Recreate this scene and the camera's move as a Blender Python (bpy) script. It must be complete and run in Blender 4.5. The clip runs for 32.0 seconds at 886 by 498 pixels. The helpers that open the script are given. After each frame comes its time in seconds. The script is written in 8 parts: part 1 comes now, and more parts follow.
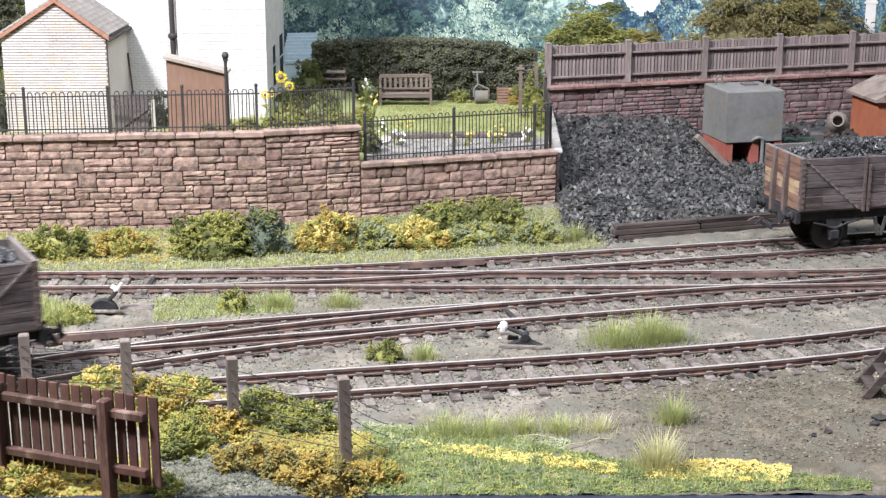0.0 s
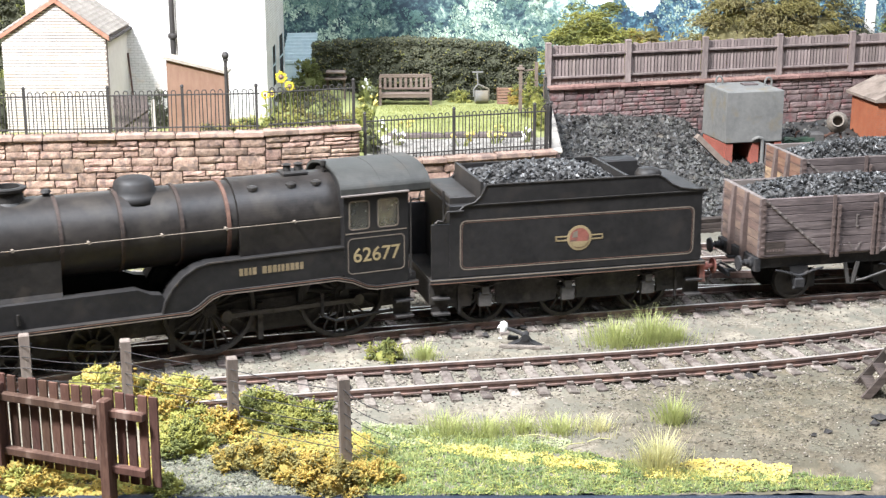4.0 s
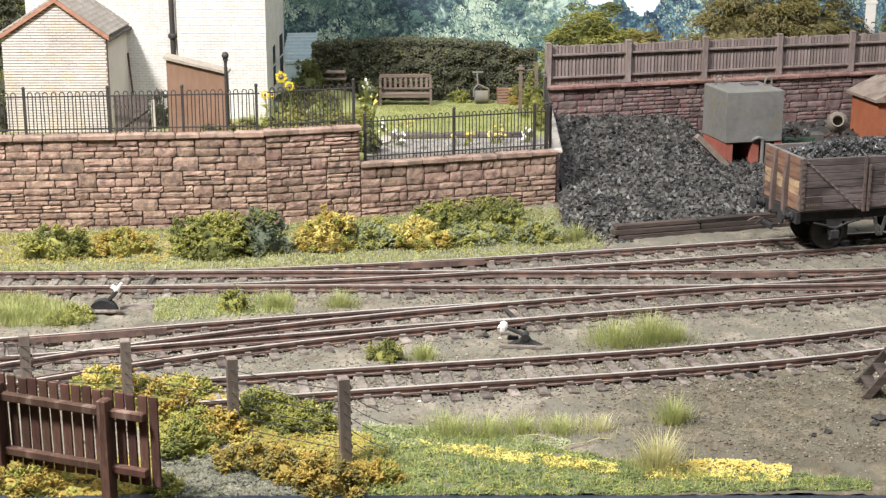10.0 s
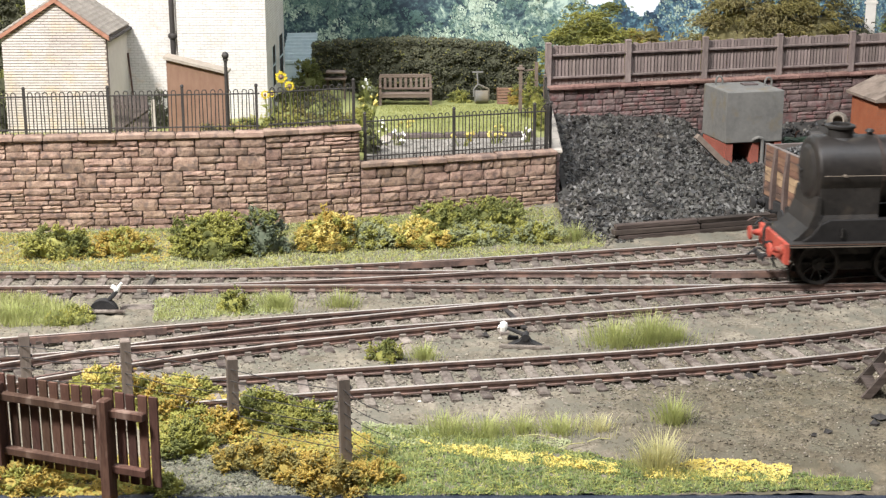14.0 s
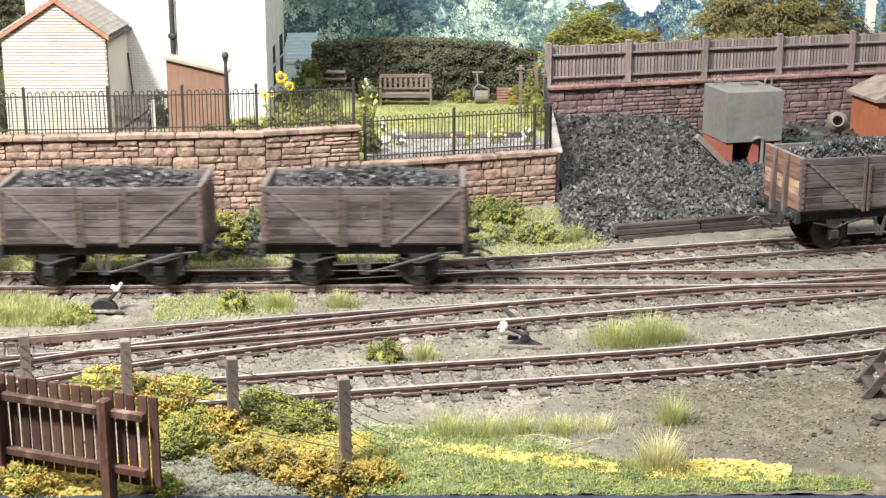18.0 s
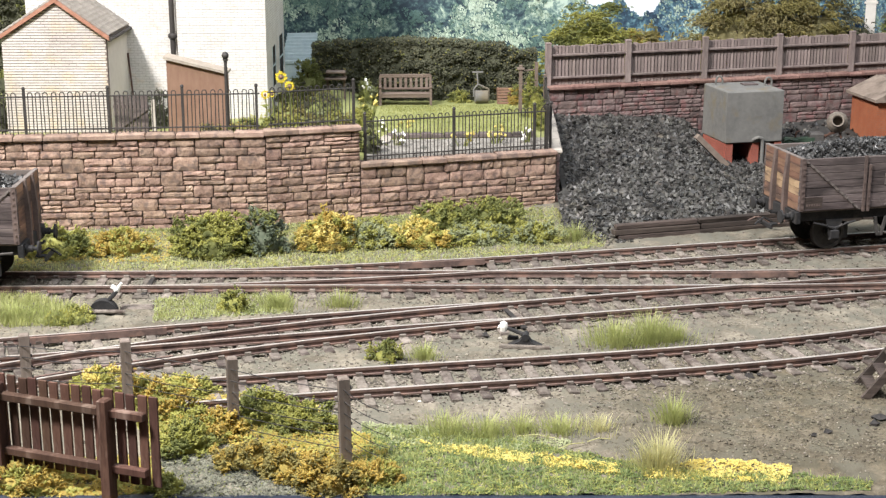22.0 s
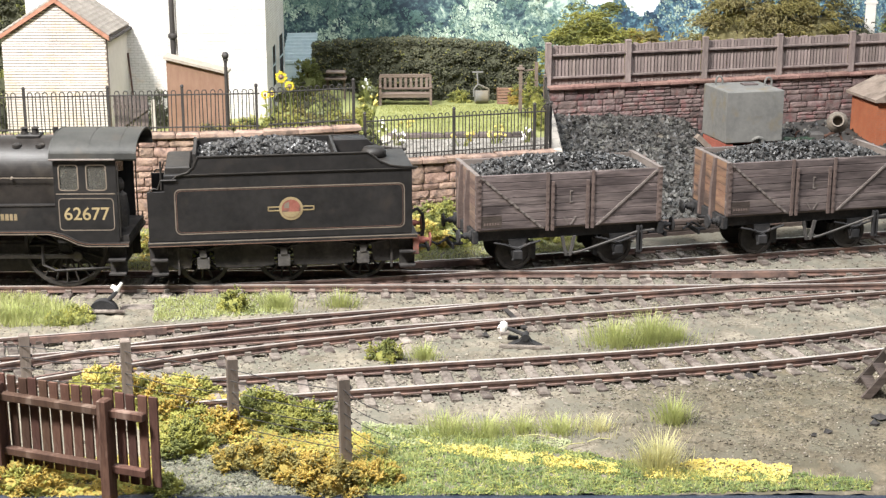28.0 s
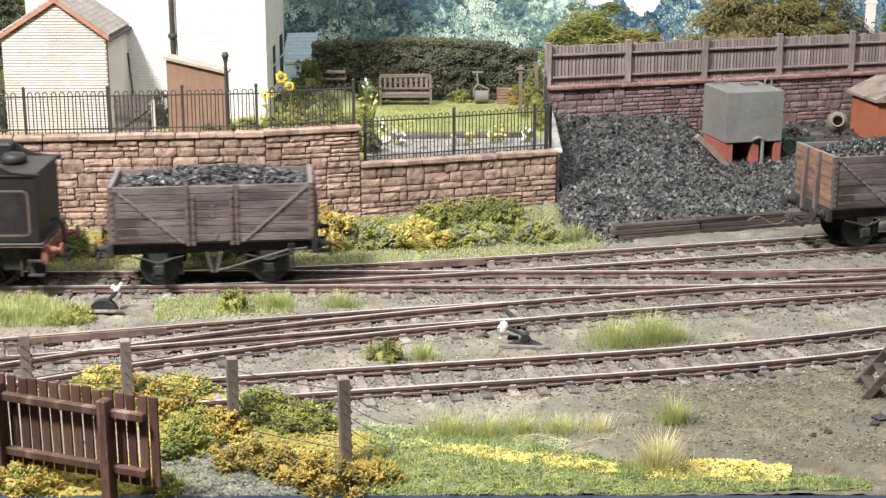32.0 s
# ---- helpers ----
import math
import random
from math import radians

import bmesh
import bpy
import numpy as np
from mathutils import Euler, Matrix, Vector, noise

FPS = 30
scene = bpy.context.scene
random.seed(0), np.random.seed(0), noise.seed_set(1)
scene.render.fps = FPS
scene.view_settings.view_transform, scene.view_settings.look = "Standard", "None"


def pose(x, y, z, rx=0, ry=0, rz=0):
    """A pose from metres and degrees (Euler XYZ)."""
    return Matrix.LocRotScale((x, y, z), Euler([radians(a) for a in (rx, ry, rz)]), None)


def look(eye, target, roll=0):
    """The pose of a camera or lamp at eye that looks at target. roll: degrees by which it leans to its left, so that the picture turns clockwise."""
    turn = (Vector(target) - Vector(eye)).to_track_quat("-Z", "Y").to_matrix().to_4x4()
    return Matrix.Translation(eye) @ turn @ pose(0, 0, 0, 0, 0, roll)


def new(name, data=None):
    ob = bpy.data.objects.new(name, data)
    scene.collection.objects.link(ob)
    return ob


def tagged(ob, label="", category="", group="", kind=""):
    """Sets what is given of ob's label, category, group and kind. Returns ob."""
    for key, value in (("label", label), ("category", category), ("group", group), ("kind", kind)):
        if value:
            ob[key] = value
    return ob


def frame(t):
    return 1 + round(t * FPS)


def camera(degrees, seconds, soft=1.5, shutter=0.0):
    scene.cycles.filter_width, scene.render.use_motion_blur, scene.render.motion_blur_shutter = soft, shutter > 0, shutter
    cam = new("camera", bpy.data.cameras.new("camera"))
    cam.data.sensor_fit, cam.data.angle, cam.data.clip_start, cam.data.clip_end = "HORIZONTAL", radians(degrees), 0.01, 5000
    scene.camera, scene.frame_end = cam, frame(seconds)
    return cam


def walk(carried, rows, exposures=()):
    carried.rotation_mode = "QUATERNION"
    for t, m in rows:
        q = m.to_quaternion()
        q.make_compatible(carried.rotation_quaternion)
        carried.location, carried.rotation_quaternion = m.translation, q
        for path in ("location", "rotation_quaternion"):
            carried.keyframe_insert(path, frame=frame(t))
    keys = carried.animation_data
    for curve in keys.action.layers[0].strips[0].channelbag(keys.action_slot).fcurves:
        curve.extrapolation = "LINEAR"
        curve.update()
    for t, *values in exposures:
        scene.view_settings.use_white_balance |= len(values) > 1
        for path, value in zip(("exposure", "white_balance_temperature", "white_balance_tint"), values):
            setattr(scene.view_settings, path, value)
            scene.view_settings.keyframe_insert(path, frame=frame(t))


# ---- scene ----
cam = camera(33.56, 32.0, soft=1.35, shutter=0.7)
EYE = (0.0, 0.0, 0.1396)
AIM = (0.0, math.cos(0.266), 0.1396 - math.sin(0.266))
walk(cam, [(0.0, look(EYE, AIM)), (32.0, look(EYE, AIM))], [(0.0, 0.34, 5700, 15), (1.0, 0.28, 5700, 14), (2.0, 0.52, 5700, 13), (3.0, 0.88, 5750, 12), (4.6, 0.88, 5850, 11), (6.0, 0.78, 6000, 11), (7.0, 0.34, 6200, 12),
      (8.0, 0.24, 6250, 12), (9.0, 0.22, 6280, 12), (14.0, 0.2, 6280, 12), (16.0, 0.5, 6250, 11), (17.0, 0.64, 6250, 11), (18.0, 0.58, 6250, 11), (19.0, 0.36, 6230, 12), (23.0, 0.24, 6230, 12), (25.0, 0.22, 6250, 12), (28.0, 0.58, 6250, 11), (29.0, 0.63, 6250, 11), (30.0, 0.6, 6230, 11), (31.0, 0.74, 6150, 11), (32.0, 0.42, 6200, 12)])
# ---- light: an indoor hall with ceiling lamps, a lighting rig over the layout and an added fill ----
world = bpy.data.worlds.new("hall_air")
scene.world = world
world.use_nodes = True
world.node_tree.nodes["Background"].inputs[0].default_value = (0.9, 0.95, 1.0, 1)
world.node_tree.nodes["Background"].inputs[1].default_value = 0.25


def area_lamp(name, eye, target, sx, sy, watts, colour):
    data = bpy.data.lights.new(name, "AREA")
    data.shape, data.size, data.size_y, data.energy, data.color = "RECTANGLE", sx, sy, watts, colour
    ob = new(name, data)
    ob.matrix_world = look(eye, target)
    return ob


area_lamp("rig_lamp", (-0.37, 0.16, 0.63), (-0.02, 0.50, 0.0), 0.14, 0.09, 13.5, (1.0, 0.965, 0.90))
# Weak fill added from the right to brighten; no such lamp is known.
area_lamp("rig_lamp_far", (0.28, 0.28, 0.64), (0.06, 0.47, 0.0), 0.26, 0.10, 1.7, (0.97, 0.985, 1.0))
area_lamp("ceiling_lamp", (0.2, -0.2, 1.85), (0.1, 0.5, 0.0), 1.6, 1.2, 22.0, (0.90, 0.95, 1.0))

# ---- mesh helpers; sizes in millimetres ----
MM = 0.001
RNG = random.Random(7)


class Build:
    """Collects vertices (millimetres) and faces of one mesh."""

    def __init__(self):
        self.v, self.f = [], []

    def add(self, verts, faces):
        n = len(self.v)
        self.v.extend(verts)
        self.f.extend([tuple(i + n for i in f) for f in faces])
        return self

    def box(self, x0, x1, y0, y1, z0, z1, bevel=0.0):
        if bevel <= 0:
            vs = [(x, y, z) for z in (z0, z1) for y in (y0, y1) for x in (x0, x1)]
            return self.add(vs, [(0, 2, 3, 1), (4, 5, 7, 6), (0, 1, 5, 4), (2, 6, 7, 3), (0, 4, 6, 2), (1, 3, 7, 5)])
        b = bevel
        vs, fs = [], []
        ring = lambda dx, dy, z: [(x0 + dx, y0 + dy, z), (x1 - dx, y0 + dy, z), (x1 - dx, y1 - dy, z), (x0 + dx, y1 - dy, z)]
        for d, z in ((b, z0), (0, z0 + b), (0, z1 - b), (b, z1)):
            vs += ring(d, d, z)
        for k in range(3):
            for i in range(4):
                j = (i + 1) % 4
                fs.append((k * 4 + i, k * 4 + j, k * 4 + 4 + j, k * 4 + 4 + i))
        fs += [(3, 2, 1, 0), (12, 13, 14, 15)]
        return self.add(vs, fs)

    def prism(self, poly, y0, y1, axis="y"):
        """Extrudes a polygon of (a, b) along an axis: y takes (x, z), x takes (y, z), z takes (x, y)."""
        n = len(poly)
        put = {"y": lambda p, d: (p[0], d, p[1]), "x": lambda p, d: (d, p[0], p[1]), "z": lambda p, d: (p[0], p[1], d)}[axis]
        vs = [put(p, y0) for p in poly] + [put(p, y1) for p in poly]
        fs = [tuple(range(n)), tuple(range(2 * n - 1, n - 1, -1))]
        fs += [(i, i + n, (i + 1) % n + n, (i + 1) % n) for i in range(n)]
        return self.add(vs, fs)

    def tube(self, path, r, n=6, r1=None, caps=True):
        pts = [Vector(p) for p in path]
        m = len(pts)
        vs, fs = [], []
        up = None
        for i, p in enumerate(pts):
            d = (pts[min(i + 1, m - 1)] - pts[max(i - 1, 0)])
            d = d.normalized() if d.length > 1e-9 else Vector((0, 0, 1))
            if up is None:
                up = d.orthogonal().normalized()
            up = (up - d * up.dot(d))
            up = up.normalized() if up.length > 1e-6 else d.orthogonal().normalized()
            side = d.cross(up)
            rad = r if r1 is None else r + (r1 - r) * i / (m - 1)
            for k in range(n):
                a = 2 * math.pi * (k + 0.5) / n
                q = p + (up * math.cos(a) + side * math.sin(a)) * rad
                vs.append(tuple(q))
        for i in range(m - 1):
            for k in range(n):
                j = (k + 1) % n
                fs.append((i * n + k, i * n + j, (i + 1) * n + j, (i + 1) * n + k))
        if caps:
            fs += [tuple(range(n - 1, -1, -1)), tuple((m - 1) * n + k for k in range(n))]
        return self.add(vs, fs)

    def lathe(self, prof, origin=(0, 0, 0), axis="z", n=16, caps=True):
        """Turns a profile of (radius, along) about an axis through origin."""
        vs, fs = [], []
        ox, oy, oz = origin
        for r, h in prof:
            for k in range(n):
                a = 2 * math.pi * k / n
                c, s = r * math.cos(a), r * math.sin(a)
                vs.append({"z": (ox + c, oy + s, oz + h), "x": (ox + h, oy + c, oz + s), "y": (ox + s, oy + h, oz + c)}[axis])
        m = len(prof)
        for i in range(m - 1):
            for k in range(n):
                j = (k + 1) % n
                fs.append((i * n + k, i * n + j, (i + 1) * n + j, (i + 1) * n + k))
        if caps:
            fs += [tuple(range(n - 1, -1, -1)), tuple((m - 1) * n + k for k in range(n))]
        return self.add(vs, fs)

    def sweep(self, path, half, z0, z1):
        """A bar of rectangular section along a ground path of (x, y)."""
        vs, fs = [], []
        m = len(path)
        for i, (x, y) in enumerate(path):
            xa, ya = path[max(i - 1, 0)]
            xb, yb = path[min(i + 1, m - 1)]
            ln = math.hypot(xb - xa, yb - ya) or 1
            nx, ny = -(yb - ya) / ln * half, (xb - xa) / ln * half
            vs += [(x - nx, y - ny, z0), (x + nx, y + ny, z0), (x + nx, y + ny, z1), (x - nx, y - ny, z1)]
        for i in range(m - 1):
            for k in range(4):
                j = (k + 1) % 4
                fs.append((i * 4 + k, i * 4 + j, (i + 1) * 4 + j, (i + 1) * 4 + k))
        fs += [(3, 2, 1, 0), tuple((m - 1) * 4 + k for k in range(4))]
        return self.add(vs, fs)

    def lump(self, c, r, rng, flat=1.0):
        """A small broken stone: an octahedron with shaken corners."""
        q = Euler((rng.uniform(0, 6), rng.uniform(0, 6), rng.uniform(0, 6))).to_matrix()
        vs = []
        for d in ((1, 0, 0), (-1, 0, 0), (0, 1, 0), (0, -1, 0), (0, 0, 1), (0, 0, -1)):
            p = q @ (Vector(d) * r * rng.uniform(0.6, 1.25))
            vs.append((c[0] + p.x, c[1] + p.y, c[2] + p.z * flat))
        return self.add(vs, [(0, 2, 4), (2, 1, 4), (1, 3, 4), (3, 0, 4), (2, 0, 5), (1, 2, 5), (3, 1, 5), (0, 3, 5)])

    def crumb(self, c, r, rng):
        """A still smaller bit: a shaken tetrahedron."""
        q = Euler((rng.uniform(0, 6), rng.uniform(0, 6), rng.uniform(0, 6))).to_matrix()
        vs = []
        for d in ((0.82, 0, -0.33), (-0.47, 0.8, -0.33), (-0.47, -0.8, -0.33), (0, 0, 1)):
            p = q @ (Vector(d) * r * rng.uniform(0.9, 1.35))
            vs.append((c[0] + p.x, c[1] + p.y, c[2] + p.z))
        return self.add(vs, [(0, 2, 1), (0, 1, 3), (1, 2, 3), (2, 0, 3)])

    def flake(self, c, r, rng, lift=0.4, wild=1.0):
        """A bent leaf flake of two triangles; a tame one lies nearly flat."""
        a = rng.uniform(0, 6.2832)
        e = rng.uniform(-1.2, 1.2) * wild
        u = Vector((math.cos(a) * math.cos(e), math.sin(a) * math.cos(e), math.sin(e)))
        w = u.cross(Vector((rng.uniform(-1, 1) * wild, rng.uniform(-1, 1) * wild, rng.uniform(-1, 1) if wild > 0.9 else 1.0)))
        w = w.normalized() if w.length > 1e-4 else Vector((0, 0, 1))
        n = u.cross(w)
        c = Vector(c)
        ln = r * rng.uniform(0.7, 1.4)
        ps = [c - u * ln, c + w * r * 0.55 + n * r * lift, c + u * ln, c - w * r * 0.55 + n * r * lift]
        return self.add([tuple(p) for p in ps], [(0, 1, 2), (0, 2, 3)])

    def blade(self, x, y, z, h, lean, ang, w):
        dx, dy = math.cos(ang), math.sin(ang)
        tx, ty = x + dx * lean, y + dy * lean
        mx, my = x + dx * lean * 0.35, y + dy * lean * 0.35
        px, py = -dy * w, dx * w
        px, py = (px, py) if abs(px) > w * 0.5 else (w * 0.8, py)
        return self.add([(x - px, y - py, z), (x + px, y + py, z), (mx + px * 0.7, my + py * 0.7, z + h * 0.6), (mx - px * 0.7, my - py * 0.7, z + h * 0.6), (tx, ty, z + h)],
                        [(0, 1, 2, 3), (3, 2, 4)])

    def mesh(self, name, smooth=False):
        me = bpy.data.meshes.new(name)
        me.from_pydata([(a * MM, b * MM, c * MM) for a, b, c in self.v], [], self.f)
        if smooth:
            me.polygons.foreach_set("use_smooth", [True] * len(me.polygons))
        me.update()
        return me


def part(name, b, material, parent=None, label="", at=None, smooth=False):
    """Links a Build (or a ready mesh) as one mesh object under a thing or a part."""
    me = b.mesh(name, smooth) if isinstance(b, Build) else b
    if material and not me.materials:
        me.materials.append(material)
    ob = new(name, me)
    ob.parent = parent
    if at is not None:
        ob.matrix_basis = at
    if label:
        ob["label"] = label
    return ob


def mm(x, y, z, rx=0, ry=0, rz=0):
    return pose(x * MM, y * MM, z * MM, rx, ry, rz)


def thing(name, label, category, at=None, group="", kind=""):
    ob = new(name)
    ob.empty_display_size = 0.01
    if at is not None:
        ob.matrix_basis = at
    return tagged(ob, label, category, group, kind)


# ---- materials ----
def surface(name, c1, c2, rough=0.8, size=2.0, bump=0.3, metal=0.0, rand=0.0, island=0.0, c3=None, spot=0.6, still=False, stretch=None, coarse=6.0, contrast=0.0, leaf=0.0):
    """A worn surface: c1 and c2 mixed by fine and coarse noise of size millimetres, c3 in stains, rand or island: spread of brightness from piece to piece."""
    m = bpy.data.materials.new(name)
    m.use_nodes = True
    nt = m.node_tree
    nd, lk = nt.nodes, nt.links
    bsdf = nd["Principled BSDF"]
    if still:
        co = nd.new("ShaderNodeNewGeometry").outputs["Position"]
    else:
        co = nd.new("ShaderNodeTexCoord").outputs["Object"]
    if stretch:
        mp = nd.new("ShaderNodeMapping")
        mp.inputs["Scale"].default_value = stretch
        lk.new(co, mp.inputs[0])
        co = mp.outputs[0]
    fine = nd.new("ShaderNodeTexNoise")
    fine.inputs["Scale"].default_value = 1000.0 / size
    fine.inputs["Detail"].default_value = 6
    fine.inputs["Roughness"].default_value = 0.65
    big = nd.new("ShaderNodeTexNoise")
    big.inputs["Scale"].default_value = 1000.0 / (size * coarse)
    big.inputs["Detail"].default_value = 3
    lk.new(co, fine.inputs["Vector"])
    lk.new(co, big.inputs["Vector"])
    add = nd.new("ShaderNodeMath")
    add.operation = "ADD"
    lk.new(fine.outputs["Fac"], add.inputs[0])
    lk.new(big.outputs["Fac"], add.inputs[1])
    ramp = nd.new("ShaderNodeMapRange")
    ramp.inputs["From Min"].default_value = 0.72 + contrast
    ramp.inputs["From Max"].default_value = 1.28 - contrast
    lk.new(add.outputs[0], ramp.inputs["Value"])
    mix = nd.new("ShaderNodeMix")
    mix.data_type = "RGBA"
    mix.inputs["A"].default_value = (*c1, 1)
    mix.inputs["B"].default_value = (*c2, 1)
    lk.new(ramp.outputs[0], mix.inputs["Factor"])
    out = mix.outputs["Result"]
    if c3:
        st = nd.new("ShaderNodeTexNoise")
        st.inputs["Scale"].default_value = 1000.0 / (size * coarse * 0.6)
        st.inputs["Detail"].default_value = 5
        off = nd.new("ShaderNodeVectorMath")
        off.inputs[1].default_value = (3.1, 1.7, 5.3)
        lk.new(co, off.inputs[0])
        lk.new(off.outputs[0], st.inputs["Vector"])
        mr = nd.new("ShaderNodeMapRange")
        mr.inputs["From Min"].default_value = spot - 0.06
        mr.inputs["From Max"].default_value = spot + 0.08
        lk.new(st.outputs["Fac"], mr.inputs["Value"])
        m2 = nd.new("ShaderNodeMix")
        m2.data_type = "RGBA"
        lk.new(mr.outputs[0], m2.inputs["Factor"])
        lk.new(out, m2.inputs["A"])
        m2.inputs["B"].default_value = (*c3, 1)
        out = m2.outputs["Result"]
    if rand or island:
        hsv = nd.new("ShaderNodeHueSaturation")
        src = nd.new("ShaderNodeObjectInfo").outputs["Random"] if rand else nd.new("ShaderNodeNewGeometry").outputs["Random Per Island"]
        mr = nd.new("ShaderNodeMapRange")
        mr.inputs["To Min"].default_value = 1 - (rand or island)
        mr.inputs["To Max"].default_value = 1 + (rand or island)
        lk.new(src, mr.inputs["Value"])
        lk.new(mr.outputs[0], hsv.inputs["Value"])
        hu = nd.new("ShaderNodeMapRange")
        hu.inputs["To Min"].default_value = 0.5 - 0.010 * (rand or island) / 0.3
        hu.inputs["To Max"].default_value = 0.5 + 0.010 * (rand or island) / 0.3
        mul = nd.new("ShaderNodeMath")
        mul.operation = "MULTIPLY_ADD"
        mul.inputs[1].default_value = 7.31
        fr = nd.new("ShaderNodeMath")
        fr.operation = "FRACT"
        lk.new(src, mul.inputs[0])
        lk.new(mul.outputs[0], fr.inputs[0])
        lk.new(fr.outputs[0], hu.inputs["Value"])
        lk.new(hu.outputs[0], hsv.inputs["Hue"])
        lk.new(out, hsv.inputs["Color"])
        out = hsv.outputs["Color"]
    lk.new(out, bsdf.inputs["Base Color"])
    rr = nd.new("ShaderNodeMapRange")
    rr.inputs["To Min"].default_value = max(0.03, rough - 0.1)
    rr.inputs["To Max"].default_value = min(1.0, rough + 0.1)
    lk.new(fine.outputs["Fac"], rr.inputs["Value"])
    lk.new(rr.outputs[0], bsdf.inputs["Roughness"])
    bsdf.inputs["Metallic"].default_value = metal
    bsdf.inputs["Specular IOR Level"].default_value = 0.3
    if bump:
        bp = nd.new("ShaderNodeBump")
        bp.inputs["Strength"].default_value = bump
        bp.inputs["Distance"].default_value = size * MM * 0.35
        lk.new(add.outputs[0], bp.inputs["Height"])
        lk.new(bp.outputs[0], bsdf.inputs["Normal"])
    if leaf:
        tr = nd.new("ShaderNodeBsdfTranslucent")
        lk.new(out, tr.inputs["Color"])
        mx = nd.new("ShaderNodeMixShader")
        mx.inputs[0].default_value = leaf
        lk.new(bsdf.outputs[0], mx.inputs[1])
        lk.new(tr.outputs[0], mx.inputs[2])
        lk.new(mx.outputs[0], nd["Material Output"].inputs["Surface"])
    return m


def brick_paint(name, c1, c2, mortar, wide, high, joint, bump=0.6, rough=0.85, patch=None, strong=1.0):
    """Painted or bare brickwork with recessed joints, brick size in millimetres, along local x and z."""
    m = surface(name, c1, c2, rough, 1.2, 0.2, c3=patch, spot=0.64)
    nt = m.node_tree
    nd, lk = nt.nodes, nt.links
    bsdf = nd["Principled BSDF"]
    co = nd.new("ShaderNodeTexCoord").outputs["Object"]
    sep = nd.new("ShaderNodeSeparateXYZ")
    lk.new(co, sep.inputs[0])
    sm = nd.new("ShaderNodeMath")
    lk.new(sep.outputs["X"], sm.inputs[0])
    lk.new(sep.outputs["Y"], sm.inputs[1])
    cmb = nd.new("ShaderNodeCombineXYZ")
    lk.new(sm.outputs[0], cmb.inputs["X"])
    lk.new(sep.outputs["Z"], cmb.inputs["Y"])
    wob = nd.new("ShaderNodeTexNoise")
    wob.inputs["Scale"].default_value = 400
    lk.new(co, wob.inputs["Vector"])
    br = nd.new("ShaderNodeTexBrick")
    br.inputs["Scale"].default_value = 1000.0
    br.inputs["Brick Width"].default_value = wide
    br.inputs["Row Height"].default_value = high
    br.inputs["Mortar Size"].default_value = joint
    br.inputs["Mortar Smooth"].default_value = 0.4
    lk.new(cmb.outputs[0], br.inputs["Vector"])
    src = bsdf.inputs["Base Color"].links[0].from_socket
    mix = nd.new("ShaderNodeMix")
    mix.data_type = "RGBA"
    sc = nd.new("ShaderNodeMath")
    sc.operation = "MULTIPLY"
    lk.new(br.outputs["Fac"], sc.inputs[0])
    wr = nd.new("ShaderNodeMapRange")
    wr.inputs["From Min"].default_value = 0.35
    wr.inputs["From Max"].default_value = 0.6
    wr.inputs["To Min"].default_value = 0.35 * strong
    wr.inputs["To Max"].default_value = strong
    lk.new(wob.outputs["Fac"], wr.inputs["Value"])
    lk.new(wr.outputs[0], sc.inputs[1])
    lk.new(sc.outputs[0], mix.inputs["Factor"])
    lk.new(src, mix.inputs["A"])
    mix.inputs["B"].default_value = (*mortar, 1)
    lk.new(mix.outputs["Result"], bsdf.inputs["Base Color"])
    bp = nd.new("ShaderNodeBump")
    bp.invert = True
    bp.inputs["Strength"].default_value = bump
    bp.inputs["Distance"].default_value = 0.0003
    lk.new(br.outputs["Fac"], bp.inputs["Height"])
    lk.new(bsdf.inputs["Normal"].links[0].from_socket, bp.inputs["Normal"])
    lk.new(bp.outputs[0], bsdf.inputs["Normal"])
    return m


EARTH = surface("earth", (0.105, 0.09, 0.066), (0.255, 0.224, 0.172), 0.95, 1.1, 1.0, c3=(0.145, 0.135, 0.105), spot=0.5, still=True, coarse=10, contrast=0.08)

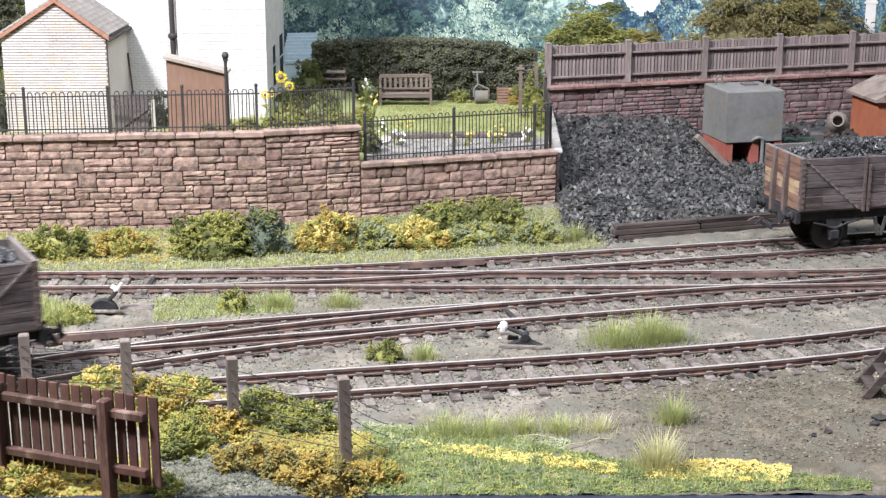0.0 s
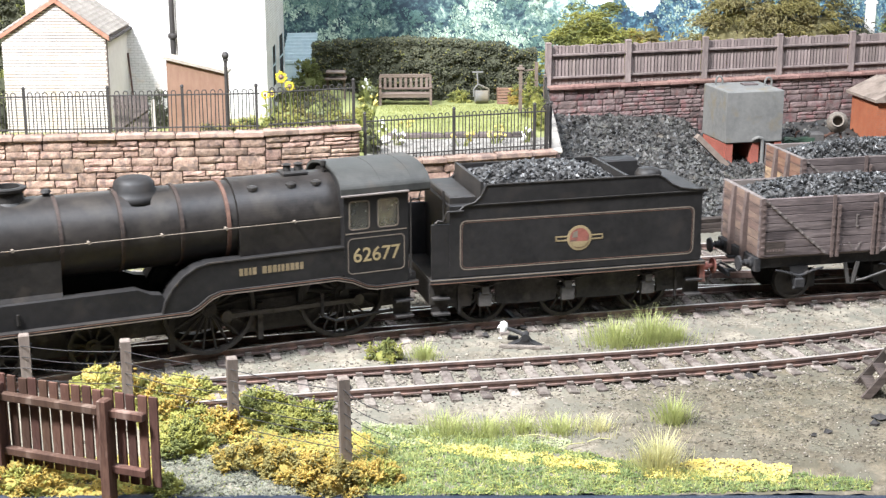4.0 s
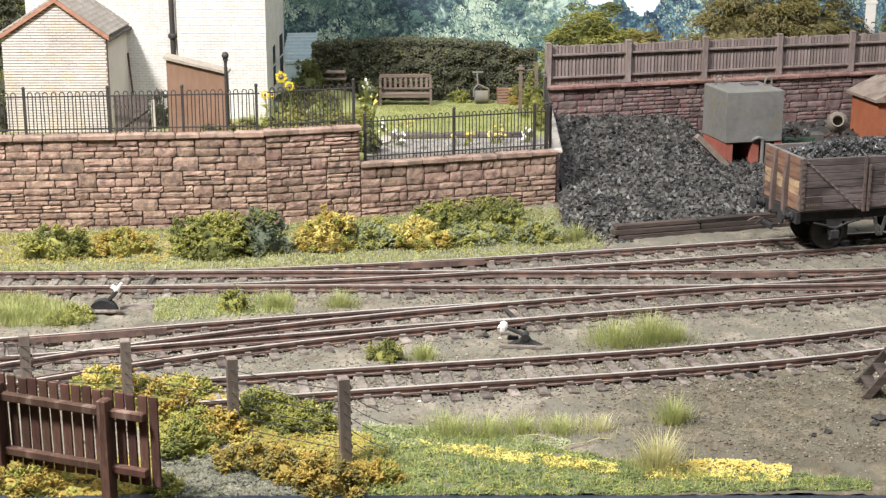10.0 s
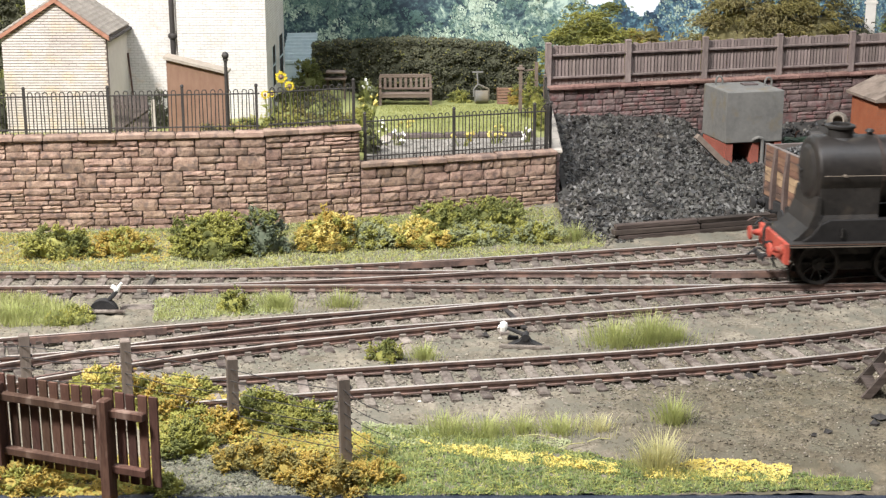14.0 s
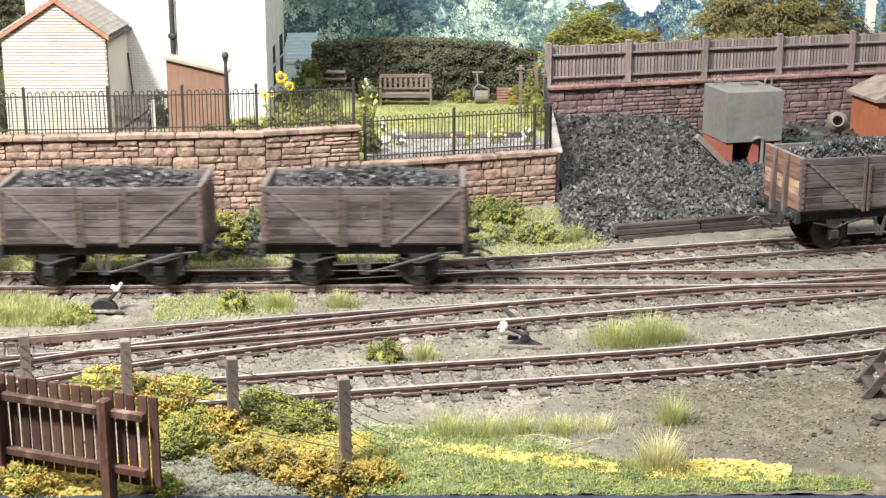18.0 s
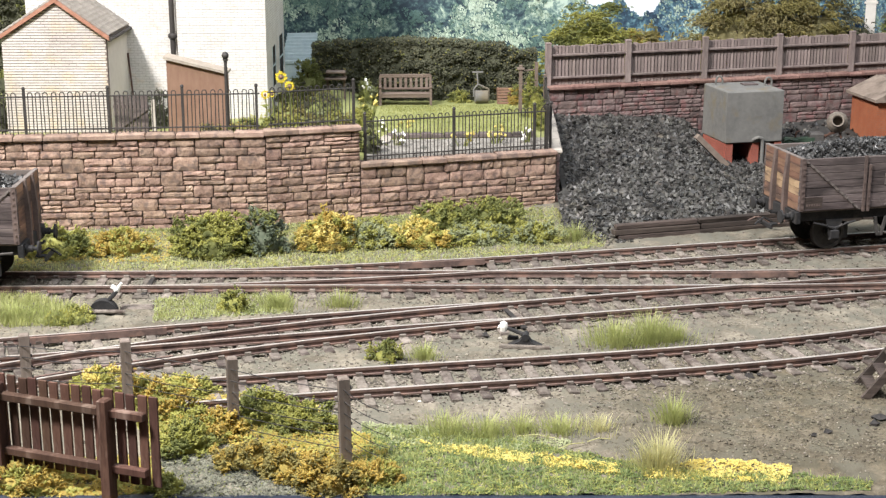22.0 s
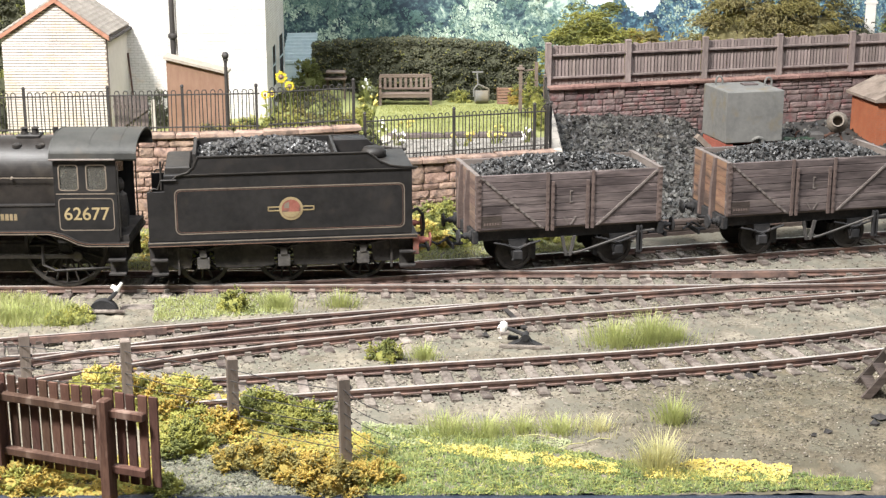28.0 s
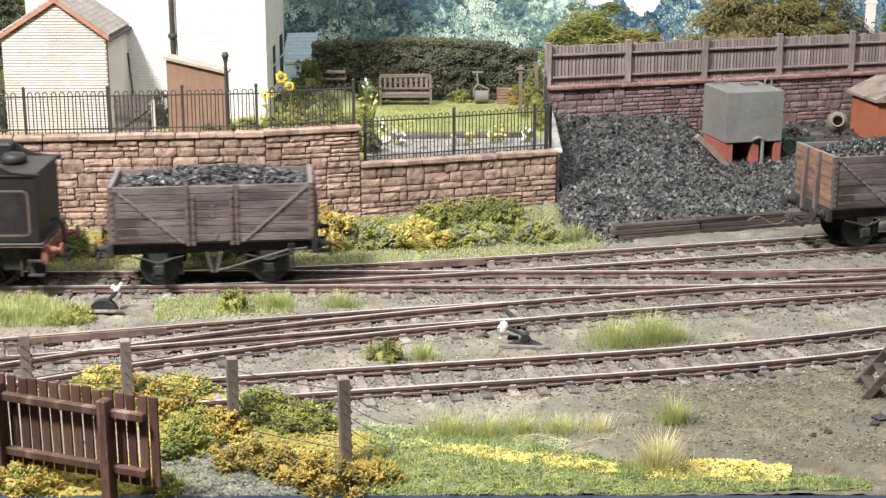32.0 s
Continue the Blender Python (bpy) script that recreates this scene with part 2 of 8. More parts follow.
def darken_corner(m, colour, x0, x1, y0, y1):
    """Multiplies the ground colour darker over one corner, metres, with a ragged border."""
    nt = m.node_tree
    nd, lk = nt.nodes, nt.links
    bsdf = nd["Principled BSDF"]
    co = nd.new("ShaderNodeTexCoord").outputs["Object"]
    sep = nd.new("ShaderNodeSeparateXYZ")
    lk.new(co, sep.inputs[0])
    facs = []
    for axis, a, c in (("X", x0, x1), ("Y", y0, y1)):
        mr = nd.new("ShaderNodeMapRange")
        mr.interpolation_type = "SMOOTHSTEP"
        mr.inputs["From Min"].default_value, mr.inputs["From Max"].default_value = a, c
        lk.new(sep.outputs[axis], mr.inputs["Value"])
        facs.append(mr.outputs[0])
    ns = nd.new("ShaderNodeTexNoise")
    ns.inputs["Scale"].default_value, ns.inputs["Detail"].default_value = 90, 6
    lk.new(co, ns.inputs["Vector"])
    nr = nd.new("ShaderNodeMapRange")
    nr.inputs["From Min"].default_value, nr.inputs["From Max"].default_value, nr.inputs["To Min"].default_value = 0.35, 0.6, 0.55
    lk.new(ns.outputs["Fac"], nr.inputs["Value"])
    fac = nr.outputs[0]
    for f in facs:
        mu = nd.new("ShaderNodeMath")
        mu.operation = "MULTIPLY"
        lk.new(f, mu.inputs[0])
        lk.new(fac, mu.inputs[1])
        fac = mu.outputs[0]
    mix = nd.new("ShaderNodeMix")
    mix.data_type, mix.blend_type = "RGBA", "MULTIPLY"
    lk.new(fac, mix.inputs["Factor"])
    lk.new(bsdf.inputs["Base Color"].links[0].from_socket, mix.inputs["A"])
    mix.inputs["B"].default_value = (*colour, 1)
    lk.new(mix.outputs["Result"], bsdf.inputs["Base Color"])


darken_corner(EARTH, (0.60, 0.56, 0.48), 0.015, 0.07, 0.415, 0.392)
GRIT = surface("grit", (0.105, 0.09, 0.073), (0.25, 0.218, 0.178), 0.95, 1.0, 0.3, island=0.6)
RUST = surface("rusty_rail", (0.085, 0.058, 0.05), (0.185, 0.125, 0.105), 0.75, 1.2, 0.25, still=True, c3=(0.21, 0.132, 0.104), spot=0.55)
STEEL = surface("rail_top", (0.42, 0.37, 0.33), (0.62, 0.57, 0.52), 0.42, 3.0, 0.05, metal=0.55, still=True)
SLEEPER = surface("sleeper_wood", (0.105, 0.088, 0.074), (0.235, 0.2, 0.17), 0.92, 1.0, 0.8, rand=0.28, c3=(0.085, 0.066, 0.056), spot=0.54, still=True, contrast=0.06)
STONE = surface("brown_sandstone", (0.205, 0.13, 0.097), (0.395, 0.275, 0.208), 0.95, 0.75, 1.0, rand=0.26, still=True, c3=(0.165, 0.118, 0.097), spot=0.57, coarse=5, contrast=0.06)
STONE_DARK = surface("dark_sandstone", (0.1138, 0.0793, 0.0735), (0.2325, 0.1714, 0.1555), 0.95, 0.8, 1.0, rand=0.3, still=True, c3=(0.185, 0.098, 0.09), spot=0.56, coarse=6, contrast=0.06)
MORTAR = surface("dark_mortar", (0.065, 0.044, 0.037), (0.14, 0.10, 0.082), 0.95, 1.0, 0.4, still=True)
COPING = surface("coping_stone", (0.22, 0.145, 0.11), (0.36, 0.26, 0.20), 0.9, 0.9, 0.8, rand=0.16, still=True, c3=(0.175, 0.128, 0.105), spot=0.57, contrast=0.05)
COPING_RED = surface("red_coping_stone", (0.155, 0.083, 0.07), (0.29, 0.18, 0.145), 0.9, 1.0, 0.8, rand=0.2, still=True, contrast=0.05)
COPING_PALE = surface("pale_coping_stone", (0.36, 0.3225, 0.2775), (0.465, 0.42, 0.3675), 0.9, 1.5, 0.4, still=True)
COAL = surface("coal", (0.02, 0.0185, 0.017), (0.085, 0.08, 0.072), 0.42, 0.8, 0.3, island=0.9, still=True, c3=(0.105, 0.092, 0.072), spot=0.66, coarse=20)
COAL_LOAD = surface("coal_load", (0.0187, 0.01785, 0.01785), (0.0765, 0.07395, 0.07055), 0.34, 0.8, 0.3, island=0.9)
SOIL_DARK = surface("coal_dust", (0.022, 0.021, 0.02), (0.06, 0.056, 0.05), 0.95, 1.2, 0.6, still=True)
GRASS_A = surface("static_grass", (0.34, 0.375, 0.13), (0.56, 0.57, 0.26), 0.9, 3.0, 0.0, island=0.16, still=True, leaf=0.5)
GRASS_DRY = surface("straw_grass", (0.50, 0.47, 0.22), (0.70, 0.66, 0.38), 0.9, 3.0, 0.0, island=0.2, still=True, leaf=0.5)
FLOCK_YEL = surface("yellow_flock", (0.6336, 0.4992, 0.1152), (0.8064, 0.6912, 0.2496), 0.95, 2.0, 0.0, island=0.14, still=True, leaf=0.3)
FLOCK_LIME = surface("lime_flock", (0.4200, 0.4200, 0.1208), (0.6720, 0.6510, 0.2310), 0.95, 1.6, 0.0, island=0.08, still=True, leaf=0.6)
FLOCK_GREEN = surface("green_flock", (0.25, 0.275, 0.10), (0.45, 0.465, 0.18), 0.95, 1.6, 0.0, island=0.1, still=True, leaf=0.6)
FLOCK_BLUE = surface("blue_green_flock", (0.235, 0.285, 0.20), (0.40, 0.435, 0.305), 0.95, 1.6, 0.0, island=0.1, still=True, leaf=0.6)
FLOCK_PALE = surface("pale_moss_flock", (0.30, 0.335, 0.18), (0.48, 0.50, 0.295), 0.95, 1.6, 0.0, island=0.12, still=True, leaf=0.4)
FLOCK_OCHRE = surface("ochre_flock", (0.5194, 0.3922, 0.1060), (0.7632, 0.6148, 0.2014), 0.95, 1.6, 0.0, island=0.08, still=True, leaf=0.6)
FLOCK_HEDGE = surface("hedge_flock", (0.085, 0.09, 0.058), (0.20, 0.20, 0.132), 0.95, 2.4, 0.0, island=0.16, still=True, leaf=0.4, coarse=8)
TWIG = surface("twig", (0.05, 0.035, 0.02), (0.10, 0.075, 0.045), 0.95, 1.0, 0.3, still=True)
LAWN = surface("lawn", (0.19, 0.205, 0.07), (0.32, 0.325, 0.13), 0.95, 2.0, 0.5, still=True, coarse=8)
IRON = surface("black_iron", (0.030, 0.027, 0.025), (0.062, 0.055, 0.050), 0.65, 1.5, 0.1)
FENCE_WOOD = surface("grey_brown_fence", (0.1440, 0.1102, 0.1019), (0.2736, 0.2193, 0.1974), 0.9, 0.9, 0.5, rand=0.24, stretch=(1, 1, 0.2))
CREOSOTE = surface("creosoted_wood", (0.052, 0.024, 0.016), (0.125, 0.066, 0.046), 0.8, 0.9, 0.6, rand=0.35, stretch=(1, 1, 0.2), c3=(0.21, 0.14, 0.11), spot=0.62)
POST_WOOD = surface("weathered_post", (0.125, 0.096, 0.08), (0.245, 0.20, 0.168), 0.9, 0.9, 0.6, rand=0.12, stretch=(1, 1, 0.15))
BAULK = surface("old_baulk", (0.032, 0.024, 0.02), (0.105, 0.08, 0.067), 0.9, 1.0, 0.8, rand=0.3, stretch=(0.15, 1, 1))
WHITE_BRICK = surface("white_painted_brick", (0.50, 0.445, 0.405), (0.66, 0.615, 0.575), 0.85, 1.6, 0.35, rand=0.07, still=True, c3=(0.62, 0.515, 0.40), spot=0.58, coarse=7)
WHITE_MAIN = brick_paint("white_house_brick", (0.60, 0.57, 0.53), (0.72, 0.695, 0.66), (0.30, 0.265, 0.235), 3.0, 1.14, 0.19, bump=0.8, patch=(0.66, 0.58, 0.50), strong=0.5)
RENDERED = surface("cream_render", (0.60, 0.56, 0.50), (0.70, 0.66, 0.60), 0.9, 3.0, 0.2)
ORANGE_BRICK = brick_paint("orange_brick", (0.288, 0.08, 0.036), (0.4, 0.136, 0.064), (0.24, 0.128, 0.08), 3.0, 1.1, 0.12)
TERRACOTTA = surface("terracotta", (0.27, 0.125, 0.08), (0.40, 0.21, 0.145), 0.85, 1.2, 0.3)
SLATE = surface("mossy_slate", (0.125, 0.115, 0.098), (0.25, 0.225, 0.195), 0.85, 1.2, 0.4, rand=0.16, c3=(0.24, 0.155, 0.115), spot=0.62)
CONCRETE = surface("grey_concrete", (0.1335, 0.1295, 0.1198), (0.1983, 0.1909, 0.1739), 0.9, 2.5, 0.25, c3=(0.1699, 0.1456, 0.1052), spot=0.58)
# Near-black colour standing for the lack of light inside openings and the cab.
UNLIT_INSIDE = surface("dark_inside", (0.012, 0.011, 0.010), (0.03, 0.028, 0.025), 0.95, 2.0, 0.1)
BROWN_SHED = surface("brown_boards", (0.1776, 0.0999, 0.0666), (0.259, 0.1591, 0.111), 0.85, 2.5, 0.2, stretch=(1, 1, 0.3))
WOOD_GREY = surface("weathered_bench_wood", (0.1116, 0.0792, 0.0612), (0.1944, 0.1512, 0.1224), 0.85, 1.0, 0.3, stretch=(0.2, 1, 1))
HALL_WALL = surface("hall_paint", (0.62, 0.60, 0.56), (0.68, 0.66, 0.62), 0.9, 300, 0.0)
HALL_FLOOR = surface("hall_boards", (0.25, 0.17, 0.10), (0.34, 0.24, 0.15), 0.5, 120, 0.0)
FASCIA = surface("dark_fascia", (0.012, 0.016, 0.028), (0.03, 0.036, 0.055), 0.5, 6, 0.15, still=True)
WHITE = surface("white_enamel", (0.72, 0.70, 0.64), (0.85, 0.83, 0.78), 0.6, 0.8, 0.1)
LOCO_BLACK = surface("weathered_black", (0.0094, 0.0087, 0.0086), (0.0217, 0.0198, 0.0190), 0.58, 2.0, 0.06, c3=(0.028, 0.0235, 0.0205), spot=0.64, coarse=8)
LOCO_SOOT = surface("sooty_black", (0.0139, 0.0125, 0.0116), (0.0355, 0.0314, 0.0280), 0.56, 1.6, 0.1, c3=(0.044, 0.036, 0.029), spot=0.62)
FRAME_DIRT = surface("grimy_frames", (0.0158, 0.0151, 0.0148), (0.0507, 0.0448, 0.0409), 0.75, 1.2, 0.2, c3=(0.07, 0.06, 0.053), spot=0.62)
WHEEL_DIRT = surface("grimy_wheel", (0.0177, 0.0166, 0.0158), (0.0570, 0.0499, 0.0448), 0.6, 1.2, 0.15)
ROD = surface("oily_steel", (0.045, 0.041, 0.038), (0.10, 0.09, 0.08), 0.5, 1.2, 0.1, metal=0.5)
RED = surface("buffer_red", (0.32, 0.045, 0.03), (0.47, 0.10, 0.065), 0.65, 1.0, 0.1, c3=(0.20, 0.08, 0.055), spot=0.6)
LINING = surface("cream_lining", (0.135, 0.108, 0.082), (0.195, 0.162, 0.128), 0.7, 0.8, 0.0)
LINE_ORANGE = surface("orange_lining", (0.10, 0.055, 0.038), (0.15, 0.088, 0.062), 0.7, 0.8, 0.0)
BAND_RUST = surface("rusty_band", (0.06, 0.034, 0.026), (0.135, 0.072, 0.05), 0.7, 0.8, 0.1)
CREAM = surface("cream_numerals", (0.27, 0.205, 0.10), (0.36, 0.285, 0.155), 0.6, 0.7, 0.0)
PLANK = surface("grey_wagon_planks", (0.072, 0.056, 0.053), (0.165, 0.132, 0.123), 0.9, 0.9, 0.7, rand=0.2, stretch=(0.15, 1, 1), c3=(0.05, 0.039, 0.037), spot=0.56, contrast=0.05)
PLANK_IN = surface("inner_wagon_planks", (0.112, 0.092, 0.08), (0.2, 0.168, 0.148), 0.95, 1.0, 0.4, stretch=(0.18, 1, 1))
PLANK_END = surface("ochre_end_planks", (0.135, 0.074, 0.05), (0.265, 0.155, 0.10), 0.9, 1.0, 0.6, rand=0.22, stretch=(1, 0.18, 1), c3=(0.085, 0.056, 0.045), spot=0.54)
PLANK_END_DIM = surface("brown_end_planks", (0.095, 0.066, 0.055), (0.20, 0.132, 0.10), 0.9, 1.0, 0.6, rand=0.25, stretch=(1, 0.18, 1), c3=(0.07, 0.05, 0.043), spot=0.54)
PLANK_PALE = surface("bare_ochre_planks", (0.25, 0.165, 0.095), (0.42, 0.30, 0.185), 0.9, 1.0, 0.5, rand=0.1, stretch=(1, 0.3, 1), c3=(0.12, 0.078, 0.058), spot=0.52)
ROOF_GREY = surface("grey_cab_roof", (0.0276, 0.0282, 0.0259), (0.0575, 0.0563, 0.0512), 0.62, 2.4, 0.1, c3=(0.062, 0.054, 0.045), spot=0.62, coarse=6)
AXLE_GREY = surface("dusty_axle_box", (0.045, 0.041, 0.038), (0.105, 0.096, 0.088), 0.7, 0.8, 0.2)
SHED_ROOF = surface("tan_felt_roof", (0.27, 0.23, 0.185), (0.40, 0.35, 0.29), 0.9, 1.4, 0.4)
GRAVEL = surface("pale_gravel", (0.15, 0.138, 0.122), (0.31, 0.285, 0.255), 0.95, 0.9, 0.6, island=0.3, still=True)
BAND_FAINT = surface("faint_rust_band", (0.022, 0.0165, 0.014), (0.05, 0.033, 0.026), 0.65, 0.9, 0.1)
PETAL = surface("sunflower_petal", (0.66, 0.50, 0.03), (0.80, 0.66, 0.08), 0.8, 1.0, 0.0, leaf=0.3)
IRONWORK = surface("rusty_ironwork", (0.0858, 0.0627, 0.0561), (0.1584, 0.1155, 0.099), 0.85, 0.8, 0.3)
STRAP_PALE = surface("worn_diagonal_strap", (0.115, 0.095, 0.086), (0.20, 0.172, 0.153), 0.85, 0.6, 0.3)
UNDER = surface("underframe_black", (0.0133, 0.0131, 0.0138), (0.0393, 0.0371, 0.0369), 0.8, 1.0, 0.2, c3=(0.062, 0.054, 0.049), spot=0.64)
RED_DULL = surface("dull_red", (0.16, 0.05, 0.035), (0.27, 0.10, 0.075), 0.75, 1.0, 0.1, c3=(0.11, 0.07, 0.055), spot=0.55)
PANE = surface("dusty_glass", (0.20, 0.19, 0.165), (0.30, 0.29, 0.255), 0.25, 1.5, 0.0)
PANE.node_tree.nodes["Principled BSDF"].inputs["Transmission Weight"].default_value = 0.75
FLOCK_OLIVE = surface("olive_flock", (0.30, 0.265, 0.10), (0.53, 0.465, 0.195), 0.95, 1.8, 0.0, island=0.1, still=True, leaf=0.6)
FLOCK_DRAB = surface("drab_olive_flock", (0.37, 0.325, 0.155), (0.60, 0.525, 0.275), 0.95, 1.8, 0.0, island=0.1, still=True, leaf=0.6)
TURF = surface("front_turf_scatter", (0.10, 0.15, 0.055), (0.235, 0.285, 0.105), 0.95, 2.6, 0.0, island=0.12, still=True, leaf=0.3)
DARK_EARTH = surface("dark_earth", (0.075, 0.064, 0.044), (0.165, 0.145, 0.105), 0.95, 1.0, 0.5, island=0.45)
ASH = surface("ash", (0.105, 0.105, 0.078), (0.205, 0.20, 0.15), 0.95, 1.0, 0.5, island=0.4)
ROOF_TAN = surface("tan_roof", (0.1827, 0.1403, 0.1105), (0.2805, 0.2253, 0.1827), 0.9, 2.0, 0.3, c3=(0.136, 0.1062, 0.085), spot=0.58)
BOILER_DUST = surface("dusty_boiler", (0.0112, 0.0097, 0.0088), (0.0285, 0.0242, 0.0212), 0.46, 2.2, 0.08, c3=(0.040, 0.034, 0.028), spot=0.6, coarse=8)
BRICK_JOINT = surface("dirty_brick_joint", (0.15, 0.12, 0.105), (0.29, 0.235, 0.205), 0.95, 2.0, 0.2)
EMBLEM_GOLD = surface("faded_gold", (0.20, 0.15, 0.075), (0.29, 0.225, 0.125), 0.7, 0.7, 0.0)
TANK_BRICK = brick_paint("red_brick", (0.25, 0.07, 0.048), (0.37, 0.115, 0.08), (0.20, 0.10, 0.075), 3.0, 1.1, 0.12)
MACHINE_GREEN = surface("grimy_green_paint", (0.022, 0.045, 0.028), (0.055, 0.085, 0.055), 0.6, 1.2, 0.2, c3=(0.08, 0.07, 0.05), spot=0.6)
LAWN_BLADE = surface("lawn_blades", (0.28, 0.295, 0.10), (0.43, 0.43, 0.17), 0.9, 3.0, 0.0, island=0.16, still=True, leaf=0.4)
NAME_PAINT = surface("worn_name_paint", (0.17, 0.13, 0.07), (0.26, 0.20, 0.12), 0.7, 0.6, 0.0)
PALE_BLUE = surface("pale_blue_boards", (0.42, 0.52, 0.55), (0.55, 0.63, 0.65), 0.8, 2.0, 0.2)

# ---- hall that closes the place ----
def hall():
    for name, b in (("wall_north", (-2600, 2600, 2600, 2650, -850, 2300)), ("wall_south", (-2600, 2600, -2250, -2200, -850, 2300)),
                    ("wall_west", (-2650, -2600, -2250, 2650, -850, 2300)), ("wall_east", (2600, 2650, -2250, 2650, -850, 2300))):
        tagged(part(name, Build().box(*b), HALL_WALL), "plain pale painted hall wall", "wall", kind="structure")
    tagged(part("floor", Build().box(-2650, 2650, -2250, 2650, -900, -850), HALL_FLOOR), "brown boarded hall floor", "floor", kind="structure")
    tagged(part("ceiling", Build().box(-2650, 2650, -2250, 2650, 2300, 2350), HALL_WALL), "plain pale hall ceiling", "ceiling", kind="structure")


hall()


# ---- lines of the tracks, millimetres; heights from the rail tops ----
def back_line(x):
    if x < -100:
        return 475.2 + 0.02 * (x + 100)
    return 475.6 - 0.0071 * x + 2.78e-6 * x * x + 1.19e-6 * x ** 3 if x < 150 else 479.0 + 0.074 * (x - 150)


def siding_line(x):
    if x < -100:
        return 475.2 + 0.02 * (x + 100)
    u = min(x, 170.0)
    return 489.8 + 0.201 * u + 4.347e-4 * u * u - 1.351e-6 * u ** 3 + 0.2319 * (x - u)


def middle_line(x):
    u = max(min(x, 150.0), -112.0)
    y = 433.3 + 0.306 * u - 7.101e-4 * u * u + 2.128e-6 * u ** 3
    if x < -112:
        return y + 0.545 * (x + 112)
    if x > 150:
        w = min(x - 150, 108.0)
        return 470.4 + 0.238 * w - 0.164 / 216 * w * w + 0.074 * max(0.0, x - 258)
    return y


def branch_line(x):
    u = max(x, -130.0)
    y = 436.1 + 0.2089 * u - 5.884e-4 * u * u - 2.247e-6 * u ** 3
    return y + 0.248 * (x - u) if x < 23 else middle_line(x)


def front_line(x):
    u = max(min(x, 140.0), -75.0)
    y = 382.3 + 0.1791 * u - 1.104e-4 * u * u + 4.177e-6 * u ** 3
    return y + (0.266 if x < 0 else 0.39) * (x - u)


def slope(line, x):
    return (line(x + 0.5) - line(x - 0.5))


def offset_path(line, x0, x1, off, step=4.0):
    n = max(2, int(abs(x1 - x0) / step))
    out = []
    for i in range(n + 1):
        x = x0 + (x1 - x0) * i / n
        s = slope(line, x)
        k = math.hypot(1, s)
        out.append((x - s / k * off, line(x) + off / k))
    return out


SLEEPER_MESHES = {}


def sleeper(track, x, y, turn, length, rng):
    key = round(length)
    if key not in SLEEPER_MESHES:
        SLEEPER_MESHES[key] = Build().box(-1.5, 1.5, -key / 2, key / 2, -1.6, 0, 0.3).mesh("sleeper")
    part("sleeper", SLEEPER_MESHES[key], SLEEPER, track, at=mm(x, y, -2.15 + rng.uniform(-0.12, 0.05), 0, rng.uniform(-1, 1), math.degrees(turn) + rng.uniform(-1.5, 1.5)))


def chairs(b, x, y, turn, offs):
    c, s = math.cos(turn), math.sin(turn)
    for o in offs:
        for side in (-1, 1):
            q = o + side * 1.0
            px, py = x - s * q, y + c * q
            n = len(b.v)
            b.box(-0.9, 0.9, -0.55, 0.55, -2.15, -1.25)
            for i in range(n, n + 8):
                vx, vy, vz = b.v[i]
                b.v[i] = (px + c * vx - s * vy, py + s * vx + c * vy, vz)


def rails(track, line, x0, x1, drop=0.0, sides=(-1, 1), half=8.6):
    for sd in sides:
        p = offset_path(line, x0, x1, sd * half)
        b = Build().sweep(p, 0.95, -2.15 - drop, -1.75 - drop)
        b.sweep(p, 0.3, -1.75 - drop, -0.75 - drop)
        b.sweep(p, 0.52, -0.75 - drop, -0.06 - drop)
        r = part("rail", b, RUST, track)
        part("rail_head", Build().sweep(p, 0.46, -0.06 - drop, 0.0 - drop), STEEL, r, "worn bright rail top")


def check_rail(track, line, x0, x1, off):
    p = offset_path(line, x0, x1, off)
    part("check_rail", Build().sweep(p, 0.4, -2.1, -0.1), RUST, track)


def along(line, x0, x1, pitch=8.0):
    x, out = x0, []
    while x < x1:
        out.append(x)
        x += pitch / math.hypot(1, slope(line, x))
    return out


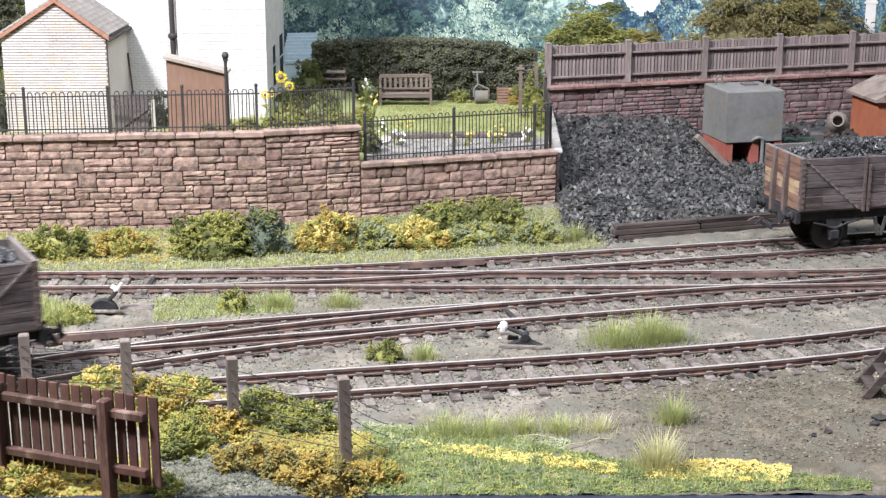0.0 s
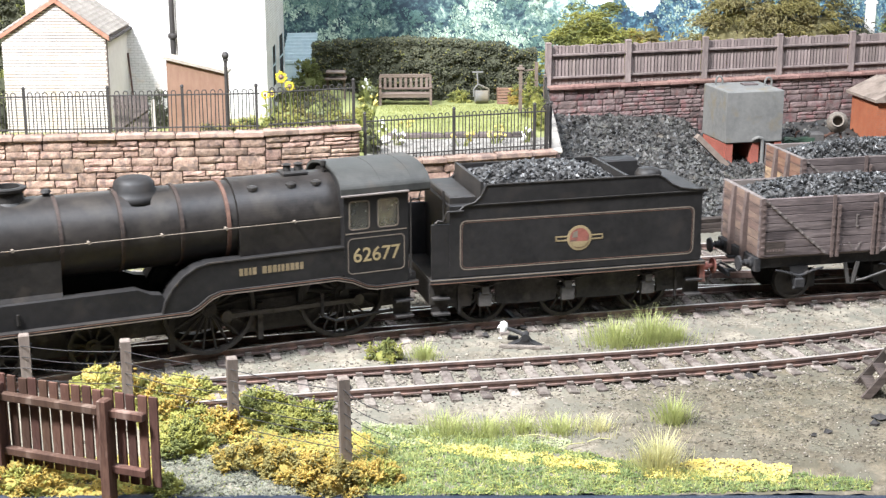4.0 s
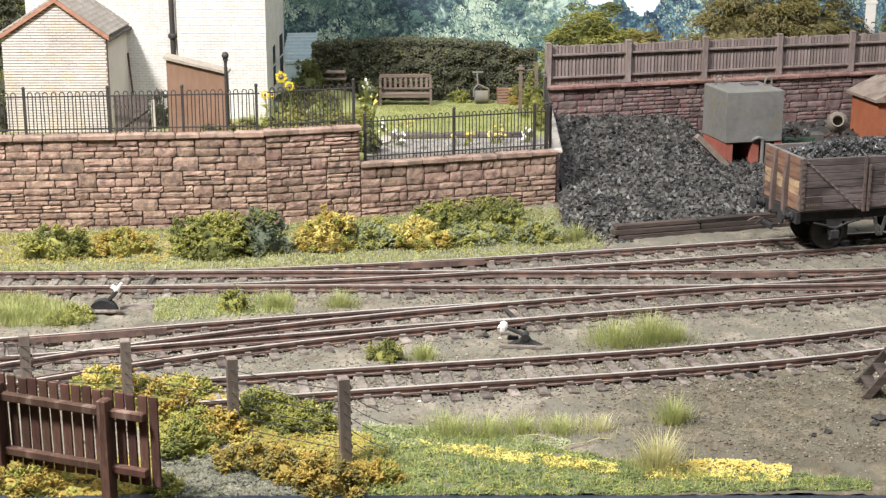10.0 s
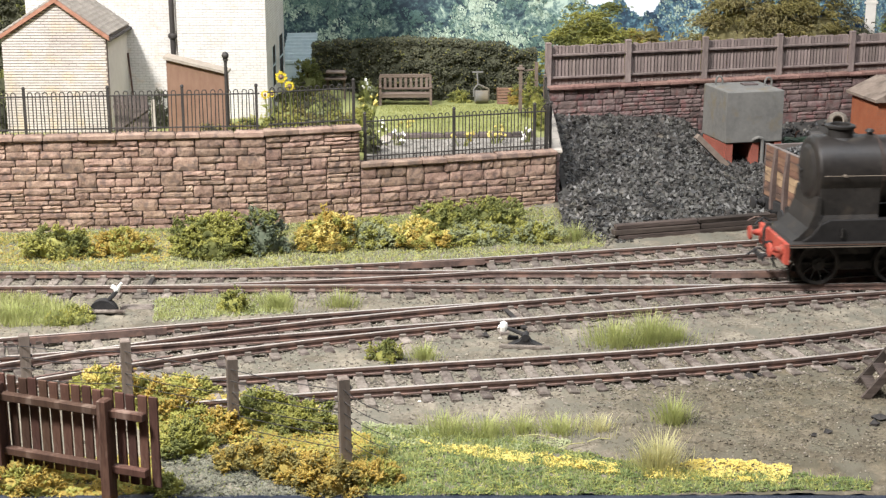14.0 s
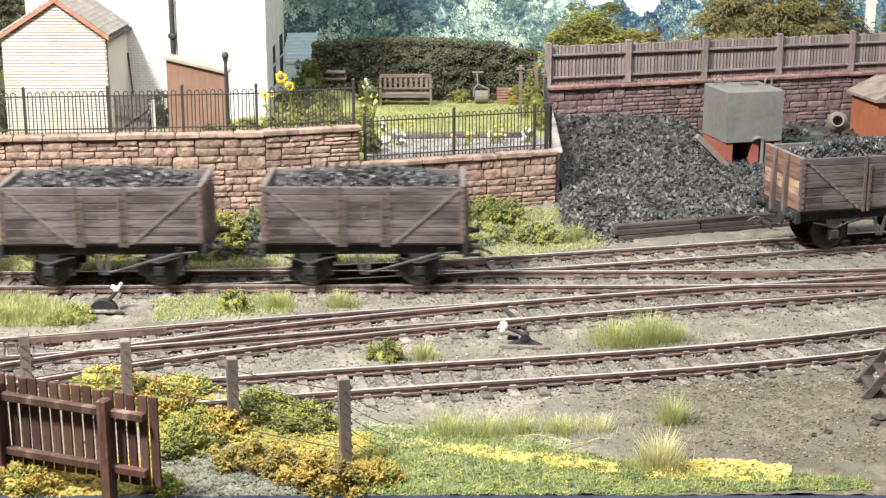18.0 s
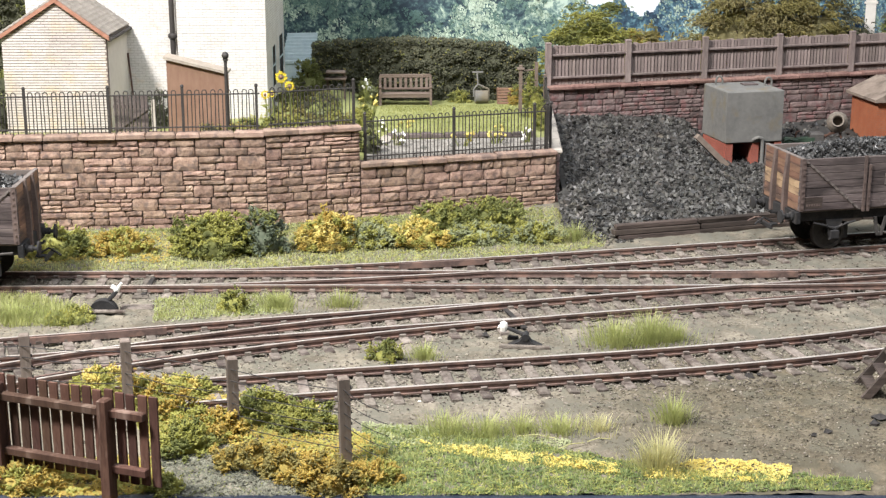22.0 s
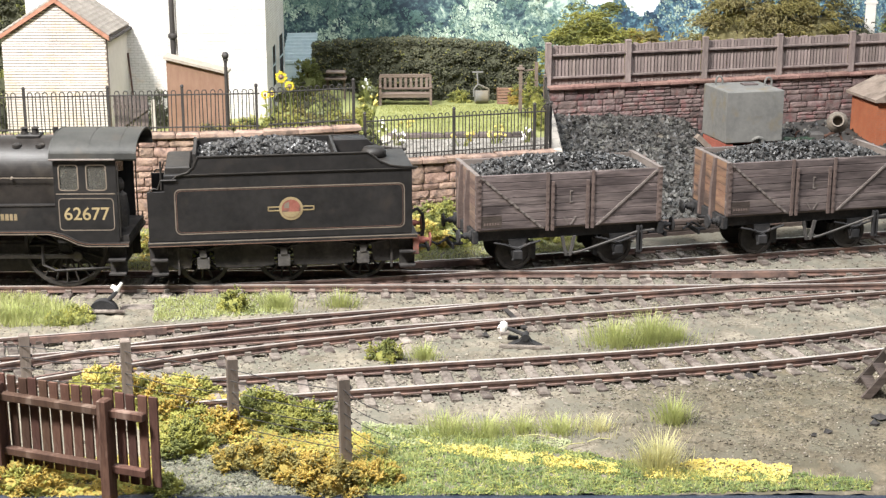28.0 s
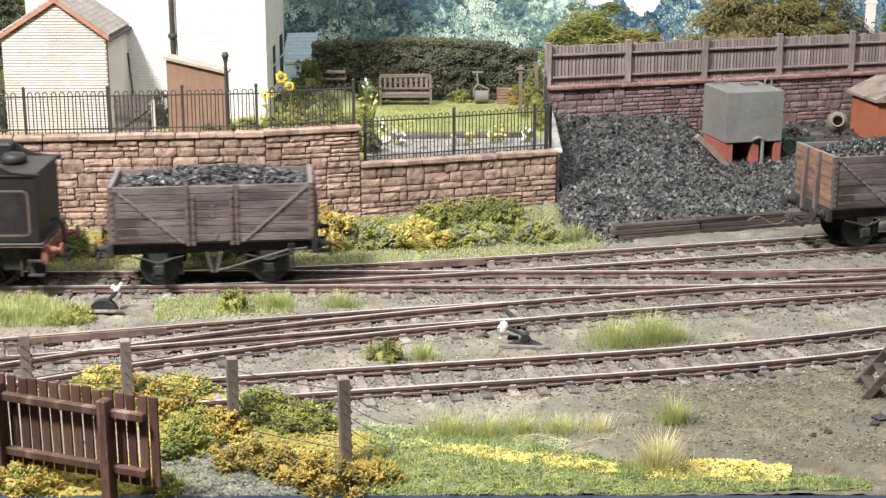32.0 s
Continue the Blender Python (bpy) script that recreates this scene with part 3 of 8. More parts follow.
def tracks():
    rng = random.Random(3)
    tk = {}
    for n, lab in (("back_track", "rusty back running track with a turnout to the coal siding"), ("siding_track", "rusty siding track beside the coal heap"),
                   ("middle_track", "rusty curved middle track with two turnouts"), ("branch_track", "rusty track leaving the middle turnout"),
                   ("front_track", "rusty front track with weathered sleepers")):
        tk[n] = thing(n, lab, "railway track", kind="structure")
    chair_b = {n: Build() for n in tk}
    jobs = [("back_track", back_line, None, -620, -100), ("back_track", back_line, None, 330, 740), ("back_track", back_line, siding_line, -100, 46), ("back_track", back_line, None, 46, 72),
            ("siding_track", siding_line, None, 49, 420), ("middle_track", middle_line, back_line, 72, 250), ("middle_track", middle_line, None, 250, 330),
            ("middle_track", middle_line, None, 27, 72), ("middle_track", middle_line, branch_line, -117, 27), ("middle_track", middle_line, None, -620, -117),
            ("branch_track", branch_line, None, -230, -119), ("front_track", front_line, None, -92, 330)]
    for name, line, other, x0, x1 in jobs:
        for x in along(line, x0, x1):
            s = slope(line, x)
            if other is None:
                sleeper(tk[name], x, line(x), math.atan(s), 29, rng)
                chairs(chair_b[name], x, line(x), math.atan(s), (-8.6, 8.6))
            else:
                s = (s + slope(other, x)) / 2
                t = math.atan(s)
                gap = (other(x) - line(x)) * math.cos(t)
                sleeper(tk[name], x - math.sin(t) * gap / 2, line(x) + math.cos(t) * gap / 2, t, 29 + max(0, gap), rng)
                chairs(chair_b[name], x, line(x), t, (-8.6, 8.6 + gap))
    for n, b in chair_b.items():
        part("rail_chairs", b, SLEEPER, tk[n], "rusty rail chairs")
    rails(tk["back_track"], back_line, -620, 740)
    rails(tk["siding_track"], siding_line, -98, 420, 0.09)
    rails(tk["middle_track"], middle_line, -620, 256, 0.05)
    rails(tk["branch_track"], branch_line, -230, 22, 0.10)
    rails(tk["front_track"], front_line, -92, 330)
    for n, line, x0, x1, o in (("siding_track", siding_line, -14, 16, 6.6), ("back_track", back_line, -22, 20, -6.6), ("back_track", back_line, 92, 122, 6.6),
                               ("middle_track", middle_line, 92, 130, -6.6), ("branch_track", branch_line, -122, -82, 6.6), ("middle_track", middle_line, -118, -80, -6.6)):
        check_rail(tk[n], line, x0, x1, o)


def gz(x, y):
    """Height of the ground."""
    z = -3.0
    w = wall_y(x)
    if y > w - 42 and x < 62:
        k = min(1.0, (y - (w - 42)) / 40.0)
        z += 2.2 * k * k
    if y < 350:
        z -= 2.6 * ((350 - y) / 35.0) ** 1.4
    return z + noise.noise((x / 9.0, y / 9.0, 0.3)) * 0.6 + noise.noise((x / 3.2, y / 3.2, 4.0)) * 0.5 + noise.noise((x / 1.3, y / 1.3, 9.0)) * 0.4


def wall_y(x):
    """Foot of the retaining walls."""
    if x < -67.5:
        return 550.0 + 0.1 * (x + 67.5)
    return 550.0 + 0.327 * (x + 67.5)


def ground():
    b = Build()
    xs = [-270 + 5 * i for i in range(18)] + [-180 + 1.5 * i for i in range(254)] + [202 + 6 * i for i in range(23)]
    ys = [315 + 1.5 * i for i in range(130)] + [511 + 5 * i for i in range(54)]
    vs = [(x, y, gz(x, y)) for y in ys for x in xs]
    n = len(xs)
    fs = [(j * n + i, j * n + i + 1, (j + 1) * n + i + 1, (j + 1) * n + i) for j in range(len(ys) - 1) for i in range(n - 1)]
    b.add(vs, fs)
    tagged(part("ground", b, EARTH, smooth=True), "trodden grey-brown earth and ash between the tracks", "ground", kind="structure")
    off = Build().box(-640, -270.5, 110, 780, -60, -3.4).box(340.5, 760, 311.5, 780, -60, -3.4)
    tagged(part("storage_board", off, HALL_FLOOR), "plain bare boards carrying the tracks off the scene", "baseboard", kind="structure")
    base = Build().box(-270, 340, 311.5, 780, -60, -6.8)
    base.box(-270, 340, 311.5, 314.8, -6.8, -5.4, 0.4)
    tagged(part("baseboard", base, FASCIA), "dark painted layout baseboard edge", "baseboard", kind="structure")
    tagged(part("skirt", Build().box(-265, 335, 316, 775, -850, -60).box(-630, -266, 120, 775, -850, -60).box(336, 750, 316, 775, -850, -60), FASCIA), "dark cloth skirt under the baseboard", "baseboard", kind="structure")


def ballast():
    rng = random.Random(11)
    b = Build()
    for line, x0, x1, n in ((back_line, -175, 190, 6500), (siding_line, -60, 190, 4500), (middle_line, -130, 190, 7500), (branch_line, -170, 10, 3800), (front_line, -90, 150, 8000)):
        for _ in range(n):
            x = rng.uniform(x0, x1)
            o = rng.gauss(0, 11)
            y = line(x) + o
            b.lump((x, y, gz(x, y) + 0.12), rng.uniform(0.2, 0.6), rng, 0.7)
    for _ in range(16000):
        x, y = rng.uniform(-165, 175), rng.uniform(318, 500)
        if abs(x) > y * 0.36 or noise.noise((x / 14, y / 9, 6.0)) < -0.3 + rng.uniform(-0.2, 0.2):
            continue
        b.lump((x, y, gz(x, y) + 0.02), rng.uniform(0.12, 0.42), rng, 0.75)
    for line, x0, x1, n in ((back_line, -150, 180, 2600), (siding_line, 40, 180, 1500), (middle_line, -130, 180, 2600), (branch_line, -165, 10, 1200), (front_line, -90, 140, 900)):
        for _ in range(n):
            x = rng.uniform(x0, x1)
            o = rng.uniform(-14, 14)
            if abs(abs(o) - 8.6) > 1.4:
                b.lump((x, line(x) + o, -2.1), rng.uniform(0.15, 0.42), rng, 0.6)
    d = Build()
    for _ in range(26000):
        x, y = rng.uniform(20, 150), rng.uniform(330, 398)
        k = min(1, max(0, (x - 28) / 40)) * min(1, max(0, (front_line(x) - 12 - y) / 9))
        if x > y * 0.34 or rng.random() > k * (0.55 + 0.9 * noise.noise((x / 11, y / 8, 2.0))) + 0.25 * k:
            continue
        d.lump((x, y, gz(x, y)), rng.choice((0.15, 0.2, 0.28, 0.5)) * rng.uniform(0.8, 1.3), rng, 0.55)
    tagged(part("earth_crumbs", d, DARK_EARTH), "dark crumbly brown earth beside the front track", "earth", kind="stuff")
    tagged(part("ballast", b, GRIT), "loose grey-brown ballast and grit round the sleepers", "ballast", kind="stuff")


# ---- stone walls ----
STONE_MESHES = []


def stone_meshes():
    rng = random.Random(21)
    for _ in range(12):
        b = Build()
        j = lambda a: rng.uniform(-a, a)
        bk = [(-0.5, 0.5, -0.5), (0.5, 0.5, -0.5), (0.5, 0.5, 0.5), (-0.5, 0.5, 0.5)]
        gx, gzz = (-0.49, -0.36, -0.12, 0.14, 0.37, 0.49), (-0.48, -0.2, 0.2, 0.48)
        grid = []
        for zi, z in enumerate(gzz):
            for xi, x in enumerate(gx):
                edge = xi in (0, 5) or zi in (0, 3)
                corner = xi in (0, 5) and zi in (0, 3)
                depth = (-0.27 if corner else -0.36) if edge else -0.5
                grid.append((x * (0.97 if corner else 1) + j(0.016), depth + j(0.09), z * (0.94 if corner else 1) + j(0.035)))
        b.v = bk + grid
        fs = [(4 + zi * 6 + xi, 5 + zi * 6 + xi, 11 + zi * 6 + xi, 10 + zi * 6 + xi) for zi in range(3) for xi in range(5)]
        fs += [(0, 1, 9, 8, 7, 6, 5, 4), (1, 2, 27, 21, 15, 9), (2, 3, 22, 23, 24, 25, 26, 27), (3, 0, 4, 10, 16, 22)]
        b.v = [tuple(c * 1000 for c in p) for p in b.v]
        b.f = fs
        STONE_MESHES.append(b.mesh("stone"))


def pack(length, height, rng, wide=(4.6, 11.0)):
    """Fills a rectangle with stones in uneven bands: single tall stones beside stacks of two or three flat ones."""
    out, z = [], 0.0
    while z < height - 0.5:
        h = min(rng.uniform(4.3, 6.2), height - z)
        if height - z - h < 2.2:
            h = height - z
        x, last = 0.0, 0
        while x < length - 0.3:
            kind = rng.choice((2, 2, 2, 3)) if last == 1 else rng.choice((1, 1, 2, 2, 2, 3))
            last = kind
            run = rng.uniform(6.0, 10.0) if kind == 1 else rng.uniform(12, 34)
            run = min(run, length - x)
            if length - x - run < 3.5:
                run = length - x
            cuts = {1: [0, 1], 2: [0, rng.uniform(0.38, 0.62), 1], 3: [0, rng.uniform(0.28, 0.38), rng.uniform(0.6, 0.72), 1]}[kind]
            for c0, c1 in zip(cuts, cuts[1:]):
                u = 0.0
                while u < run - 0.2:
                    w = min(rng.uniform(*wide), run - u) if kind > 1 else run
                    if run - u - w < 3.0:
                        w = run - u
                    out.append((x + u, z + h * c0, w, h * (c1 - c0)))
                    u += w
            x += run
        z += h
    return out


def stone_wall(name, label, p0, p1, z0, z1, stone, thick, seed):
    rng = random.Random(seed)
    shapes = [me.copy() for me in STONE_MESHES]
    ln = math.hypot(p1[0] - p0[0], p1[1] - p0[1])
    turn = math.degrees(math.atan2(p1[1] - p0[1], p1[0] - p0[0]))
    wall = tagged(part(name, Build().box(0, ln, 0.9, thick, z0, z1), MORTAR, at=mm(p0[0], p0[1], 0, 0, 0, turn)), label, "wall", kind="structure")
    for x, z, w, h in pack(ln, z1 - z0, rng):
        d = rng.uniform(1.3, 1.7)
        ob = part("stone", rng.choice(shapes), stone, wall, at=mm(x + w / 2, 0.95 - d * 0.3 + rng.uniform(-0.12, 0.12), z0 + z + h / 2))
        ob.scale = ((w - 0.22) * MM, d * MM, (h - 0.2) * MM)
    return wall


def coping(wall, x0, x1, z, y0, y1, pitch, material, seed, high=2.4):
    rng = random.Random(seed)
    n = max(1, round((x1 - x0) / pitch))
    cuts = [x0 + (x1 - x0) * (i + (rng.uniform(-0.2, 0.2) if 0 < i < n else 0)) / n for i in range(n + 1)]
    for a, c in zip(cuts, cuts[1:]):
        q = Build().box(a + 0.15, c - 0.15, y0 + rng.uniform(-0.3, 0.2), y1, z, z + high + rng.uniform(-0.2, 0.2), 0.55)
        q.v = [(vx + rng.uniform(-0.12, 0.12), vy + rng.uniform(-0.12, 0.12), vz + rng.uniform(-0.12, 0.12)) for vx, vy, vz in q.v]
        part("coping_stone", q, material, wall)


def walls():
    stone_meshes()
    p = lambda x: (x, wall_y(x))
    w1 = stone_wall("wall_1", "coursed red sandstone retaining wall with pale coping", p(-205), p(-67.55), -4, 33.6, STONE, 5, 1)
    coping(w1, 0, 137.7, 33.6, -1.0, 5.4, 11.5, COPING, 4)
    w2 = stone_wall("wall_2", "red sandstone retaining wall, taller stretch", (-67.45, 549.7), (-32.2, 560.9), -4, 34.0, STONE, 5, 2)
    coping(w2, -0.6, 37.6, 34.0, -1.0, 5.4, 12, COPING, 5)
    w3 = stone_wall("wall_3", "red sandstone retaining wall, lower stretch below the lawn", (-32.1, 560.95), (46.2, 586.6), -4, 19.2, STONE, 5, 3)
    coping(w3, -0.2, 82.6, 19.2, -1.0, 5.4, 11.5, COPING, 6)
    w4 = stone_wall("wall_4", "short return wall beside the coal heap", (47.6, 589), (51.0, 700), -4, 19.2, STONE_DARK, 4, 7)
    w4.matrix_basis = mm(47.6, 589, 0, 0, 0, 88.2)
    coping(w4, 0, 104, 19.2, -1.2, 3.6, 26, COPING_PALE, 8, 2.3)
    w5 = stone_wall("wall_5", "dark red sandstone yard wall carrying a board fence", (49.0, 689.0), (260, 752.3), -4, 29.2, STONE_DARK, 5, 9)
    coping(w5, 0, 220, 29.2, -1.6, 5.6, 12.4, COPING_RED, 10, 2.2)


tracks()
ground()
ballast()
walls()

# ---- rolling stock ----
def wheelset(name, parent, x, r, spokes=0, half=8.2, label=""):
    """A pair of wheels on one axle, turning about its own y axis."""
    axle = part(name, Build().lathe([(1.0, -half - 1.6), (1.0, half + 1.6)], axis="y", n=8), WHEEL_DIRT, parent, label, at=mm(x, 0, r))
    for sd in (-1, 1):
        y0 = sd * half
        t = Build().lathe([(r - 1.1, y0 - 1.1), (r, y0 - 1.1), (r, y0 + 1.1), (r + (0.55 if sd < 0 else -0.0), y0 + 1.1), (r - 1.1, y0 + 1.1), (r - 1.1, y0 - 1.1)], axis="y", n=36, caps=False)
        if sd > 0:
            t = Build().lathe([(r - 1.1, y0 - 1.1), (r + 0.55, y0 - 1.1), (r, y0 - 0.5), (r, y0 + 1.1), (r - 1.1, y0 + 1.1), (r - 1.1, y0 - 1.1)], axis="y", n=36, caps=False)
        wh = part("tyre", t, WHEEL_DIRT, axle, smooth=False)
        b = Build()
        if spokes:
            b.lathe([(2.2, y0 - 1.0), (2.2, y0 + 1.0)], axis="y", n=14)
            sm = Build().tube([(2.0, y0, 0), (r - 0.9, y0, 0)], 0.42, 5, 0.34).mesh("spoke")
            for k in range(spokes):
                part("spoke", sm, WHEEL_DIRT, axle, at=pose(0, 0, 0, 0, 360 * k / spokes, 0))
            if r > 10:
                part("crank_boss", Build().lathe([(1.6, y0 - 1.3), (1.6, y0 + 0.9)], origin=(5.0, 0, 0), axis="y", n=10), WHEEL_DIRT, axle)
                part("balance_weight", Build().prism([(-(r - 1.3) * math.cos(a * 0.2), (r - 1.3) * math.sin(a * 0.2)) for a in range(-3, 4)], y0 - 0.6, y0 + 0.6), WHEEL_DIRT, axle)
        else:
            b.lathe([(r - 1.0, y0 - 0.5), (r - 1.0, y0 + 0.5)], axis="y", n=28)
            b.lathe([(1.6, y0 - 1.2), (1.6, y0 + 1.0)], axis="y", n=10)
        part("wheel_centre", b, WHEEL_DIRT, axle)
    return axle


def buffer_pair(parent, x, way, z=13.6, material=UNDER, y=11.4, long=4.6):
    for sd in (-1, 1):
        prof = [(1.7, 0), (1.7, 0.5), (1.15, 0.9), (1.15, 2.4), (0.7, 2.5), (0.7, long - 0.6), (2.5, long - 0.55), (2.3, long), (0.2, long + 0.1)]
        b = Build().lathe([(r, way * h) for r, h in prof], origin=(x, sd * y, z), axis="x", n=14)
        part("buffer", b, material, parent, smooth=False)


def hook(parent, x, way):
    b = Build().tube([(x, 0, 12.4), (x + way * 2.5, 0, 12.4), (x + way * 3.4, 0, 13.2)], 0.5, 6)
    part("draw_hook", b, UNDER, parent)
    b = Build().box(min(x, x + way * 5), max(x, x + way * 5), -1.0, 1.0, 7.6, 8.4, 0.2)
    b.box(x + way * 4.6 - 0.4, x + way * 4.6 + 0.4, -5.5, 5.5, 7.4, 9.2, 0.2)
    b.tube([(x + way * 0.5, 2, 8), (x + way * 4, 2.5, 10), (x + way * 7, 1, 8.8), (x + way * 8.5, 0, 8.2)], 0.4, 5)
    part("coupling", b, UNDER, parent)


def coal_load(parent, x0, x1, y0, y1, z0, crown, n, seed):
    rng = random.Random(seed)
    b = Build().box(x0, x1, y0, y1, z0 - 3, z0 - 0.5)
    cx, hx, cy, hy = (x0 + x1) / 2, (x1 - x0) / 2, (y0 + y1) / 2, (y1 - y0) / 2
    for _ in range(n):
        u, v = rng.uniform(-1, 1), rng.uniform(-1, 1)
        z = z0 + crown * (1 - abs(u) ** 3) * (1 - abs(v) ** 2.5) + rng.uniform(-0.6, 0.3) + 0.5 * noise.noise((u * 4 + seed, v * 2, 1))
        b.lump((cx + u * (hx - 0.8), cy + v * (hy - 0.8), z), rng.uniform(0.5, 1.15), rng)
    return part("coal", b, COAL_LOAD, parent, "black lump coal load")


def wagon(name, label, at, ends, seed, bare=()):
    """A seven-plank open coal wagon, 66 mm over the body."""
    w = thing(name, label, "railway wagon", at, "coal wagons")
    rng = random.Random(seed)
    L, H, Z0, Z1 = 33.0, 14.9, 15.8, 34.6
    ph = (Z1 - Z0) / 7
    for sd in (-1, 1):
        for i in range(7):
            z = Z0 + i * ph
            b = Build()
            dz = 0.0 if i < 6 else 0.25
            for a, c, o in ((-L, -7.3, 0), (-7.1, 7.1, -0.12 * 1), (7.3, L, 0)):
                y = sd * (H - 0.35 + (o if i < 7 else 0))
                b.box(a, c, min(y, y - sd * 1.0), max(y, y - sd * 1.0), z + 0.1, z + ph - 0.08 - (dz if abs(a) < 8 else 0), 0.1)
            part("side_plank", b, PLANK, w)
        part("inner_lining", Build().box(-L + 0.9, L - 0.9, min(sd * (H - 1.42), sd * (H - 1.9)), max(sd * (H - 1.42), sd * (H - 1.9)), Z0, Z1 - 0.2), PLANK_IN, w)
    for sd in (-1, 1):
        for i in range(7):
            z = Z0 + i * ph
            x = sd * (L - 0.05)
            part("end_plank", Build().box(min(x, x - sd * 1.0), max(x, x - sd * 1.0), -H + 0.45, H - 0.45, z + 0.08, z + ph - 0.06, 0.1), PLANK_PALE if i in bare else ends, w)
        x = sd * (L - 1.06)
        part("inner_lining", Build().box(min(x, x - sd * 0.4), max(x, x - sd * 0.4), -H + 1.9, H - 1.9, Z0, Z1 - 0.1), PLANK_IN, w)
        for y in (-4.8, 4.8):
            x = sd * (L - 0.05)
            part("end_stanchion", Build().prism([(x, Z0 - 3.5), (x + sd * 1.7, Z0 - 3.5), (x + sd * 1.7, Z0 + 8), (x + sd * 0.8, Z1 + 0.3), (x, Z1 + 0.3)], y - 0.9, y + 0.9), IRONWORK, w)
        part("end_capping", Build().box(min(x, x - sd * 1.5), max(x, x - sd * 1.5), -H, H, Z1 - 0.05, Z1 + 0.28, 0.1), STRAP_PALE, w)
    for sd in (-1, 1):
        y = sd * (H - 0.35)
        o = lambda d0, d1: (min(y + sd * d0, y + sd * d1), max(y + sd * d0, y + sd * d1))
        for x in (-8.0, -6.2, 6.2, 8.0):
            b = Build().box(x - 0.55, x + 0.55, *o(-0.15, 0.35), Z0 - 1.2, Z1 - (-0.3 if abs(x) > 7 else 3.0), 0.1)
            for k in range(6):
                b.box(x - 0.25, x + 0.25, *o(0.3, 0.6), Z0 + 1 + k * 2.7, Z0 + 1.5 + k * 2.7)
            part("side_strap", b, IRONWORK, w)
        for a in (-1, 1):
            b = Build().prism([(a * 30.8, Z1 - 0.4), (a * 32.0, Z1 - 0.4), (a * 10.2, Z0 - 0.2), (a * 9.0, Z0 - 0.2)], y + sd * 0.0, y + sd * 0.32)
            for k in range(11):
                u = (k + 0.5) / 11
                px, pz = a * (31.4 - 21.8 * u), Z1 - 0.4 - (Z1 - Z0 - 0.2) * u
                b.box(px - 0.28, px + 0.28, *o(0.3, 0.58), pz - 0.28, pz + 0.28)
            part("diagonal_strap", b, STRAP_PALE, w)
            b = Build()
            x = a * (L - 1.0)
            b.box(x - 0.9, x + 0.9, *o(-0.1, 0.28), Z0, Z1 + 0.05, 0.08)
            for k in range(9):
                b.box(x - 0.3, x + 0.3, *o(0.25, 0.55), Z0 + 0.8 + k * 2.05, Z0 + 1.4 + k * 2.05)
            part("corner_plate", b, IRONWORK, w)
        part("number_patch", Build().box(-31 if sd < 0 else 24, -24 if sd < 0 else 31, *o(0.0, 0.06), Z0 + 0.9, Z0 + 4.9), BAULK, w, "dark number patch with a worn line of figures")
        xs = -30.2 if sd < 0 else 24.8
        b = Build()
        for k in range(6):
            b.box(xs + k * 0.95, xs + k * 0.95 + 0.6, *o(0.06, 0.1), Z0 + 1.7, Z0 + 2.5)
        part("number_bars", b, IRONWORK, w)
        b = Build().box(-0.2, 0.2, *o(0.0, 0.12), Z0 + 8.5, Z0 + 12)
        b.box(-0.2, 0.9, *o(0.0, 0.12), Z0 + 12, Z0 + 12.4).box(-0.2, 0.9, *o(0.0, 0.12), Z0 + 8.2, Z0 + 8.6)
        for a in (-1, 1):
            b.prism([(a * 0.2, Z0 + 0.6), (a * 0.7, Z0 + 0.6), (a * 2.3, Z0 + 3.2), (a * 1.8, Z0 + 3.2)], *o(0.0, 0.12))
        part("door_marking", b, STRAP_PALE, w, "white worn door marking")
    part("wagon_floor", Build().box(-L + 0.5, L - 0.5, -H + 1.0, H - 1.0, Z0 - 0.6, Z0 + 0.3), PLANK_IN, w)
    for sd in (-1, 1):
        y = sd * 12.4
        part("solebar", Build().box(-L, L, min(y, y - sd * 1.4), max(y, y - sd * 1.4), 11.6, 15.3, 0.12), UNDER, w)
        part("headstock", Build().box(sd * L - 0.9, sd * L + 0.9, -14.6, 14.6, 11.2, 15.6, 0.15), UNDER, w)
        for x in (-18, 18):
            b = Build().prism([(x - 3.2, 11.8), (x + 3.2, 11.8), (x + 1.4, 4.6), (x - 1.4, 4.6)], y + sd * 0.1, y + sd * 0.6)
            part("axle_guard", b, UNDER, w)
            b = Build().box(x - 1.5, x + 1.5, min(y + sd * 0.4, y + sd * 2.0), max(y + sd * 0.4, y + sd * 2.0), 4.9, 8.0, 0.25)
            b.box(x - 1.9, x + 1.9, min(y + sd * 0.5, y + sd * 1.6), max(y + sd * 0.5, y + sd * 1.6), 4.3, 5.2, 0.2)
            part("axle_box", b, UNDER, w)
            b = Build()
            for k in range(4):
                hw = 8.2 - 1.7 * k
                b.tube([(x - hw, y + sd * 0.9, 11.0 - 0.3 * k), (x, y + sd * 0.9, 8.8 - 0.35 * k), (x + hw, y + sd * 0.9, 11.0 - 0.3 * k)], 0.36, 4)
            part("leaf_spring", b, UNDER, w)
        b = Build()
        for a in (-2.2, 2.2):
            b.prism([(a - 0.6, 12.0), (a + 0.6, 12.0), (a * 0.3 + 0.5, 5.0), (a * 0.3 - 0.5, 5.0)], y + sd * 0.5, y + sd * 1.1)
        part("vee_hanger", b, AXLE_GREY, w)
        lev = [(1.5, y + sd * 2.0, 6.2), (4, y + sd * 2.2, 6.6), (24, y + sd * 2.4, 12.4), (30.5, y + sd * 2.4, 12.9)]
        part("brake_lever", Build().tube(lev, 0.42, 5), AXLE_GREY, w, "grey worn brake lever")
        b = Build()
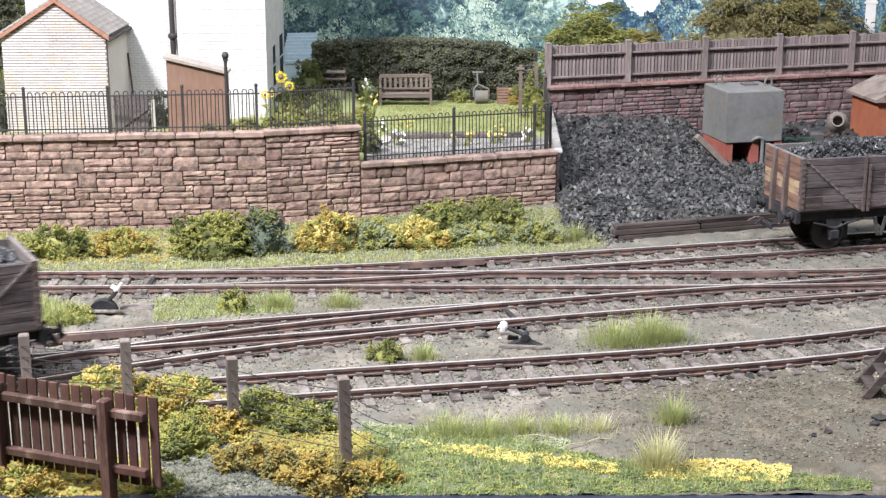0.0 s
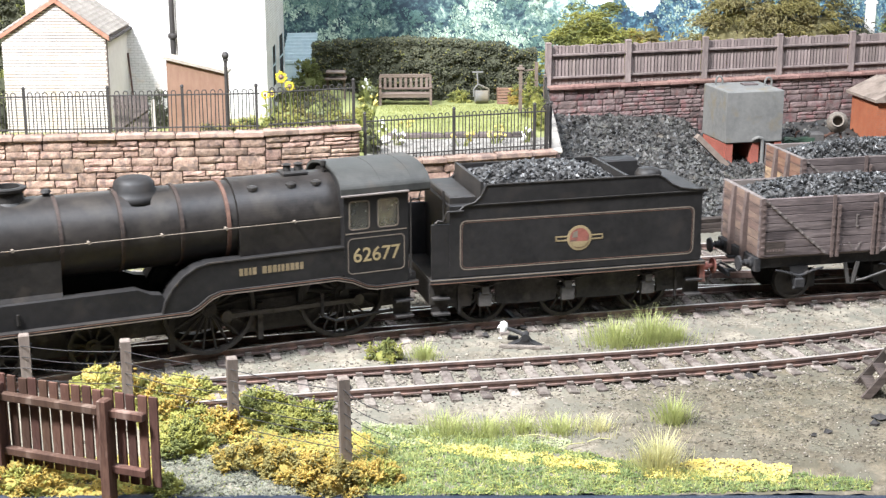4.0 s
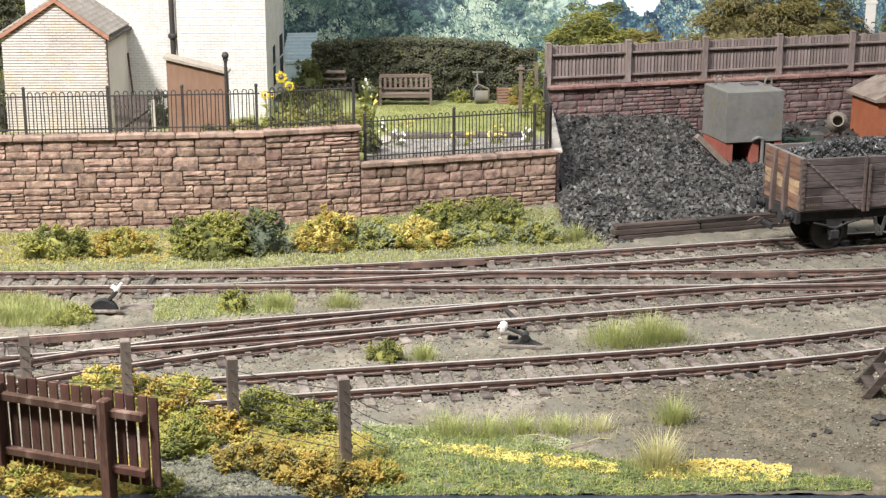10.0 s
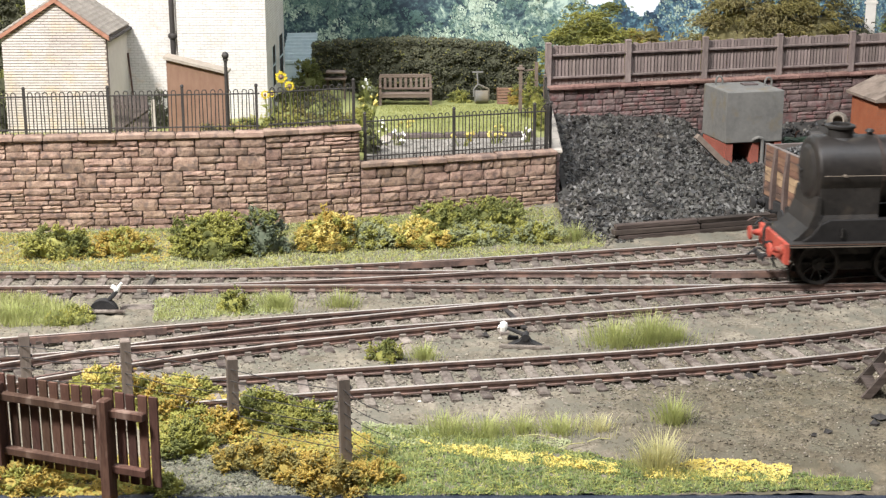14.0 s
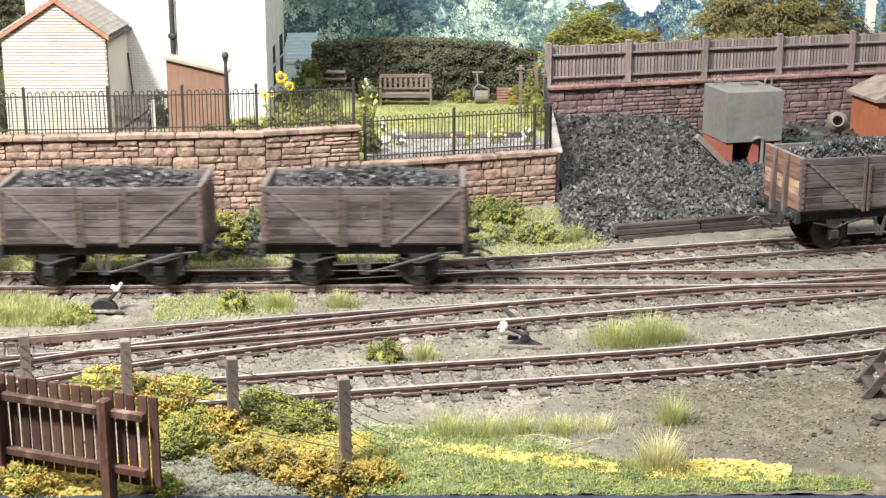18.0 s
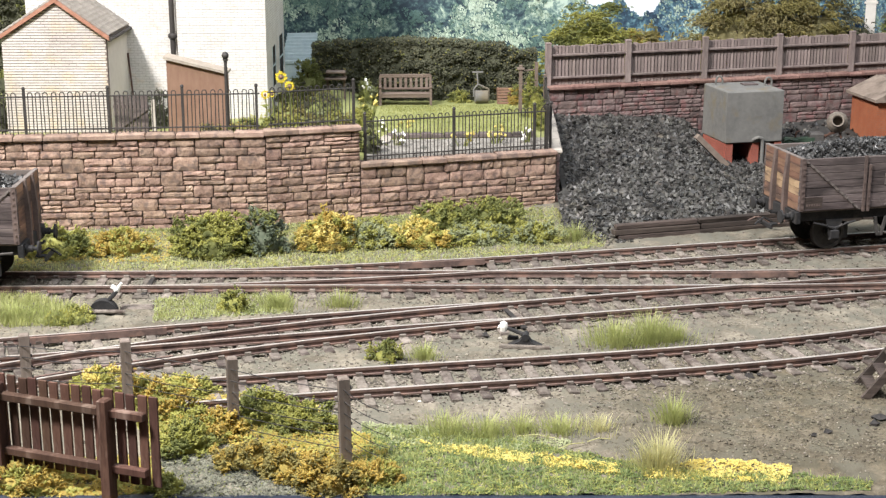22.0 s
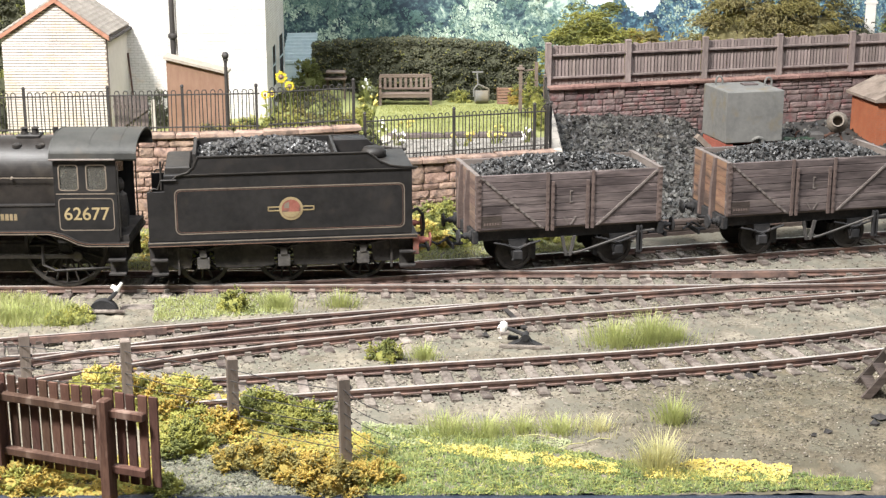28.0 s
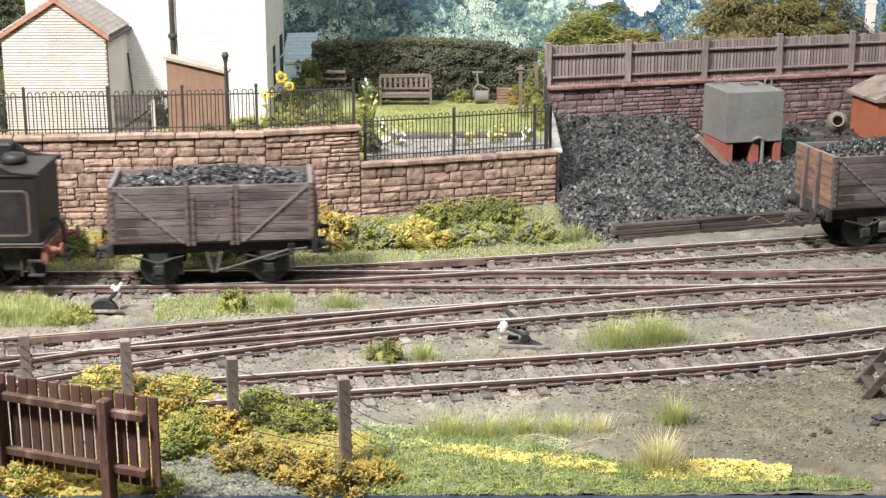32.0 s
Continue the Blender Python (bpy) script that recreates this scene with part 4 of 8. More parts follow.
        for x in (24.6, 25.8):
            b.box(x - 0.3, x + 0.3, min(y + sd * 1.4, y + sd * 3), max(y + sd * 1.4, y + sd * 3), 5.8, 14.5)
        b.box(24.3, 26.1, min(y + sd * 1.4, y + sd * 3), max(y + sd * 1.4, y + sd * 3), 5.3, 5.9)
        part("lever_guide", b, UNDER, w)
        for a in (-1, 1):
            part("brake_shoe", Build().box(a * 11.2 - 0.8, a * 11.2 + 0.8, sd * 8.2 - 1, sd * 8.2 + 1, 3.4, 9.5, 0.2), UNDER, w)
        buffer_pair(w, sd * (L + 0.9), sd)
        hook(w, sd * (L + 0.9), sd)
    wheelset("wheelset", w, -18, 6.2)
    wheelset("wheelset_rear", w, 18, 6.2)
    coal_load(w, -L + 1.4, L - 1.4, -H + 1.9, H - 1.9, Z1 - 2.4, 5.2, 1700, seed)
    return w


def arc(cx, cz, r, a0, a1, n):
    return [(cx + r * math.cos(radians(a0 + (a1 - a0) * i / n)), cz + r * math.sin(radians(a0 + (a1 - a0) * i / n))) for i in range(n + 1)]


def line_frame(parent, name, x0, x1, z0, z1, y, w, r, material, label=""):
    """A thin painted line round a panel, with rounded corners, on a side face at y."""
    def ring(d):
        rr = max(0.1, r - d)
        return (arc(x1 - d - rr, z1 - d - rr, rr, 0, 90, 4) + arc(x0 + d + rr, z1 - d - rr, rr, 90, 180, 4)
                + arc(x0 + d + rr, z0 + d + rr, rr, 180, 270, 4) + arc(x1 - d - rr, z0 + d + rr, rr, 270, 360, 4))
    o, i = ring(0), ring(w)
    n = len(o)
    t = 0.05 * (1 if y > 0 else -1)
    vs = [(x, y, z) for x, z in o] + [(x, y, z) for x, z in i] + [(x, y + t, z) for x, z in o] + [(x, y + t, z) for x, z in i]
    fs = []
    for k in range(n):
        j = (k + 1) % n
        fs += [(2 * n + k, 2 * n + j, 3 * n + j, 3 * n + k), (k, j, 2 * n + j, 2 * n + k), (n + k, 3 * n + k, 3 * n + j, n + j)]
    return part(name, Build().add(vs, fs), material, parent, label)


def lettering(parent, name, body, x, y, z, size, material):
    cu = bpy.data.curves.new(name, "FONT")
    cu.body, cu.size, cu.extrude, cu.align_x = body, size * MM, 0.00003, "CENTER"
    cu.offset = 0.00006
    tmp = bpy.data.objects.new("text_form", cu)
    scene.collection.objects.link(tmp)
    me = bpy.data.meshes.new_from_object(tmp.evaluated_get(bpy.context.evaluated_depsgraph_get()))
    bpy.data.objects.remove(tmp)
    me.materials.clear()
    me.materials.append(material)
    me.name = name
    ob = new(name, me)
    ob.parent = parent
    ob.matrix_basis = mm(x, y, z, 90, 0, 0 if y < 0 else 180)
    return ob


def emblem(parent, x, y, z):
    sd = 1 if y > 0 else -1
    b = Build().lathe([(3.9, y), (3.9, y + sd * 0.12), (3.2, y + sd * 0.14)], origin=(x, 0, z), axis="y", n=24)
    e = part("emblem", b, EMBLEM_GOLD, parent, "round cream emblem with a red and gold centre between two bars")
    part("emblem_centre", Build().lathe([(3.1, y), (3.1, y + sd * 0.18), (0.3, y + sd * 0.2)], origin=(x, 0, z), axis="y", n=20), RED_DULL, e)
    part("emblem_foot", Build().prism(arc(x, z, 3.0, 200, 340, 8), min(y, y + sd * 0.23), max(y, y + sd * 0.23)), EMBLEM_GOLD, e)
    part("emblem_quarter", Build().prism([(x - 2.4, z + 0.2), (x - 0.6, z + 0.2), (x - 0.6, z + 2.4), (x - 2.0, z + 1.8)], min(y, y + sd * 0.23), max(y, y + sd * 0.23)), LINING, e)
    for a in (-1, 1):
        b = Build()
        for dz in (-0.75, 0.45):
            b.box(min(x + a * 3.8, x + a * 7.6), max(x + a * 3.8, x + a * 7.6), min(y, y + sd * 0.1), max(y, y + sd * 0.1), z + dz, z + dz + 0.42)
        b.box(min(x + a * 7.2, x + a * 7.6), max(x + a * 7.2, x + a * 7.6), min(y, y + sd * 0.1), max(y, y + sd * 0.1), z - 0.75, z + 0.87)
        part("emblem_bar", b, EMBLEM_GOLD, e)


def tender(at):
    t = thing("tender", "weathered black locomotive tender with cream lining and a coal load", "tender", at)
    part("footplate", Build().box(-46.5, 41.5, -15.7, 15.7, 15.0, 16.4, 0.15), LOCO_SOOT, t)
    for sd in (-1, 1):
        part("valance_line", Build().box(-46.5, 41.5, min(sd * 15.7, sd * 15.78), max(sd * 15.7, sd * 15.78), 16.05, 16.35), LINING, t)
        part("valance_line", Build().box(-46.5, 41.5, min(sd * 15.7, sd * 15.78), max(sd * 15.7, sd * 15.78), 15.0, 15.25), LINE_ORANGE, t)
    part("tank", Build().box(-40.5, 39.8, -15.2, 15.2, 16.4, 38.6, 0.3), LOCO_BLACK, t)
    for sd in (-1, 1):
        # upper side sheet with its swept ends
        top = 44.3
        poly = [(-36.5, 38.4), (-33, 39.2), (-31, 41.0), (-30.0, 43.2), (-29.4, top)] + [(25, top), (27, 43.2), (29.2, 41.4), (32.5, 39.9), (37, 39.2), (41.6, 39.0), (41.0, 38.2), (-36.5, 38.2)]
        part("side_sheet", Build().prism(poly, min(sd * 14.9, sd * 15.5), max(sd * 14.9, sd * 15.5)), LOCO_BLACK, t)
        b = Build().tube([(-37.5, sd * 15.4, 37.2), (-36.2, sd * 15.5, 38.4), (-33, sd * 15.5, 39.2), (-31, sd * 15.5, 41.0), (-30, sd * 15.5, 43.2), (-29.4, sd * 15.5, top)], 0.32, 5)
        b.tube([(-29.4, sd * 15.5, top), (25, sd * 15.5, top), (27, sd * 15.5, 43.2), (29.2, sd * 15.5, 41.4), (32.5, sd * 15.5, 39.9), (37, sd * 15.5, 39.2), (41.6, sd * 15.5, 39.0)], 0.3, 5)
        b.tube([(-36, sd * 15.4, 38.5), (41.0, sd * 15.4, 38.7)], 0.28, 5)
        part("beading", b, LOCO_SOOT, t, "worn edge beading")
        b = Build().tube([(-36.5, sd * 15.6, 37.0), (-41.5, sd * 15.6, 37.0), (-42.5, sd * 15.0, 34.0), (-44, sd * 15, 34.3), (-45, sd * 15, 33.4)], 0.3, 5)
        part("handrail", b, LOCO_SOOT, t)
        line_frame(t, "panel_lining", -37.4, 37.4, 18.7, 33.9, sd * 15.2, 0.34, 2.0, LINING, "cream panel lining")
        line_frame(t, "panel_lining", -36.8, 36.8, 19.3, 33.3, sd * 15.2, 0.14, 1.7, LINE_ORANGE)
        emblem(t, 0.0, sd * 15.2, 26.3)
        part("front_plate", Build().box(-46.0, -40.2, min(sd * 15.0, sd * 14.3), max(sd * 15.0, sd * 14.3), 16.4, 33.2, 0.2), LOCO_BLACK, t)
        fr = [(-45, 15.0), (-45, 9.0), (-38, 6.4), (-33, 6.6), (-32.4, 12.2), (-25.6, 12.2), (-25, 6.6), (-20, 6.2), (-10, 6.2), (-6.1, 6.6), (-5.6, 12.2), (0.2, 12.2), (0.8, 6.6), (6, 6.2), (16, 6.2), (20.1, 6.6), (20.6, 12.2), (26.4, 12.2), (27, 6.6), (34, 6.6), (40, 9), (40, 15.0)]
        part("outside_frame", Build().prism(fr, min(sd * 11.4, sd * 12.2), max(sd * 11.4, sd * 12.2)), FRAME_DIRT, t)
        for x in (-29, -2.7, 23.5):
            b = Build().box(x - 2.0, x + 2.0, min(sd * 12, sd * 14), max(sd * 12, sd * 14), 6.4, 10.6, 0.3)
            b.box(x - 1.1, x + 1.1, min(sd * 12, sd * 14.3), max(sd * 12, sd * 14.3), 10.4, 13.0, 0.2)
            part("axle_box", b, AXLE_GREY, t)
            b = Build()
            for k in range(3):
                hw = 7.0 - 1.8 * k
                b.tube([(x - hw, sd * 13, 14.0), (x, sd * 13, 12.6 - 0.5 * k), (x + hw, sd * 13, 14.0)], 0.34, 4)
            part("leaf_spring", b, FRAME_DIRT, t)
        for x in (-43.0, 38.2):
            b = Build()
            b.box(x - 2.6, x + 2.6, min(sd * 12.4, sd * 15.6), max(sd * 12.4, sd * 15.6), 10.0, 10.5)
            b.box(x - 2.6, x + 2.6, min(sd * 12.4, sd * 15.6), max(sd * 12.4, sd * 15.6), 5.2, 5.7)
            b.box(x - 2.6, x + 2.6, min(sd * 12.4, sd * 12.8), max(sd * 12.4, sd * 12.8), 5.2, 15)
            part("step_plate", b, FRAME_DIRT, t)
        for x in (-37.0, 33.0):
            part("brake_hanger", Build().box(x - 0.35, x + 0.35, min(sd * 12.2, sd * 13.2), max(sd * 12.2, sd * 13.2), 4.6, 15), FRAME_DIRT, t)
    part("coal_plate", Build().box(-31, -30, -14.5, 14.5, 38.2, 45.2), LOCO_SOOT, t)
    part("coal_plate", Build().box(14.5, 15.5, -14.5, 14.5, 38.2, 44.6), LOCO_SOOT, t)
    part("tank_top", Build().box(15.6, 40.2, -14.9, 14.9, 38.4, 39.2, 0.2), LOCO_SOOT, t)
    part("water_dome", Build().lathe([(4.2, 0), (4.2, 2.2), (3.4, 3.4), (1.6, 3.8), (0.1, 3.9)], origin=(29, 2.5, 39.0), n=18), LOCO_SOOT, t, smooth=True)
    part("fire_iron_tunnel", Build().box(15.6, 27, 6.5, 13, 39, 44.8, 0.5), LOCO_BLACK, t)
    part("front_locker", Build().box(-40, -32, -13, 13, 33, 40.8, 0.4), LOCO_SOOT, t)
    part("brake_column", Build().tube([(-41.5, -11.8, 33), (-41.5, -11.8, 42.5)], 0.35, 6), LOCO_SOOT, t)
    part("buffer_beam", Build().box(40.2, 42.0, -14.8, 14.8, 9.0, 15.4, 0.15), RED_DULL, t, "dull red buffer beam")
    buffer_pair(t, 41.9, 1, 13.2, RED_DULL)
    hook(t, 41.9, 1)
    part("vacuum_pipe", Build().tube([(41.9, -3, 9), (44, -3, 10), (45.2, -3.2, 15), (44.8, -3.3, 20), (43, -3.4, 22), (41, -3.4, 21)], 0.6, 6), LOCO_SOOT, t)
    part("drag_beam", Build().box(-46.2, -44.6, -13, 13, 8, 15.2), FRAME_DIRT, t)
    coal_load(t, -29.8, 14.4, -14.4, 14.4, 42.2, 4.2, 1500, 31)
    for n, x in (("wheelset", -29), ("wheelset_middle", -2.7), ("wheelset_rear", 23.5)):
        wheelset(n, t, x, 8.2, 12)
    return t


def sheet_with_holes(xs, zs, holes, y0, y1):
    """One connected plate in the x-z plane, with the named cells of its grid left open."""
    b = Build()
    nx, nz = len(xs), len(zs)
    b.v = [(x, y, z) for y in (y0, y1) for z in zs for x in xs]
    full = lambda i, j: 0 <= i < nx - 1 and 0 <= j < nz - 1 and (i, j) not in holes
    at = lambda i, j, k: k * nx * nz + j * nx + i
    for i in range(nx - 1):
        for j in range(nz - 1):
            if not full(i, j):
                continue
            b.f.append((at(i, j, 0), at(i + 1, j, 0), at(i + 1, j + 1, 0), at(i, j + 1, 0)))
            b.f.append((at(i, j, 1), at(i, j + 1, 1), at(i + 1, j + 1, 1), at(i + 1, j, 1)))
            for di, dj, p, q in ((-1, 0, (i, j), (i, j + 1)), (1, 0, (i + 1, j), (i + 1, j + 1)), (0, -1, (i, j), (i + 1, j)), (0, 1, (i, j + 1), (i + 1, j + 1))):
                if not full(i + di, j + dj):
                    b.f.append((at(*p, 0), at(*q, 0), at(*q, 1), at(*p, 1)))
    return b


def locomotive(at):
    """An inside-cylinder four-coupled express engine, front towards -x; the origin is midway between bogie and rear driver."""
    k = thing("steam_locomotive", "weathered black four-coupled steam locomotive with cream numerals", "locomotive", at)
    fp = [(-68, 14.4), (-68, 15.6), (-4.5, 15.6), (-1.5, 17.0), (1.5, 19.3), (5, 20.4), (40, 20.4), (44.5, 19.2), (49, 16.9), (52, 16.3), (65, 16.3), (65, 15.1), (51.5, 15.1), (48.5, 15.8), (44.0, 18.0), (39.5, 19.2), (5.5, 19.2), (2.5, 18.2), (-0.8, 15.9), (-3.8, 14.4)]
    part("footplate", Build().prism(fp, -15.4, 15.4), LOCO_SOOT, k)
    for sd in (-1, 1):
        ys = sorted((sd * 15.4, sd * 15.5))
        line = [(-68, 14.4), (-3.8, 14.4), (-0.8, 15.9), (2.5, 18.2), (5.5, 19.2), (39.5, 19.2), (44, 18.0), (48.5, 15.8), (51.5, 15.1), (65, 15.1)]
        part("valance_line", Build().prism(line + [(x, z + 0.28) for x, z in reversed(line)], *ys), LINING, k, "cream line along the valance")
        part("valance_line", Build().prism([(x, z + 0.75) for x, z in line] + [(x, z + 0.95) for x, z in reversed(line)], *ys), LINE_ORANGE, k)
        sp = [(-11.6, 15.6), (-10.6, 19), (-8.4, 22.6), (-5.2, 25.7), (-1.4, 27.8), (2, 28.6), (42, 28.8), (42, 20.4), (5, 20.4), (1.5, 19.3), (-1.5, 17.0), (-4.5, 15.6)]
        part("splasher", Build().prism(sp, *sorted((sd * 9.4, sd * 14.7))), LOCO_BLACK, k, "long curved splasher over the driving wheels")
        b = Build().tube([(x, sd * 14.7, z) for x, z in sp[:7]], 0.3, 5)
        part("splasher_beading", b, LOCO_SOOT, k)
        b = Build()
        cur = 10.6
        for wd in (1.1, 1.0, 0.7, 1.1, 0, 1.3, 1.1, 1.1, 0.7, 0.9, 1.1, 1.1, 1.0, 1.0):
            if wd:
                b.box(cur, cur + wd, *sorted((sd * 14.7, sd * 14.77)), 23.9, 26.0)
            cur += (wd or 1.0) + 0.36
        part("name_bars", b, NAME_PAINT, k, "small cream painted name")
    # boiler
    prof = lambda r, x0, x1: Build().lathe([(r, x0), (r, x0 + 0.4), (r, x1 - 0.4), (r, x1)], origin=(0, 0, 37.0), axis="x", n=48)
    part("boiler", prof(11.3, -37, 12), BOILER_DUST, k, smooth=True)
    sm = Build().lathe([(9.6, -58.6), (11.2, -58.0), (11.6, -57.4), (11.6, -56.8), (11.6, -37.5), (11.6, -37)], origin=(0, 0, 37.0), axis="x", n=40)
    part("smokebox", sm, BOILER_DUST, k, "sooty smokebox", smooth=True)
    door = Build().lathe([(0.2, -60.4), (4, -60.2), (7.5, -59.4), (9.0, -58.5), (9.0, -58.0)], origin=(0, 0, 37.0), axis="x", n=32)
    door.tube([(-60.2, 0, 37), (-61.4, 0, 37)], 0.6, 8).tube([(-61.2, 0, 37), (-61.2, 2.4, 38.4)], 0.3, 5).tube([(-61.2, 0, 37), (-61.2, -1, 34.4)], 0.3, 5)
    part("smokebox_door", door, LOCO_SOOT, k)
    saddle = [(-12.4, 15.6), (12.4, 15.6), (12.2, 20), (10.6, 24), (10.9, 33), (-10.9, 33), (-10.6, 24), (-12.2, 20)]
    part("saddle", Build().prism(saddle, -57.5, -37.5, "x"), LOCO_SOOT, k)
    skirt = [(-66, 15.6), (-64, 17), (-61, 20), (-59, 25), (-58.2, 30), (-57, 30), (-57, 15.6)]
    part("front_apron", Build().prism(skirt, -11.4, 11.4), LOCO_SOOT, k)
    for sd in (-1, 1):
        side = [(-63, 15.6), (-60, 17.5), (-57, 21.2), (-54, 22.6), (-18, 22.8), (-14, 21.0), (-11, 20.5), (-9, 15.6)]
        part("sandbox_casing", Build().prism(side, *sorted((sd * 9, sd * 13.0))), LOCO_BLACK, k)
        part("lubricator", Build().tube([(-50, sd * 13.3, 17), (-50, sd * 13.3, 20)], 0.5, 6), LOCO_SOOT, k)
    fb = [(-11.6, 20), (-11.8, 37)] + [(-(11.9) * math.cos(radians(a)), 37 + 11.9 * math.sin(radians(a))) for a in range(4, 180, 4)] + [(11.8, 37), (11.6, 20)]
    part("firebox", Build().prism(fb, 12, 43, "x"), BOILER_DUST, k, "black round-topped firebox")
    for x, m in ((-37.0, BAND_FAINT), (-20.5, BAND_FAINT), (-4, BAND_FAINT), (9.2, BAND_RUST)):
        r = 11.75 if x < 10 else 12.1
        part("boiler_band", Build().lathe([(r - 0.5, x - 0.55), (r, x - 0.5), (r, x + 0.5), (r - 0.5, x + 0.55)], origin=(0, 0, 37.0), axis="x", n=40, caps=False), m, k)
    for sd in (-1, 1):
        b = Build().tube([(-57, sd * 12.6, 37.4), (42, sd * 12.9, 37.4)], 0.15, 5)
        for x in (-50, -30, -10, 8, 28):
            b.tube([(x, sd * 11.2, 37.4), (x, sd * 13.1, 37.4)], 0.45, 6)
        part("handrail", b, LINING, k, "thin pale boiler handrail")
        b = Build()
        for x in (17.5, 29, 36.5):
            b.lathe([(1.6, 0), (1.6, 0.9), (0.9, 1.3), (0.1, 1.4)], origin=(x, sd * 6.6, 46.3), n=10)
        part("washout_plugs", b, LOCO_SOOT, k)
    chim = [(6.2, 46.0), (5.2, 47.2), (4.3, 48.2), (4.1, 50.6), (4.9, 51.2), (5.0, 51.9), (4.2, 52.2), (3.4, 52.2), (3.2, 49.0)]
    part("chimney", Build().lathe(chim, origin=(-48.5, 0, 0), n=24), LOCO_SOOT, k, smooth=False)
    part("snifting_valve", Build().lathe([(1.0, 47.5), (1.0, 49.4), (1.6, 49.6), (1.2, 50.4), (0.1, 50.5)], origin=(-38.5, 0, 0), n=10), LOCO_SOOT, k)
    part("steam_dome", Build().lathe([(8.2, 45.2), (6.6, 47.0), (5.9, 48.4), (5.6, 50.2), (4.4, 51.5), (2.2, 52.0), (0.1, 52.1)], origin=(-14.5, 0, 0), n=26), LOCO_BLACK, k, smooth=True)
    b = Build().box(28, 35.5, -3.2, 3.2, 48.5, 49.6, 0.3)
    for x in (30, 33.5):
        b.lathe([(1.3, 49.5), (1.0, 51.2), (1.5, 51.4), (0.1, 52.0)], origin=(x, 0, 0), n=10)
    part("safety_valves", b, LOCO_SOOT, k)
    part("whistle", Build().lathe([(0.5, 48.5), (0.5, 50.6), (0.9, 50.7), (0.9, 52), (0.1, 52.2)], origin=(40.5, -2, 0), n=8), LOCO_SOOT, k)
    # cab
    wx = ((43.8, 49.6), (52.6, 58.6))
    for sd in (-1, 1):
        ys = sorted((sd * 14.8, sd * 14.2))
        cab = part("cab_side", sheet_with_holes((42, 43.8, 49.6, 52.6, 58.6, 62), (16.3, 33.9, 41.9, 44.2), {(1, 1), (3, 1)}, *ys), LOCO_BLACK, k)
        for a, c in wx:
            part("window_pane", Build().box(a, c, *sorted((sd * 14.4, sd * 14.5)), 33.9, 41.9), PANE, cab, "dusty cab window pane")
        for a, c in wx:
            line_frame(cab, "window_frame", a - 0.35, c + 0.35, 33.55, 42.25, sd * 14.8, 0.42, 1.2, LINING, "pale window frame")
        part("cab_line", Build().box(42.4, 61.4, *sorted((sd * 14.8, sd * 14.87)), 32.4, 32.75), LINING, cab)
        line_frame(cab, "cab_lining", 43.0, 60.8, 20.4, 31.2, sd * 14.8, 0.3, 1.4, LINING)
        lettering(cab, "cab_numerals", "62677", 51.9, sd * 14.86, 24.0, 5.9, CREAM)
        part("cab_handrail", Build().tube([(62.6, sd * 15.2, 18), (62.6, sd * 15.2, 42)], 0.25, 5), LOCO_SOOT, k)
        b = Build()
        for z in (5.4, 10.2):
            b.box(58, 63.5, *sorted((sd * 12, sd * 15.4)), z, z + 0.5)
        b.box(58, 63.5, *sorted((sd * 12, sd * 12.4)), 5.4, 15.2)
        part("step_plate", b, FRAME_DIRT, k)
    part("cab_front", Build().prism([(-14.2, 16.4), (14.2, 16.4), (14.2, 44), (8, 48.4), (0, 49.8), (-8, 48.4), (-14.2, 44)], 42, 42.8, "x"), LOCO_BLACK, k)
    part("cab_floor", Build().box(42.8, 64.8, -13.5, 13.5, 16.3, 18.5), FRAME_DIRT, k)
    rf = [(-15.4, 44.0)] + [(15.6 * math.sin(radians(a)) * 1.0, 44.0 + 7.0 * math.cos(radians(a)) ** 0.75) for a in range(-80, 81, 5)] + [(15.4, 44.0)]
    rin = [(y * 0.965, z - 0.6) for y, z in reversed(rf)]
    roof = part("cab_roof", Build().prism(rf + rin, 41, 68.8, "x"), ROOF_GREY, k, "dusty grey arched cab roof")
    for x in (41.4, 53.5, 63.2):
        part("roof_rib", Build().prism([(y, z + 0.12) for y, z in rf] + [(y, z) for y, z in reversed(rf)], x - 0.2, x + 0.2, "x"), ROOF_GREY, roof)
    for sd in (-1, 1):
        part("rain_strip", Build().box(41, 62, *sorted((sd * 15.1, sd * 15.9)), 43.6, 44.2, 0.15), STRAP_PALE, roof)
    b = Build().lathe([(2.6, 18.5), (3.0, 24), (2.4, 29), (1.0, 30.2), (1.7, 31.2), (1.8, 33), (0.9, 34.4)], origin=(61.5, -8.5, 2.0), n=10)
    part("cab_figurine", b, FRAME_DIRT, k, "plain dark model crew figure")
    part("backhead", Build().box(42.8, 47, -10, 10, 18.5, 40, 0.6), UNLIT_INSIDE, k)
    # frames and running gear
    part("main_frame", Build().box(-64, 62, -6.6, 6.6, 7.0, 15.0), FRAME_DIRT, k)
    part("ashpan", Build().box(10, 36, -7.2, 7.2, 4.6, 14), FRAME_DIRT, k)
    for sd in (-1, 1):
        part("bogie_frame", Build().prism([(-62, 5), (-62, 8.2), (-50, 9.6), (-36, 9.6), (-24, 8.2), (-24, 5), (-34, 4.4), (-52, 4.4)], *sorted((sd * 5.6, sd * 6.6))), FRAME_DIRT, k)
        part("guard_iron", Build().tube([(-64, sd * 8.6, 9), (-66, sd * 8.6, 4), (-65, sd * 8.6, 1.2)], 0.5, 4), FRAME_DIRT, k)
